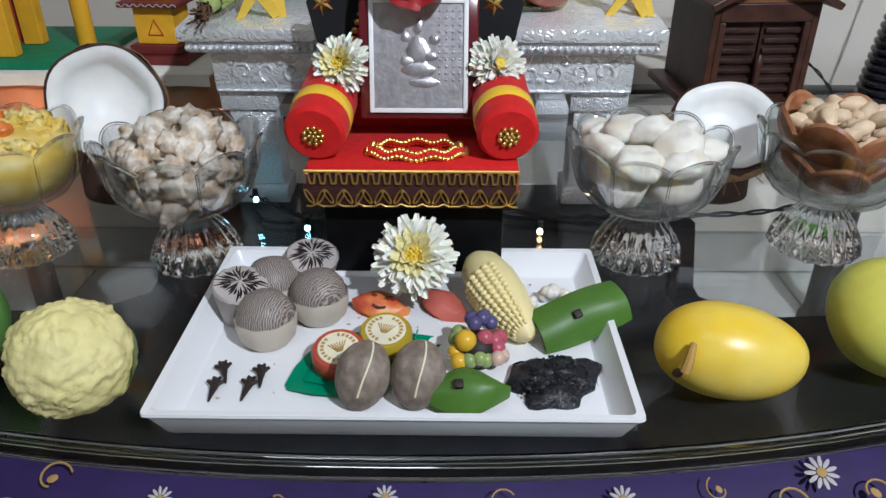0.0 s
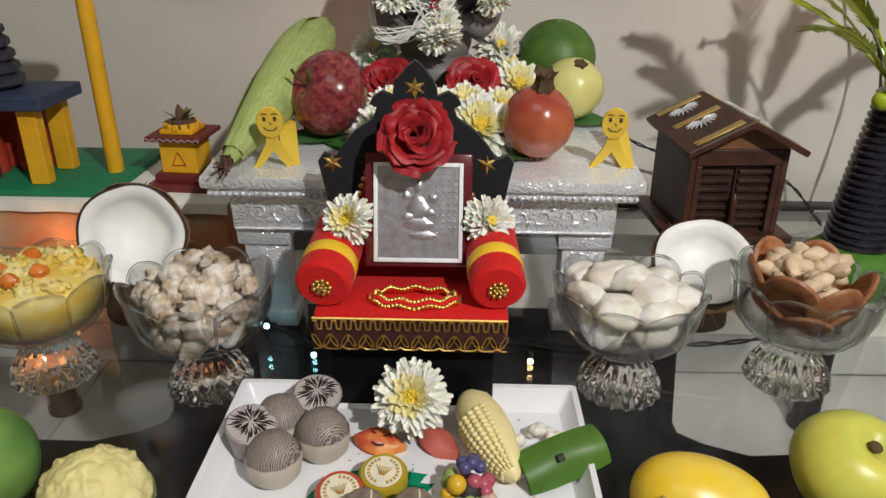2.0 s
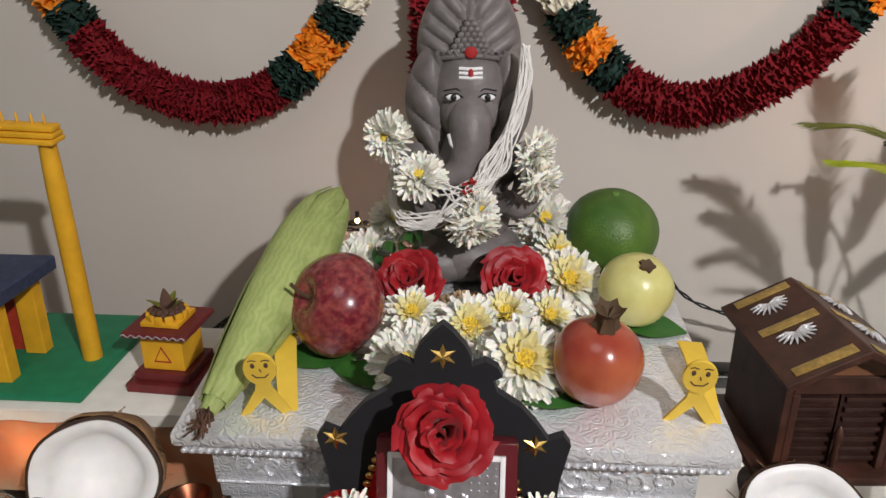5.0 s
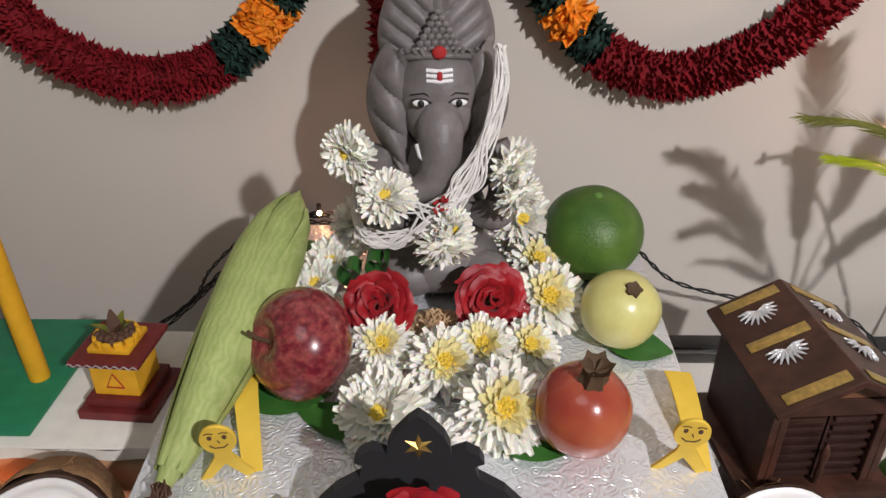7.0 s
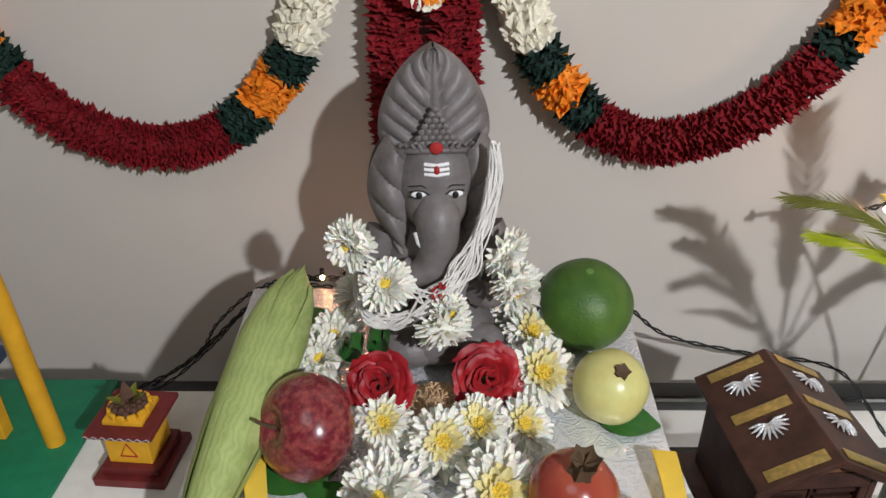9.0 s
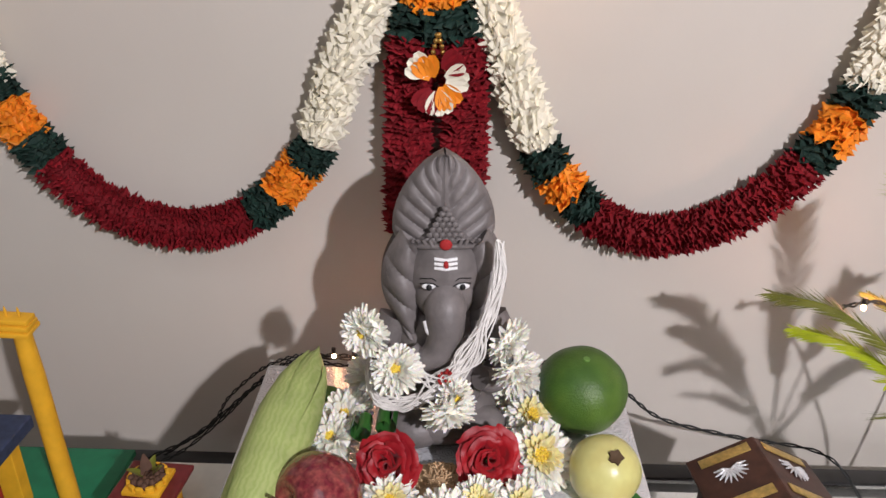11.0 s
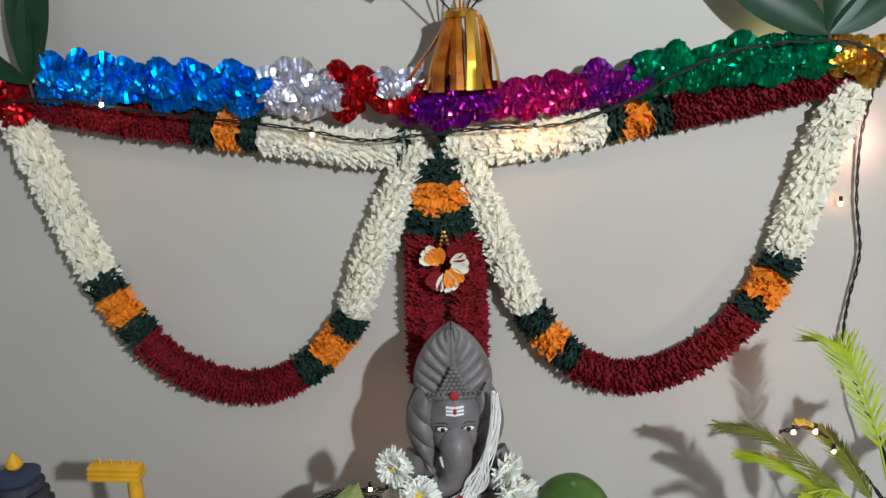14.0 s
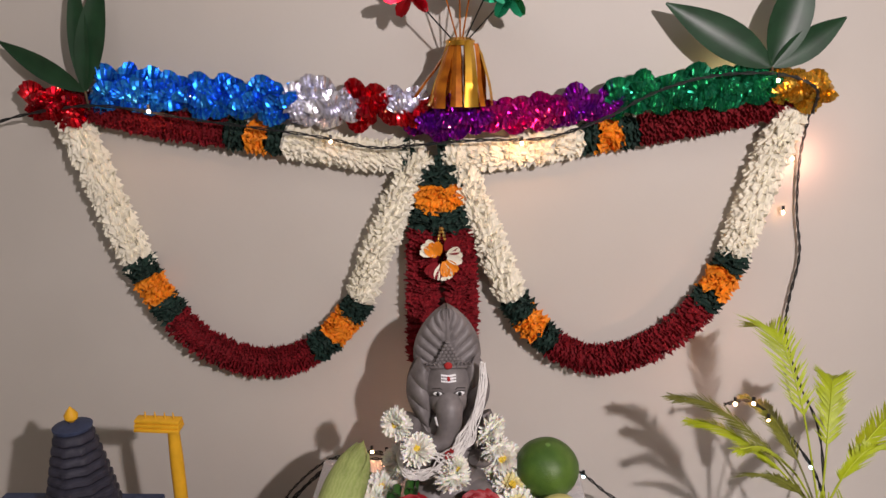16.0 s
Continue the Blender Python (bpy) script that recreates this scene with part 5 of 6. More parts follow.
# ---- wooden house ----
def build_house():
    t = thing("wooden_house", (0.330, 0.872, 0.425), "dark wooden miniature house with brass roof strips", "house model", turn=Matrix.Rotation(radians(4), 4, "Z"))
    W, D, H = 0.054, 0.058, 0.099
    part("base", Shape().box(-W - 0.016, -D - 0.012, 0, W + 0.016, D + 0.012, 0.010, 0.003), WOOD, t)
    for sx in (-1, 1):
        x0, x1 = sorted((sx * W, sx * (W - 0.007)))
        part("side_wall", Shape().box(x0, -D, 0.0102, x1, D, H + 0.008, 0.001), WOOD, t, smooth=False)
    part("rear_wall", Shape().box(-W + 0.0072, D - 0.007, 0.0102, W - 0.0072, D, H + 0.008), WOOD, t, smooth=False)
    part("front_frame", Shape().box(-W + 0.0072, -D, H - 0.010, W - 0.0072, -D + 0.007, H + 0.008, 0.001).box(-W + 0.0072, -D, 0.0102, -W + 0.014, -D + 0.007, H - 0.0105, 0.001).box(W - 0.014, -D, 0.0102, W - 0.0072, -D + 0.007, H - 0.0105, 0.001), WOOD, t, smooth=False)
    part("gable", Shape().slab([(-W, 0), (W, 0), (0, 0.032)], -0.003, 0.003, Matrix.Translation((0, -D + 0.004, H + 0.0085)) @ Matrix.Rotation(math.pi / 2, 4, "X")), mat("lighter_wood", (0.17, 0.075, 0.035), 0.4, var=0.2), t, smooth=False)
    part("gable", Shape().slab([(-W, 0), (W, 0), (0, 0.032)], -0.003, 0.003, Matrix.Translation((0, D - 0.004, H + 0.0085)) @ Matrix.Rotation(math.pi / 2, 4, "X")), WOOD, t, smooth=False)
    for sx in (-1, 1):
        door = part("door", Shape().box(min(sx * 0.001, sx * 0.047), -D + 0.009, 0.0105, max(sx * 0.001, sx * 0.047), -D + 0.012, H - 0.011), WOODDARK, t, "dark slatted door", smooth=False)
        for k in range(7):
            z = 0.016 + k * 0.0102
            part("slat", Shape().box(min(sx * 0.004, sx * 0.045), -D + 0.005, z, max(sx * 0.004, sx * 0.045), -D + 0.0088, z + 0.005, 0.0008), WOODDARK, door)
    part("knob", Shape().lathe([(0.0028, 0), (0.004, 0.01), (0.0028, 0.022), (0.0042, 0.034), (0.002, 0.042), (0, 0.044)], 12, Matrix.Translation((0, -D - 0.001, 0.014))), WOOD, t)
    slope = math.atan2(0.035, W + 0.014)
    for sx in (-1, 1):
        m = Matrix.Translation((0, 0, H + 0.044)) @ Matrix.Rotation(sx * slope, 4, "Y")
        L = 0.074
        roof = part("roof_panel", Shape().box(min(0, sx * L), -D - 0.020, -0.007, max(0, sx * L), D + 0.016, 0.0, 0.0012, m), WOOD, t, smooth=False)
        for y in (-D - 0.008, 0.002, D + 0.004):
            part("brass_strip", Shape().box(min(sx * 0.008, sx * (L - 0.012)), y - 0.006, 0.0003, max(sx * 0.008, sx * (L - 0.012)), y + 0.006, 0.0012, 0.0003, m), BRASS, roof, "pierced brass strip")
        for y in (-0.022, 0.036):
            fan = Shape()
            for k in range(11):
                b = math.pi * (1.12 * k / 10 - 0.06)
                a0 = Vector((sx * 0.036, y + 0.006, 0.0012))
                d = Vector((math.cos(b), -math.sin(b), 0))
                fan.tube([a0, a0 + d * 0.008 + Vector((0, 0, 0.0016)), a0 + d * 0.0175], [0.0007, 0.0018, 0.0005], 6, m)
            part("shell_stud", fan, SILVERFINE, roof, "silver shell-shaped stud")
    return t


build_house()
single("turned_wood_stand", Shape().lathe([(0.048, 0), (0.050, 0.008), (0.040, 0.016), (0.030, 0.03), (0.036, 0.045), (0.044, 0.066), (0.050, 0.069), (0.050, 0.0748), (0, 0.0748)], 32, Matrix.Translation((0.335, 0.880, TOP))), WOOD, "dark turned wooden stand under the house", "stand")


# ---- temple model on the green board ----
single("green_board", Shape().box(-0.80, 0.842, RISER + 0.0005, -0.375, 1.02, RISER + 0.009, 0.002), GREENBOARD, "green painted base board of the temple model", "board", m=None)
BOARD = RISER + 0.0095


def build_temple():
    t = thing("temple_model", (-0.564, 0.928, BOARD), "hand-made model temple with dark stepped tower", "temple model")
    h = 0.090
    for x in (-0.085, 0.098):
        for y in (-0.060, 0.0):
            part("post", Shape().box(x - 0.011, y - 0.008, 0, x + 0.011, y + 0.008, h, 0.001), YELLOWWOOD, t, "yellow painted post", smooth=False)
    part("roof_slab", Shape().box(-0.125, -0.082, h + 0.0005, 0.125, 0.018, h + 0.016, 0.002), BLUEWOOD, t, "dark blue speckled roof slab", smooth=False)
    part("shrine_wall", Shape().box(-0.08, 0.0, 0, 0.08, 0.006, h - 0.001), REDWOOD, t, smooth=False)
    for x in (-0.045, 0.030):
        part("door_post", Shape().box(x - 0.006, -0.052, 0, x + 0.006, -0.04, h - 0.001), MAROONPAINT, t, smooth=False)
        part("door_post", Shape().box(x - 0.018, -0.050, 0, x - 0.0095, -0.042, h - 0.001), WHITEPAINT, t, smooth=False)
    tower = Shape()
    prof = []
    n = 9
    for k in range(n):
        r0 = 0.050 - 0.026 * (k / n) ** 1.15
        z0 = h + 0.018 + 0.0143 * k
        prof += [(r0 * 0.93, z0), (r0 * 1.04, z0 + 0.004), (r0 * 1.02, z0 + 0.010), (r0 * 0.90, z0 + 0.0140)]
    prof += [(0.020, h + 0.1485), (0.0, h + 0.1495)]
    tower.lathe(prof, 32, Matrix.Translation((0.026, -0.032, 0)), wave=0.05, lobes=8)
    tw = part("tower", tower, TOWERDARK, t)
    part("tower_cap", Shape().lathe([(0.0, h + 0.1500), (0.026, h + 0.1505), (0.027, h + 0.1555), (0.010, h + 0.1615), (0, h + 0.1615)], 24, Matrix.Translation((0.026, -0.032, 0))), BLUEWOOD, tw, "blue disc cap")
    part("finial", Shape().lathe([(0.004, h + 0.1617), (0.009, h + 0.1665), (0.0095, h + 0.1725), (0.005, h + 0.1795), (0.0, h + 0.1855)], 18, Matrix.Translation((0.026, -0.032, 0))), YELLOWWOOD, tw, "yellow knob")
    return t


build_temple()
for x, y, m in ((-0.545, 0.91, REDWOOD), (-0.510, 0.925, REDWOOD)):
    s = Shape().lathe([(0.013, 0), (0.015, 0.02), (0.010, 0.045), (0.012, 0.055), (0.006, 0.066), (0.011, 0.078), (0.009, 0.088), (0, 0.092)], 18, Matrix.Translation((x, y, BOARD)))
    single("clay_figurine", s, m, "small plain red clay figurine inside the temple", "figurine", "clay figurines")


def build_flag_post():
    t = thing("flag_post", (-0.401, 0.918, BOARD), "tall leaning yellow post with slatted cross arm", "post", turn=Matrix(((1, 0, 0.085, 0), (0, 1, -0.20, 0), (0, 0, 1.06, 0), (0, 0, 0, 1))))
    part("pole", Shape().lathe([(0.010, 0), (0.0095, 0.18), (0.008, 0.222), (0, 0.223)], 12), YELLOWWOOD, t)
    for k in range(3):
        part("arm_slat", Shape().box(-0.052, -0.012 + k * 0.002, 0.2232 + k * 0.0055, 0.012, 0.012 - k * 0.002, 0.2277 + k * 0.0055, 0.001), YELLOWWOOD, t)
    for x in (-0.038, -0.024, -0.010, 0.002):
        part("pin", Shape().lathe([(0.001, 0.239), (0.0014, 0.244), (0.0006, 0.248), (0, 0.249)], 8, Matrix.Translation((x, 0, 0))), YELLOWWOOD, t)


build_flag_post()


def build_altar_pot():
    t = thing("plant_altar", (-0.302, 0.900, RISER), "small yellow pedestal planter on maroon base", "planter", turn=Matrix.Rotation(radians(-4), 4, "Z"))
    part("base", Shape().box(-0.036, -0.036, 0, 0.036, 0.036, 0.010, 0.001).box(-0.029, -0.029, 0.0102, 0.029, 0.029, 0.020, 0.001), MAROONPAINT, t, smooth=False)
    part("block", Shape().box(-0.022, -0.022, 0.0203, 0.022, 0.022, 0.060, 0.001), YELLOWWOOD, t, smooth=False)
    part("collar", Shape().box(-0.034, -0.034, 0.0603, 0.034, 0.034, 0.0665, 0.002), MAROONPAINT, t, smooth=False)
    crown = Shape().box(-0.020, -0.020, 0.0667, 0.020, 0.020, 0.072, 0.001)
    for k in range(12):
        a = k * math.pi / 6
        crown.box(-0.004, -0.002, 0.070, 0.004, 0.002, 0.078, 0.0008, Matrix.Rotation(a, 4, "Z") @ Matrix.Translation((0, 0.019, 0)))
    part("top", crown, YELLOWWOOD, t)
    tri = [(0.0085, 0.030), (-0.0085, 0.030), (0.0, 0.046)]
    part("triangle_mark", Shape().tube([(x, -0.0226, z) for x, z in tri + tri[:2]], 0.0008, 5), REDPAINT, t)
    wav = Shape().tube([(-0.033 + 0.066 * i / 40, -0.0345, 0.0635 + 0.0015 * math.sin(i * 1.2)) for i in range(41)], 0.0006, 5)
    part("wavy_line", wav, PRINTWHITE, t)
    for k, (dx, dy, L) in enumerate(((-0.6, -0.3, 0.030), (0.5, -0.2, 0.034), (0.1, 0.5, 0.028), (-0.2, 0.3, 0.030), (0.7, 0.3, 0.024))):
        m = Matrix.Translation((0, 0, 0.074)) @ Vector((dx, dy, 0.8)).to_track_quat("X", "Z").to_matrix().to_4x4()
        part("leaf", leaf_shape(L * 0.85, 0.010, 0.3), CORNSILK if k % 2 else PALMDARK, t, m=m)
    fill = Shape()
    for k in range(26):
        a, d = k * 2.4, 0.0032 * math.sqrt(k)
        fill.ball((d * math.cos(a), d * math.sin(a), 0.0755 + rnd.uniform(0, 0.003)), 0.0042, 8, 6)
    tagged(part("seed_filling", fill, CORNSILK, t, "brown dried seeds"), kind="stuff")


build_altar_pot()


# ---- ringed palm ----
def build_palm():
    t = thing("craft_palm_tree", (0.515, 0.875, TOP), "craft palm with black ringed trunk and paper fronds", "craft tree")
    part("base", Shape().lathe([(0.0, 0.0), (0.062, 0.0), (0.064, 0.010), (0.056, 0.036), (0.042, 0.050), (0, 0.054)], 28, wave=0.04, lobes=7), GRASSGREEN, t, "bright green base mound")
    prof = []
    for k in range(22):
        z = 0.05 + k * 0.0085
        r = 0.036 - 0.020 * (k / 21) ** 1.2
        prof += [(r, z), (r + 0.003, z + 0.002), (r + 0.003, z + 0.005), (r - 0.001, z + 0.0078)]
    part("trunk", Shape().lathe(prof + [(0.0, 0.24)], 24), mat("black_plastic_rings", (0.02, 0.018, 0.025), 0.25, var=0.3, scale=100, coat=0.3), t)
    nuts = Shape()
    for x, y, z in ((-0.020, -0.045, 0.245), (-0.034, -0.040, 0.232), (-0.012, -0.050, 0.226), (-0.030, -0.048, 0.252), (0.012, -0.045, 0.235), (0.02, -0.035, 0.25)):
        nuts.ball((x, y, z), 0.011, 14, 10)
        nuts.tube([(x, y, z + 0.01), (x * 0.5, y * 0.5, 0.29)], 0.001, 5)
    part("fruit_bunch", nuts, mat("lime_green_bead", (0.38, 0.46, 0.03), 0.3), t, "cluster of green beads")
    ends = [(-0.175, 0.11, 0.365, 0.05, 1), (-0.15, 0.10, 0.33, 0.045, 0), (-0.055, 0.13, 0.470, 0.060, 0), (0.045, 0.10, 0.40, 0.050, 0), (0.15, 0.08, 0.36, 0.05, 0), (-0.10, 0.0, 0.30, 0.04, 1), (-0.125, -0.02, 0.35, 0.035, 0), (0.08, 0.02, 0.33, 0.045, 0), (-0.05, 0.16, 0.34, 0.04, 1)]
    for k, (dx, dy, dz, w, dark) in enumerate(ends):
        line = smooth_line([(0, 0, 0.235), (dx * 0.35, dy * 0.35, 0.235 + (dz - 0.235) * 0.62), (dx * 0.72, dy * 0.72, 0.235 + (dz - 0.235) * 0.98), (dx, dy, dz)], 10)
        fr = Shape()
        fr.tube(line, 0.0014, 6)
        n = len(line)
        side = Vector((0, 0, 1)).cross(Vector((dx, dy, dz - 0.235))).normalized() if abs(dx) + abs(dy) > 0.14 else Vector((1, 0, 0))
        if k == 2:
            side = Vector((1, 0.0, 0.0))
        for i in range(9, n):
            d = (line[min(i + 1, n - 1)] - line[i - 1]).normalized()
            u = (i - 9) / (n - 10)
            for j in range(4):
                p = line[i] + d * j * 0.0018
                for sg in (-1, 1):
                    L = w * 0.86 * math.sin(math.pi * (0.25 + 0.6 * u)) * rnd.uniform(0.65, 1.15)
                    tip = p + side * sg * L * 0.58 + d * L * 0.80 + Vector((rnd.uniform(-0.1, 0.1) * L, rnd.uniform(-0.1, 0.1) * L, -0.12 * L))
                    up = d.cross(side * sg).normalized() * 0.0008
                    mid = (p + tip) / 2
                    wd = d * 0.0019
                    fr.add([p - wd * 0.6, mid - wd + up, tip, mid + wd + up, p + wd * 0.6], [(0, 1, 3, 4), (1, 2, 3)])
        part("frond", fr, PALMDARK if dark else PALM, t, smooth=False)
    return t


build_palm()


build_string("black wire string of small lights in the palm", [(0.60, 1.0, TOP + 0.004), (0.58, 0.98, 0.50), (0.545, 0.96, 0.60), (0.50, 0.985, 0.665), (0.455, 1.00, 0.700), (0.42, 1.01, 0.690)],
             [((0.455, 0.985, 0.703), WARMLED), ((0.43, 0.99, 0.700), WARMLED), ((0.475, 0.975, 0.680), WARMLED), ((0.535, 0.955, 0.615), COOLLED)])


# ---- glass bowls ----
def bowl_glass(t):
    foot = Shape()
    foot.lathe([(0.0, 0.0065), (0.020, 0.005), (0.037, 0.0002), (0.039, 0.004), (0.036, 0.014), (0.027, 0.030), (0.017, 0.041), (0.015, 0.046), (0.0, 0.046)], 90, wave=0.035, lobes=18, start=1)
    part("foot", foot, BOWLGLASS, t, "ribbed glass foot").visible_shadow = False
    outer = [(0.012, 0.0465), (0.028, 0.048), (0.046, 0.056), (0.057, 0.069), (0.0625, 0.084), (0.0645, 0.096), (0.066, 0.105)]
    inner = [(0.0640, 0.1053), (0.0622, 0.096), (0.0600, 0.085), (0.0545, 0.071), (0.044, 0.059), (0.026, 0.0515), (0.0, 0.050)]
    rows = []
    for r, z in [(0.0, 0.0465)] + outer + inner:
        k = max(0.0, (z - 0.052) / 0.053)
        row = []
        for q in range(108):
            a = 2 * math.pi * q / 108
            lobe = abs(math.cos(4.5 * a))
            rr = r * (1 + 0.075 * k * (lobe ** 0.6 - 0.65))
            row.append((rr * math.cos(a), rr * math.sin(a), z + 0.011 * k ** 3 * (lobe ** 0.7 - 0.3) * (1 if r > 0.02 else 0)))
        rows.append(row)
    part("bowl", Shape().grid(rows, True), BOWLTHIN, t, "scalloped clear glass bowl").visible_shadow = False
    lip = [Vector(q) + Vector((0, 0, 0.0006)) for q in rows[7]]
    part("rim", Shape().tube(lip + lip[:1], 0.0014, 8, caps=False), BOWLGLASS, t, "rounded glass rim").visible_shadow = False
    for q in range(9):
        rib = [Vector(rows[i][q * 12 + 6]) for i in range(3, 8)]
        part("rib", Shape().tube(rib, [0.0006, 0.0010, 0.0013, 0.0014, 0.0013], 6), BOWLGLASS, t).visible_shadow = False


def chunk(s, at, r, lump=0.5, freq=1.6, flat=1.0):
    s.soft = True
    s.ball((0, 0, 0), (r, r * rnd.uniform(0.7, 1.0), r * flat * rnd.uniform(0.7, 1.0)), 18, 12, pose(*at, rnd.uniform(0, 360), rnd.uniform(0, 40), rnd.uniform(0, 360)), lump, freq)


def fill_points(n, zmin=0.066, zmax=0.128):
    out = []
    for k in range(n):
        z = zmin + (zmax - zmin) * ((k + 0.5) / n)
        rmax = float(np.interp(z, [0.056, 0.07, 0.085, 0.105, 0.125], [0.026, 0.043, 0.048, 0.046, 0.022]))
        a = k * 2.39996
        out.append((rmax * math.sqrt(rnd.uniform(0.2, 1)) * math.cos(a), rmax * math.sqrt(rnd.uniform(0.2, 1)) * math.sin(a), z))
    return out


def build_bowl(at, content, label, turn=0.0):
    t = thing("glass_bowl", at, label, "bowl", "footed glass bowls", turn=Matrix.Rotation(turn, 4, "Z"))
    bowl_glass(t)
    if content == "beige":
        s = Shape()
        for p in fill_points(64, 0.060, 0.122):
            chunk(s, p, rnd.uniform(0.009, 0.017), 0.5, 2.4, 0.8)
        tagged(part("sweet_pieces", s, BEIGE, None), "crumbly beige sweet pieces heaped in the bowl", "sweets", kind="stuff").matrix_basis = t.matrix_basis
    elif content == "pudding":
        s = Shape().lathe([(0.0, 0.0525), (0.024, 0.054), (0.042, 0.062), (0.052, 0.074), (0.0575, 0.088), (0.0585, 0.098), (0.048, 0.106), (0.032, 0.112), (0.014, 0.116), (0.0, 0.117)], 36)
        for k in range(60):
            a, d = rnd.uniform(0, 6.28), 0.050 * math.sqrt(rnd.random())
            chunk(s, (d * math.cos(a), d * math.sin(a), 0.116 - 0.20 * d), rnd.uniform(0.005, 0.010), 0.8, 2, 0.6)
        tagged(part("yellow_pudding", s, PUDDING, None), "lumpy yellow pudding filling the bowl", "pudding", kind="stuff").matrix_basis = t.matrix_basis
        f = Shape()
        for x, y in ((0.01, -0.022), (-0.024, -0.008), (0.0, 0.02), (-0.012, -0.036)):
            f.ball((x, y, 0.119), (0.008, 0.006, 0.006), 10, 8, None, 0.4, 2)
        tagged(part("fruit_pieces", f, CARROT, None), "orange candied fruit pieces on the pudding", "fruit pieces", kind="stuff").matrix_basis = t.matrix_basis
    elif content == "white":
        for k, p in enumerate([(0, 0, 0.068)] + [(0.033 * math.cos(k * 1.257), 0.033 * math.sin(k * 1.257), 0.080) for k in range(5)] + [(0.040 * math.cos(k * 0.898 + 0.5), 0.040 * math.sin(k * 0.898 + 0.5), 0.102) for k in range(7)] + [(0.0, 0.0, 0.116), (0.012, -0.022, 0.112), (-0.016, 0.012, 0.114)]):
            s = Shape().ball((0, 0, 0), (0.0205, 0.0185, 0.0125), 26, 16, None, 0.20, 1.3)
            s.v = [tuple(Vector(q) * (1 + 0.16 * noise.noise(Vector(q) * 95 + Vector((k, 0, 0))) - 0.25 * math.exp(-(q[0] ** 2 + q[1] ** 2) / 4e-5) * (q[2] > 0))) for q in s.v]
            s.soft = True
            ob = tagged(part("round_sweet", s, WHITESWEET, None), "soft milky white round sweet in the bowl", "sweet", "white sweets")
            ob.matrix_basis = t.matrix_basis @ pose(*p, rnd.uniform(-35, 35), rnd.uniform(-35, 35), rnd.uniform(0, 360))
    else:
        for k, (a, tilt, z) in enumerate(((0.3, 62, 0.104), (1.3, 60, 0.106), (2.3, 64, 0.104), (3.3, 58, 0.106), (4.2, 66, 0.099), (5.2, 62, 0.100), (4.7, 50, 0.076), (5.7, 48, 0.078), (0.9, 46, 0.076), (2.6, 46, 0.078), (3.7, 42, 0.074))):
            s = Shape().lathe([(0.0, -0.002), (0.016, -0.004), (0.0240, 0.0), (0.0250, 0.003), (0.0215, 0.004), (0.013, 0.0), (0.0, 0.001)], 22, wave=0.04, lobes=3)
            rr = 0.043 if z > 0.095 else 0.032
            ob = tagged(part("brown_sweet_disc", s, BROWNSWEET, None), "brown dished sweet standing against the glass", "sweet", "brown sweet discs")
            ob.matrix_basis = t.matrix_basis @ Matrix.Translation((rr * math.cos(a), rr * math.sin(a), z)) @ Matrix.Rotation(a, 4, "Z") @ Matrix.Rotation(radians(-tilt), 4, "Y")
        s = Shape()
        for k in range(46):
            a, d = rnd.uniform(0, 6.28), 0.036 * math.sqrt(rnd.random())
            m = pose(d * math.cos(a), d * math.sin(a), 0.128 - 0.3 * d + rnd.uniform(-0.012, 0.005), rnd.uniform(-40, 40), rnd.uniform(-40, 40), rnd.uniform(0, 360))
            s.ball((0, 0, 0), (0.0118, 0.0072, 0.0066), 10, 8, m, 0.25, 1.2)
        s.ball((0, 0, 0.082), (0.03, 0.03, 0.03), 14, 8)
        tagged(part("pale_nuts", s, PISTA, None), "pale pistachios and cashews heaped in the bowl", "nuts", kind="stuff").matrix_basis = t.matrix_basis


build_bowl((-0.200, 0.624, TOP), "beige", "footed glass bowl of beige sweet pieces")
build_bowl((-0.356, 0.636, TOP), "pudding", "footed glass bowl of yellow pudding", 0.4)
build_bowl((0.185, 0.632, TOP), "white", "footed glass bowl of white sweets", 0.2)
build_bowl((0.350, 0.652, TOP), "nuts", "footed glass bowl of nuts and brown discs", 0.7)


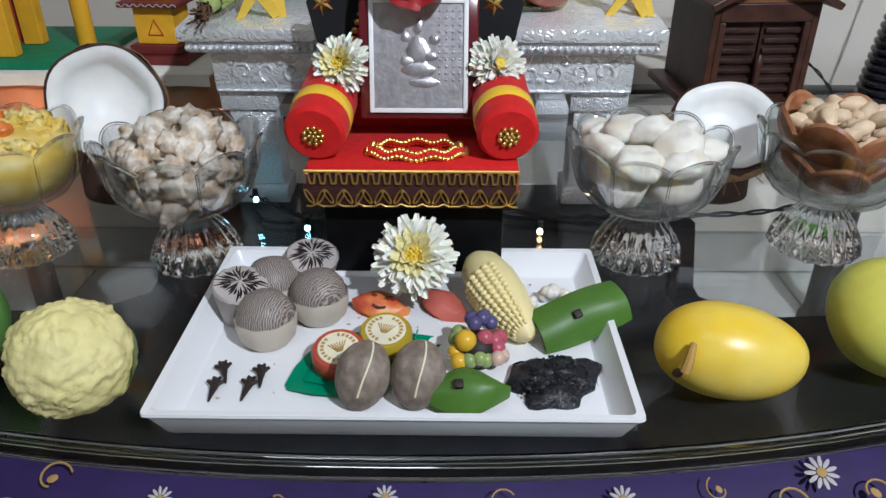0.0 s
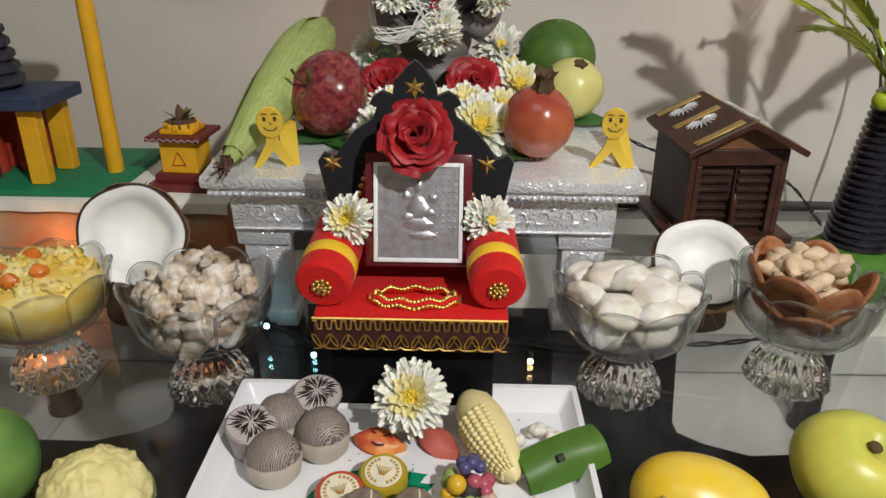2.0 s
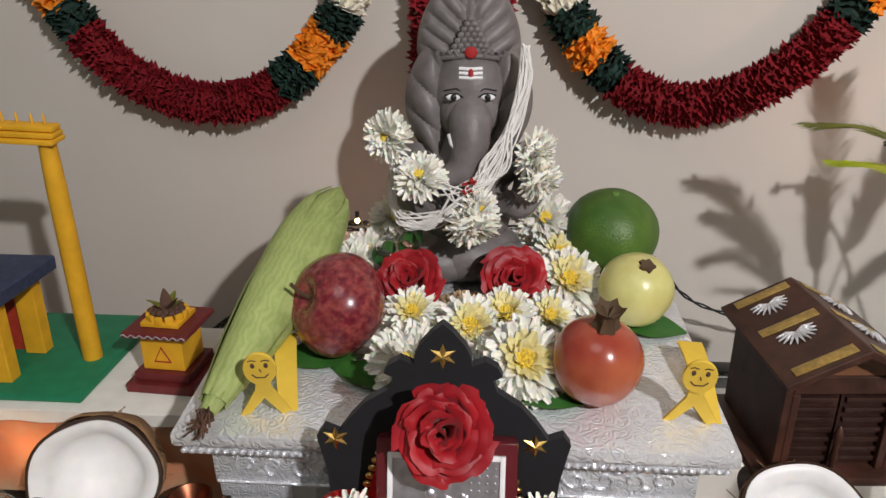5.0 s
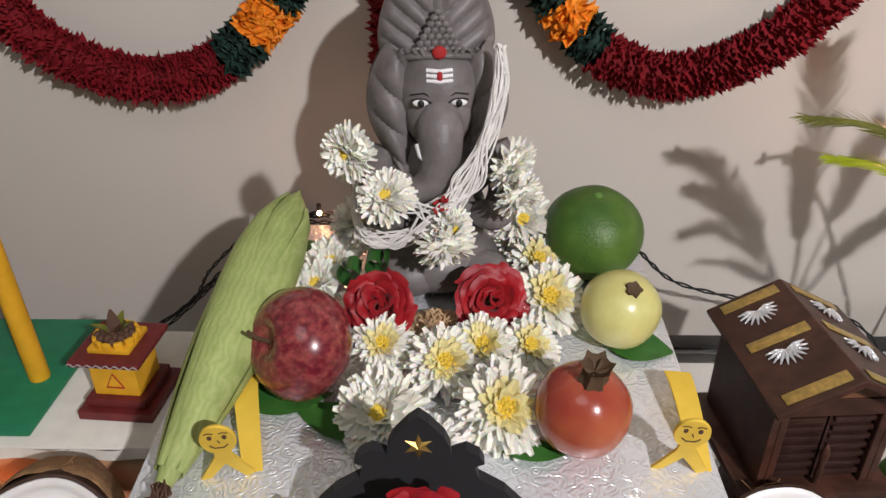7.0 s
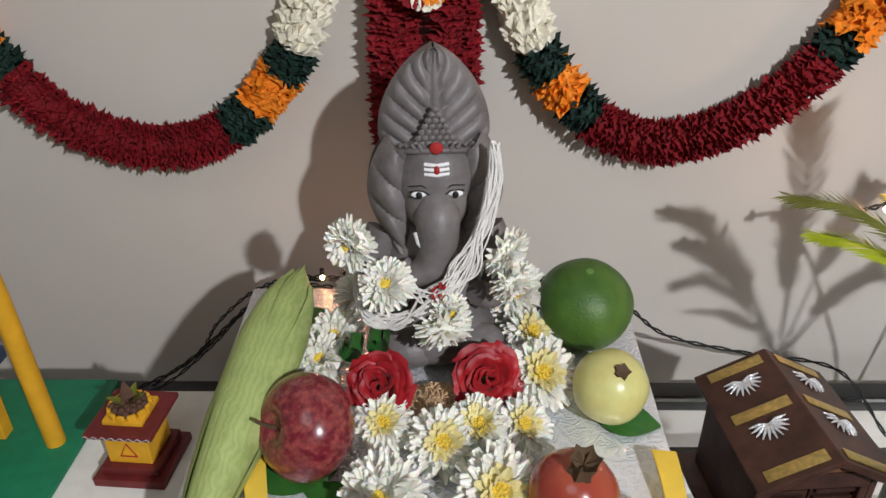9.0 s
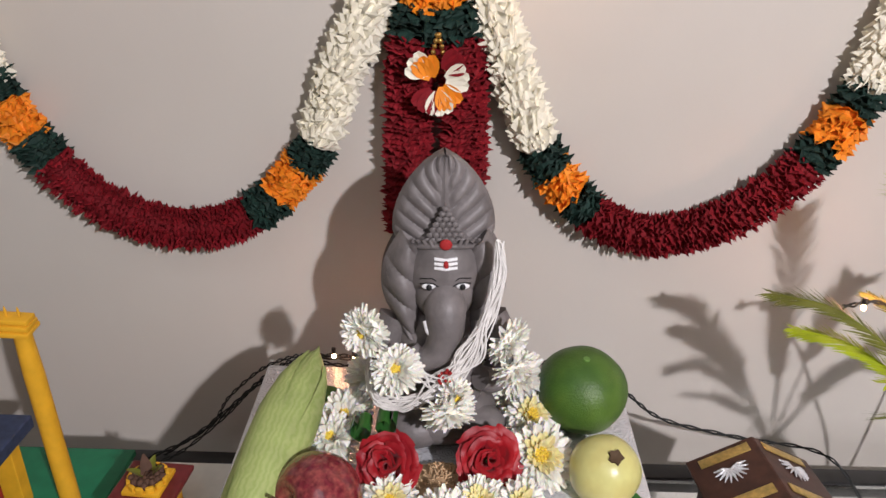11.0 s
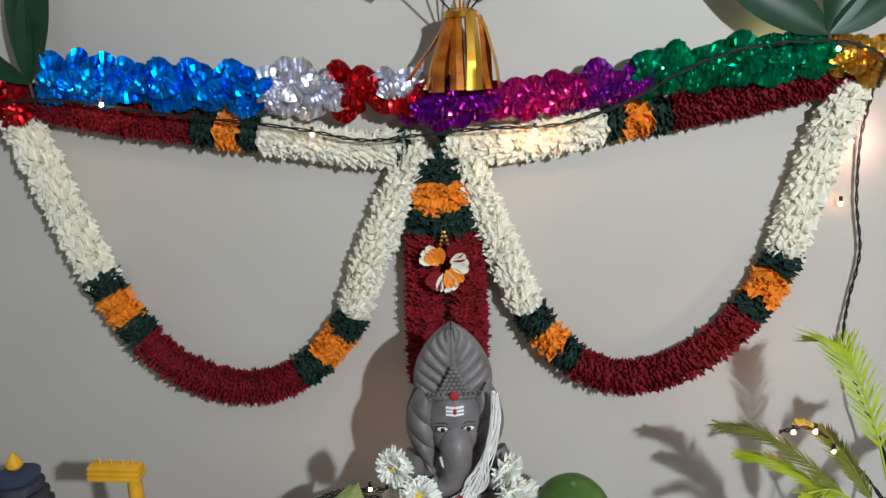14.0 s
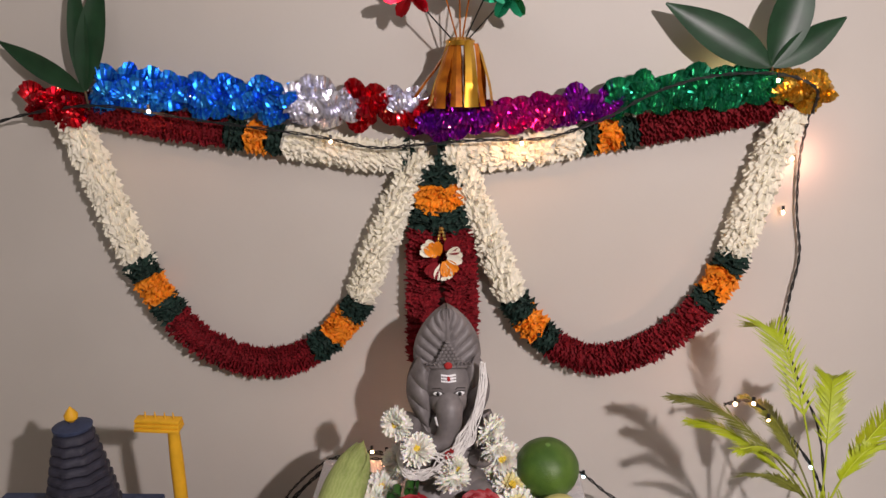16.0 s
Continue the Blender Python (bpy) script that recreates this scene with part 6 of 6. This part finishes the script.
# ---- coconut halves ----
def build_coconut(at, normal, radius, label, husk, deep=1.0):
    t = thing("coconut_half", at, label, "coconut", "coconut halves", turn=Vector(normal).normalized().to_track_quat("Z", "Y").to_matrix().to_4x4())
    R = radius
    shell = Shape()
    prof = [(0.0, -R * 1.02)] + [(R * math.sin(a), -R * 1.02 * math.cos(a)) for a in [0.2 + 1.37 * i / 12 for i in range(13)]] + [(R * 0.955, 0.001)]
    shell.lathe(prof, 44, wave=0.02, lobes=5)
    part("shell", shell, COCOSHELL, t, "thin dark shell")
    flesh = [(R * 0.952, 0.0), (R * 0.945, 0.0015), (R * 0.88, 0.0012), (R * 0.80, -0.001), (R * 0.74, -0.005)] + [(R * 0.72 * math.cos(a), -0.004 - R * (0.62 if deep > 1 else 0.42) * math.sin(a)) for a in [0.12 + 1.42 * i / 10 for i in range(11)]] + [(0.0, -0.004 - R * (0.62 if deep > 1 else 0.42))]
    part("flesh", Shape().lathe(flesh, 44, wave=0.02, lobes=5), COCOFLESH, t, "smooth white flesh")
    if husk:
        fib = Shape().lathe([(0.0, -R * 1.12 * deep), (R * 0.3, -R * 1.08 * deep), (R * 0.6, -R * 0.92 * deep), (R * 0.85, -R * 0.66 * deep), (R * 1.0, -R * 0.36), (R * 1.02, -R * 0.14), (R * 1.002, -R * 0.10)], 36, wave=0.02, lobes=7)
        for k in range(150):
            a, b = rnd.uniform(0, 6.28), rnd.uniform(1.75, 2.9)
            p = Vector((math.sin(b) * math.cos(a), math.sin(b) * math.sin(a), math.cos(b) * 0.9)) * R
            q = p + Vector((rnd.uniform(-1, 1), rnd.uniform(-1, 1), rnd.uniform(-1, 1))) * 0.009 + p * 0.10
            fib.tube([p + Vector((0, 0, -R * 0.06)), (p + q) / 2 + Vector((0, 0, -R * 0.06)), q + Vector((0, 0, -R * 0.06))], 0.0005, 4)
        tagged(part("husk", fib, HUSK, t, "hairy brown husk"), kind="stuff")


build_coconut((-0.304, 0.730, 0.456), (0.22, -0.90, 0.32), 0.054, "halved coconut with hairy husk and white flesh", True, 1.5)
build_coconut((0.288, 0.744, 0.433), (-0.12, -0.55, 0.82), 0.0535, "halved coconut lying tilted, white flesh up", True)
single("copper_pot", Shape().lathe([(0.0, 0.0), (0.020, 0.0), (0.027, 0.010), (0.029, 0.022), (0.022, 0.038), (0.016, 0.046), (0.021, 0.054), (0.019, 0.055), (0.013, 0.046), (0.0, 0.02)], 24, Matrix.Translation((-0.246, 0.775, TOP + 0.0005))), COPPER, "small dark copper pot beside the coconut", "pot")
for x, y, z, r, h in ((-0.316, 0.762, 0.35, 0.036, 0.060), (0.292, 0.766, 0.35, 0.030, 0.036)):
    single("support_ring", Shape().lathe([(r, 0.0), (r + 0.006, 0.004), (r + 0.004, h - 0.002), (r - 0.004, h), (r - 0.004, 0.0)], 24, Matrix.Translation((x, y, z + 0.0005))), COCOSHELL, "dark shell ring propping the coconut", "ring", "coconut rings")


# ---- front fruit and vegetables ----
def build_cauliflower():
    t = thing("cauliflower", (-0.213, 0.428, TOP), "pale yellow modelled cauliflower head", "vegetable")
    s = Shape()
    rows = []
    for i in range(67):
        a = math.pi * (1 - i / 66)
        row = []
        for k in range(104):
            b = 2 * math.pi * k / 104
            d = Vector((math.sin(a) * math.cos(b), math.sin(a) * math.sin(b), math.cos(a)))
            w = d + 0.12 * noise.noise_vector(d * 3)
            knob = 0.065 * (1 - min(1.0, noise.voronoi(w * 2.6 + Vector((3, 1, 7)))[0][0] / 0.62) ** 2)
            bead = 0.07 * (1 - min(1.0, noise.voronoi(w * 7.5)[0][0] / 0.60) ** 2) * max(0.0, min(1.0, 0.55 + 1.5 * noise.noise(d * 2.1 + Vector((9, 2, 4)))))
            k2 = 0.95 + knob + bead + 0.015 * noise.noise(d * 14)
            row.append((0.0375 * d.x * k2, 0.0365 * d.y * k2, 0.0385 + 0.0375 * d.z * (k2 if d.z > -0.6 else 0.98)))
        rows.append(row)
    s.grid(rows, True)
    s.soft = True
    part("curd", s, CAULI, t)
    for a in (0.45,):
        part("leaf", leaf_shape(0.05, 0.05, -1.2, 0.3), mat("pale_green_leaf", (0.30, 0.42, 0.16), 0.5), t, m=Matrix.Rotation(a, 4, "Z") @ Matrix.Translation((0.018, 0, 0.004)) @ Matrix.Rotation(-0.6, 4, "Y"))


build_cauliflower()


def build_mango():
    t = thing("mango", (0.205, 0.452, TOP + 0.0305), "ripe yellow mango with brown stalk mark", "fruit", turn=Matrix.Rotation(radians(-6), 4, "Z"))
    rows = []
    for i in range(25):
        a = math.pi * i / 24
        x = -math.cos(a) * 0.048
        r = 0.0315 * math.sin(a) ** 0.9 * (1 + 0.06 * math.cos(a))
        rows.append([(x, r * 1.02 * math.cos(b), r * math.sin(b) + 0.004 * math.sin(a * 1.0) * math.cos(a)) for b in [2 * math.pi * s / 32 for s in range(32)]])
    part("skin", Shape().grid(rows, True), MANGO, t)
    part("stalk", Shape().tube([(-0.030, -0.023, 0.020), (-0.033, -0.032, 0.014), (-0.035, -0.034, 0.006)], [0.002, 0.003, 0.0035], 8), mat("tan_stalk", (0.42, 0.25, 0.06), 0.7), t)
    part("stalk_scar", Shape().ball((-0.0375, -0.0275, 0.000), (0.0035, 0.002, 0.0035), 10, 8), STEM, t)


build_mango()
q = build_fruit("quince", (0.324, 0.480, TOP + 0.038), 0.042, QUINCE, "large yellow-green ribbed fruit", "apple", turn=Euler((radians(20), radians(10), 0)).to_matrix().to_4x4())
part("blossom_end", Shape().ball((0, 0, 0.030), (0.005, 0.005, 0.003), 10, 8), STEM, q)
g = build_fruit("green_mango", (-0.316, 0.462, TOP + 0.040), 0.041, GREENFRUIT, "green unripe mango beside the cauliflower", "round")
part("stem", Shape().tube([(0, 0, 0.039), (0.002, 0, 0.046)], 0.002, 8), STEM, g)


# ---- tray with sweets ----
TRAY = TOP + 0.007


def build_tray():
    t = thing("serving_tray", (-0.011, 0.494, TOP), "white rectangular melamine tray with flared rim", "tray")
    s = Shape()

    def ring(hx, hy, z, rad):
        out = []
        for cx, cy, a0 in ((hx - rad, hy - rad, 0), (-hx + rad, hy - rad, 90), (-hx + rad, -hy + rad, 180), (hx - rad, -hy + rad, 270)):
            for k in range(6):
                a = radians(a0 + 18 * k)
                out.append((cx + rad * math.cos(a), cy + rad * math.sin(a), z))
        return out
    rows = [ring(0.139, 0.091, 0.0004, 0.003), ring(0.141, 0.093, 0.003, 0.003), ring(0.1482, 0.1015, 0.0225, 0.004), ring(0.1496, 0.1032, 0.0235, 0.004), ring(0.1492, 0.1028, 0.0255, 0.004), ring(0.1446, 0.0982, 0.0250, 0.004), ring(0.1365, 0.0900, 0.0075, 0.004), ring(0.134, 0.0875, 0.006, 0.004)]
    s.grid(rows[:3], True)
    k = len(rows[0])
    s.add(rows[0], [tuple(range(k))[::-1]])
    part("outer_wall", s, PORCELAIN, t)
    part("rim", Shape().grid(rows[2:6], True), PORCELAIN, t)
    part("inner_wall", Shape().grid(rows[5:], True), PORCELAIN, t)
    part("base", Shape().add(rows[-1], [tuple(range(k))]), PORCELAIN, t)


build_tray()


def build_dome(at, turn, size=1.0):
    t = thing("striped_chocolate", at, "round pale chocolate with dark wavy stripes", "chocolate", "striped chocolates", turn=Matrix.Rotation(turn, 4, "Z") @ Matrix.Diagonal((size, size, size, 1)))
    part("base", Shape().lathe([(0, 0), (0.016, 0), (0.020, 0.005), (0.0216, 0.0135), (0.0221, 0.018), (0.0213, 0.0215)], 48, wave=0.02, lobes=9, start=3), CHOCBASE, t)
    part("dome", Shape().lathe([(0.0212, 0.0136), (0.0215, 0.018), (0.0195, 0.027), (0.0145, 0.034), (0.007, 0.038), (0, 0.039)], 32, wave=0.015, lobes=3, start=1), CHOCSTRIPE, t, "striped dome")


for at, turn in (((-0.108, 0.493, TRAY), -0.3), ((-0.075, 0.523, TRAY), -0.9), ((-0.113, 0.540, TRAY), 0.5)):
    build_dome(at, turn)


def build_cup(at, tilt):
    t = thing("chocolate_cup", at, "foil chocolate cup with dark streaked top", "chocolate", "chocolate cups", turn=tilt)
    part("cup", Shape().lathe([(0, 0), (0.0145, 0), (0.0205, 0.028), (0.021, 0.030)], 36, wave=0.015, lobes=18), CUPSIDE, t)
    top = Shape().lathe([(0.0205, 0.029), (0.019, 0.0315), (0.010, 0.033), (0, 0.0335)][::-1], 36)
    part("top", top, mat("silver_cream", (0.66, 0.60, 0.58), 0.35, 0.3), t)
    s = Shape()
    for k in range(34):
        a = k * 2.4
        r0, r1 = rnd.uniform(0.001, 0.010), rnd.uniform(0.014, 0.020)
        s.tube([(r0 * math.cos(a), r0 * math.sin(a), 0.0335 - r0 * 0.03), ((r0 + r1) / 2 * math.cos(a + 0.06), (r0 + r1) / 2 * math.sin(a + 0.06), 0.0331), (r1 * math.cos(a), r1 * math.sin(a), 0.0312)], [0.0003, 0.0009, 0.0004], 5)
    tagged(part("streak_pattern", s, CLOVE, t), kind="stuff")


build_cup((-0.134, 0.521, TRAY + 0.002), Euler((radians(10), radians(8), 0)).to_matrix().to_4x4())
build_cup((-0.089, 0.566, TRAY + 0.002), Euler((radians(12), radians(-6), 1)).to_matrix().to_4x4())


def build_clove(at, turn):
    s = Shape().tube([(0, -0.004, 0.002), (0, 0.008, 0.003), (0, 0.016, 0.0035)], [0.0009, 0.0026, 0.0040], 10, None)
    for a in (-1.15, -0.35, 0.35, 1.15):
        s.tube([(0.002 * math.sin(a), 0.015, 0.004), (0.0075 * math.sin(a), 0.015 + 0.0085 * math.cos(a), 0.0048)], [0.0023, 0.0015], 8)
    s.ball((0, 0.019, 0.0045), 0.0030, 10, 8)
    single("clove", s, CLOVE, "dark dried clove lying on the tray", "clove", "cloves", m=Matrix.Translation(at) @ Matrix.Rotation(turn, 4, "Z") @ Matrix.Scale(0.78, 4))


for x, y, a in ((-0.126, 0.445, 0.35), (-0.102, 0.441, 0.15), (-0.131, 0.427, 0.0), (-0.110, 0.428, -0.1)):
    build_clove((x, y, TRAY - 0.0005), a)


def build_candy(at, body, tint, tilt):
    t = thing("round_candy", at, "round " + tint + " candy with printed cream label", "candy", "labelled candies", turn=tilt)
    part("body", Shape().lathe([(0, 0), (0.017, 0), (0.0185, 0.002), (0.0185, 0.013), (0.017, 0.0155), (0, 0.0155)], 36), body, t)
    lab = part("label", Shape().lathe([(0.0, 0.0164), (0.0138, 0.0164), (0.0142, 0.0158), (0.0, 0.0157)][::-1], 32), LABEL, t)
    ink = Shape()
    for k in range(22):
        a = k * 2 * math.pi / 22
        if k % 11 not in (0, 1):
            ink.box(-0.0009, 0.0098, 0.0165, 0.0009, 0.0122, 0.0168, 0, Matrix.Rotation(a, 4, "Z"))
    for i in range(7):
        a = -1.0 + i / 3
        ink.tube([(0.0015 * a, -0.004, 0.0167), (0.006 * a, 0.004, 0.0167)], 0.0004, 5)
    part("print", ink, LABELINK, lab, "ochre printed bars and fan mark")


build_candy((-0.052, 0.463, TRAY + 0.002), CANDYRED, "terracotta", Euler((radians(12), radians(-4), 0.4)).to_matrix().to_4x4())
build_candy((-0.022, 0.481, TRAY + 0.004), CANDYOLIVE, "olive", Euler((radians(10), radians(3), -0.2)).to_matrix().to_4x4())
lf = leaf_shape(0.118, 0.066, 0.05, 0.08)
for k in range(7):
    for sg in (-1, 1):
        x = 0.012 + k * 0.0135
        lf.tube([(x, 0, 0.001), (x + 0.010, sg * 0.024 * math.sin(math.pi * (k + 1.5) / 9), 0.003)], 0.0006, 5)
single("green_leaf_plate", lf, GREENPLASTIC, "glossy green ribbed leaf under the candies", "leaf", m=pose(-0.084, 0.438, TRAY + 0.001, 0, 0, 30))


def build_seed(at, turn):
    t = thing("striped_seed", at, "grey-brown oval seed with pale stripe", "seed", "striped seeds", turn=turn)
    part("body", Shape().ball((0, 0, 0), (0.0175, 0.0155, 0.0222), 26, 18, None, 0.03, 2), NUT, t)
    part("stripe", Shape().tube([(0.0008 + 0.0016 * math.sin(2.2 * a), -0.0157 * math.sin(a), 0.0224 * math.cos(a)) for a in [0.25 + 1.9 * i / 12 for i in range(13)]], 0.0007, 6), LABEL, t)


build_seed((-0.032, 0.430, TRAY + 0.0185), Euler((radians(-30), radians(14), 0)).to_matrix().to_4x4())
build_seed((0.003, 0.431, TRAY + 0.0185), Euler((radians(-30), radians(8), 0)).to_matrix().to_4x4())


def build_leaf_sweet(at, turn, material, label, face):
    t = thing("leaf_sweet", at, label, "sweet", "leaf-shaped sweets", turn=turn)
    s = Shape()
    rows = []
    for i in range(13):
        u = i / 12
        w = 0.013 * math.sin(math.pi * (0.04 + 0.92 * u)) ** 0.8
        rows.append([(-0.022 + 0.044 * u, w * v, 0.007 * (1 - v * v) + 0.004 * math.sin(u * 5)) for v in (-1, -0.5, 0, 0.5, 1)])
    s.grid(rows)
    s.grid([[(x, y, z - 0.004) for x, y, z in r][::-1] for r in rows])
    part("body", s, material, t)
    if face:
        ink = Shape()
        ink.tube([(-0.006, 0.003, 0.0125), (-0.002, 0.001, 0.013)], 0.0007, 5)
        ink.tube([(0.004, 0.001, 0.011), (0.009, 0.003, 0.010)], 0.0007, 5)
        ink.tube([(-0.004, -0.006, 0.0105), (0.001, -0.0075, 0.0095), (0.006, -0.006, 0.009)], 0.0009, 5)
        part("drawn_marks", ink, CORNSILK, t)


build_leaf_sweet((-0.030, 0.531, TRAY + 0.003), Euler((radians(20), 0, radians(-10))).to_matrix().to_4x4(), PEEL, "orange-red leaf-shaped sweet with drawn marks", True)
build_leaf_sweet((0.018, 0.532, TRAY + 0.003), Euler((radians(12), 0, radians(-40))).to_matrix().to_4x4(), PINKLEAF, "dusky red leaf-shaped sweet", False)


def build_small_corn():
    a, b = Vector((0.043, 0.568, TRAY + 0.022)), Vector((0.079, 0.482, TRAY + 0.010))
    t = thing("corn_sweet", a, "yellow corn-shaped sweet with raised kernels", "sweet", turn=(b - a).to_track_quat("Z", "Y").to_matrix().to_4x4())
    L = (b - a).length
    prof = [(0.0, -0.004), (0.010, -0.001), (0.017, 0.010), (0.020, 0.030), (0.019, 0.050), (0.0145, 0.072), (0.007, L - 0.004), (0.0, L)]
    part("body", Shape().lathe(prof, 28), CORNYELLOW, t)
    s = Shape()
    for i in range(13):
        z = 0.030 + i * 0.0046
        r = float(np.interp(z, [p[1] for p in prof], [p[0] for p in prof]))
        for k in range(9):
            an = -0.5 + k * 0.30
            s.ball((r * math.cos(an), r * math.sin(an), z), (0.0024, 0.0024 * r / 0.02 + 0.0004, 0.0024), 8, 6)
    m = Matrix.Rotation(2.2, 4, "Z")
    tagged(part("kernel_relief", s, CORNYELLOW, t, "rows of pale kernels", m=m), kind="stuff")


build_small_corn()


def build_berries():
    t = thing("fruit_cluster_sweet", (0.041, 0.470, TRAY), "cluster of tiny coloured fruit-shaped sweets", "sweet")
    r = random.Random(4)
    spots = [("purple", -0.004, 0.012, 0.030), ("purple", 0.004, 0.008, 0.033), ("purple", 0.006, 0.016, 0.029), ("purple", -0.002, 0.004, 0.031), ("purple", 0.011, 0.010, 0.028), ("mustard", -0.009, -0.006, 0.022), ("pink", 0.014, 0.0, 0.018), ("pink", 0.018, 0.006, 0.017), ("pink", 0.016, -0.004, 0.014), ("green", 0.002, -0.014, 0.012), ("green", -0.006, -0.014, 0.010), ("green", 0.007, -0.013, 0.010), ("cream", 0.016, -0.014, 0.012), ("cream", 0.020, -0.008, 0.010), ("mustard", -0.017, -0.006, 0.012), ("mustard", -0.014, -0.014, 0.009), ("green", -0.016, 0.004, 0.016), ("green", -0.014, 0.010, 0.018), ("pink", 0.006, -0.002, 0.022)]
    part("core", Shape().ball((0, 0, 0.010), (0.015, 0.014, 0.013), 16, 10), CLOVE, t)
    spots = [(key, x * 0.86, y * 0.86, z * 0.92) for key, x, y, z in spots]
    for key, x, y, z in spots:
        part("berry", Shape().ball((x, y, z), (0.0078 if key == "mustard" and z > 0.018 else 0.0056) * r.uniform(0.9, 1.1), 14, 10), GRAPES[key], t)


build_berries()


def build_parcel(at, turn, length, width, label, bend):
    t = thing("leaf_parcel", at, label, "leaf parcel", "leaf parcels", turn=turn)
    rows = []
    for i in range(11):
        u = -1 + i / 5
        w = width * (1 - 0.10 * abs(u) ** 3) * 0.5 if not bend else width * 0.5 * (1 - abs(u) ** 1.6 * 0.85)
        rows.append([(u * length / 2, w * v, 0.010 * (1 - v * v) - (0.006 * u * u if bend else 0) + 0.002 * math.sin(u * 3 + v)) for v in (-1, -0.6, -0.2, 0.2, 0.6, 1)])
    s = Shape().grid(rows)
    s.grid([[(x, y, z - 0.003) for x, y, z in r][::-1] for r in rows])
    part("leaf", s, PARCEL, t)
    part("clove_pin", Shape().box(-0.003, -0.003, 0.009, 0.003, 0.003, 0.0125, 0.001, Matrix.Translation((-0.004, 0, 0))), CLOVE, t, "dark clove pin")


build_parcel((0.115, 0.500, TRAY + 0.017), Euler((radians(38), radians(-12), radians(20))).to_matrix().to_4x4(), 0.068, 0.036, "folded green leaf parcel leaning on the rim", False)
build_parcel((0.032, 0.423, TRAY + 0.012), Euler((radians(25), 0, radians(4))).to_matrix().to_4x4(), 0.058, 0.032, "pointed green leaf parcel by the seeds", True)


def build_black_sweet():
    s = Shape()
    r = random.Random(8)
    rows = []
    for i in range(9):
        row = []
        for k in range(36):
            a = 2 * math.pi * k / 36
            d = i / 8 * (0.030 + 0.004 * math.sin(3 * a + 1) + 0.003 * math.sin(7 * a))
            row.append((d * 1.05 * math.cos(a), d * 0.8 * math.sin(a), 0.010 * (1 - (i / 8) ** 4) + 0.0025 * math.sin(5 * a + i) * (i / 8) + r.uniform(-0.0006, 0.0006)))
        rows.append(row)
    s.grid(rows, True)
    s.grid([[(x, y, 0.0005) for x, y, z in rows[-1]], rows[-1]][::-1], True)
    for k in range(170):
        a, d = r.uniform(0, 6.28), math.sqrt(r.random()) * 0.027
        s.ball((d * 1.05 * math.cos(a), d * 0.8 * math.sin(a), 0.0102 * (1 - (d / 0.03) ** 4)), (r.uniform(0.0007, 0.0017), r.uniform(0.0006, 0.0012), 0.0011), 6, 4)
    single("black_sweet", s, BLACKCRUMB, "crumpled glossy black sesame sweet disc", "sweet", m=pose(0.092, 0.446, TRAY, 6, 0, 20))
    for x, y in ((0.085, 0.536), (0.100, 0.543), (0.112, 0.540)):
        b = Shape()
        for k in range(5):
            b.ball((rnd.uniform(-0.005, 0.005), rnd.uniform(-0.004, 0.004), rnd.uniform(0.004, 0.010)), rnd.uniform(0.004, 0.006), 10, 8)
        single("pale_sweet_lump", b, WHITESWEET, "small knobbly pale sweet behind the corn", "sweet", "pale sweet lumps", m=Matrix.Translation((x, y, TRAY)))


build_black_sweet()
bits = Shape()
for k in range(60):
    bits.ball((rnd.uniform(-0.14, 0.11), rnd.uniform(0.42, 0.57), TRAY), (rnd.uniform(0.0006, 0.0018), rnd.uniform(0.0006, 0.0016), 0.0006), 5, 4)
single("tray_crumbs", bits, BEIGE, "scattered pale crumbs on the tray", "crumbs", kind="stuff")

# ---- floor tiles ----
TS = 0.302
tile_mesh = Shape().box(-TS / 2 + 0.002, -TS / 2 + 0.002, -0.0045, TS / 2 - 0.002, TS / 2 - 0.002, 0.0, 0.001).mesh("tile", TILE, False)
for i in range(14):
    for j in range(10):
        tl = new("tile", tile_mesh)
        tl.parent = floor
        tl.location = (-1.97 + i * TS, 1.2 - TS / 2 - 0.013 - j * TS, 0.0)
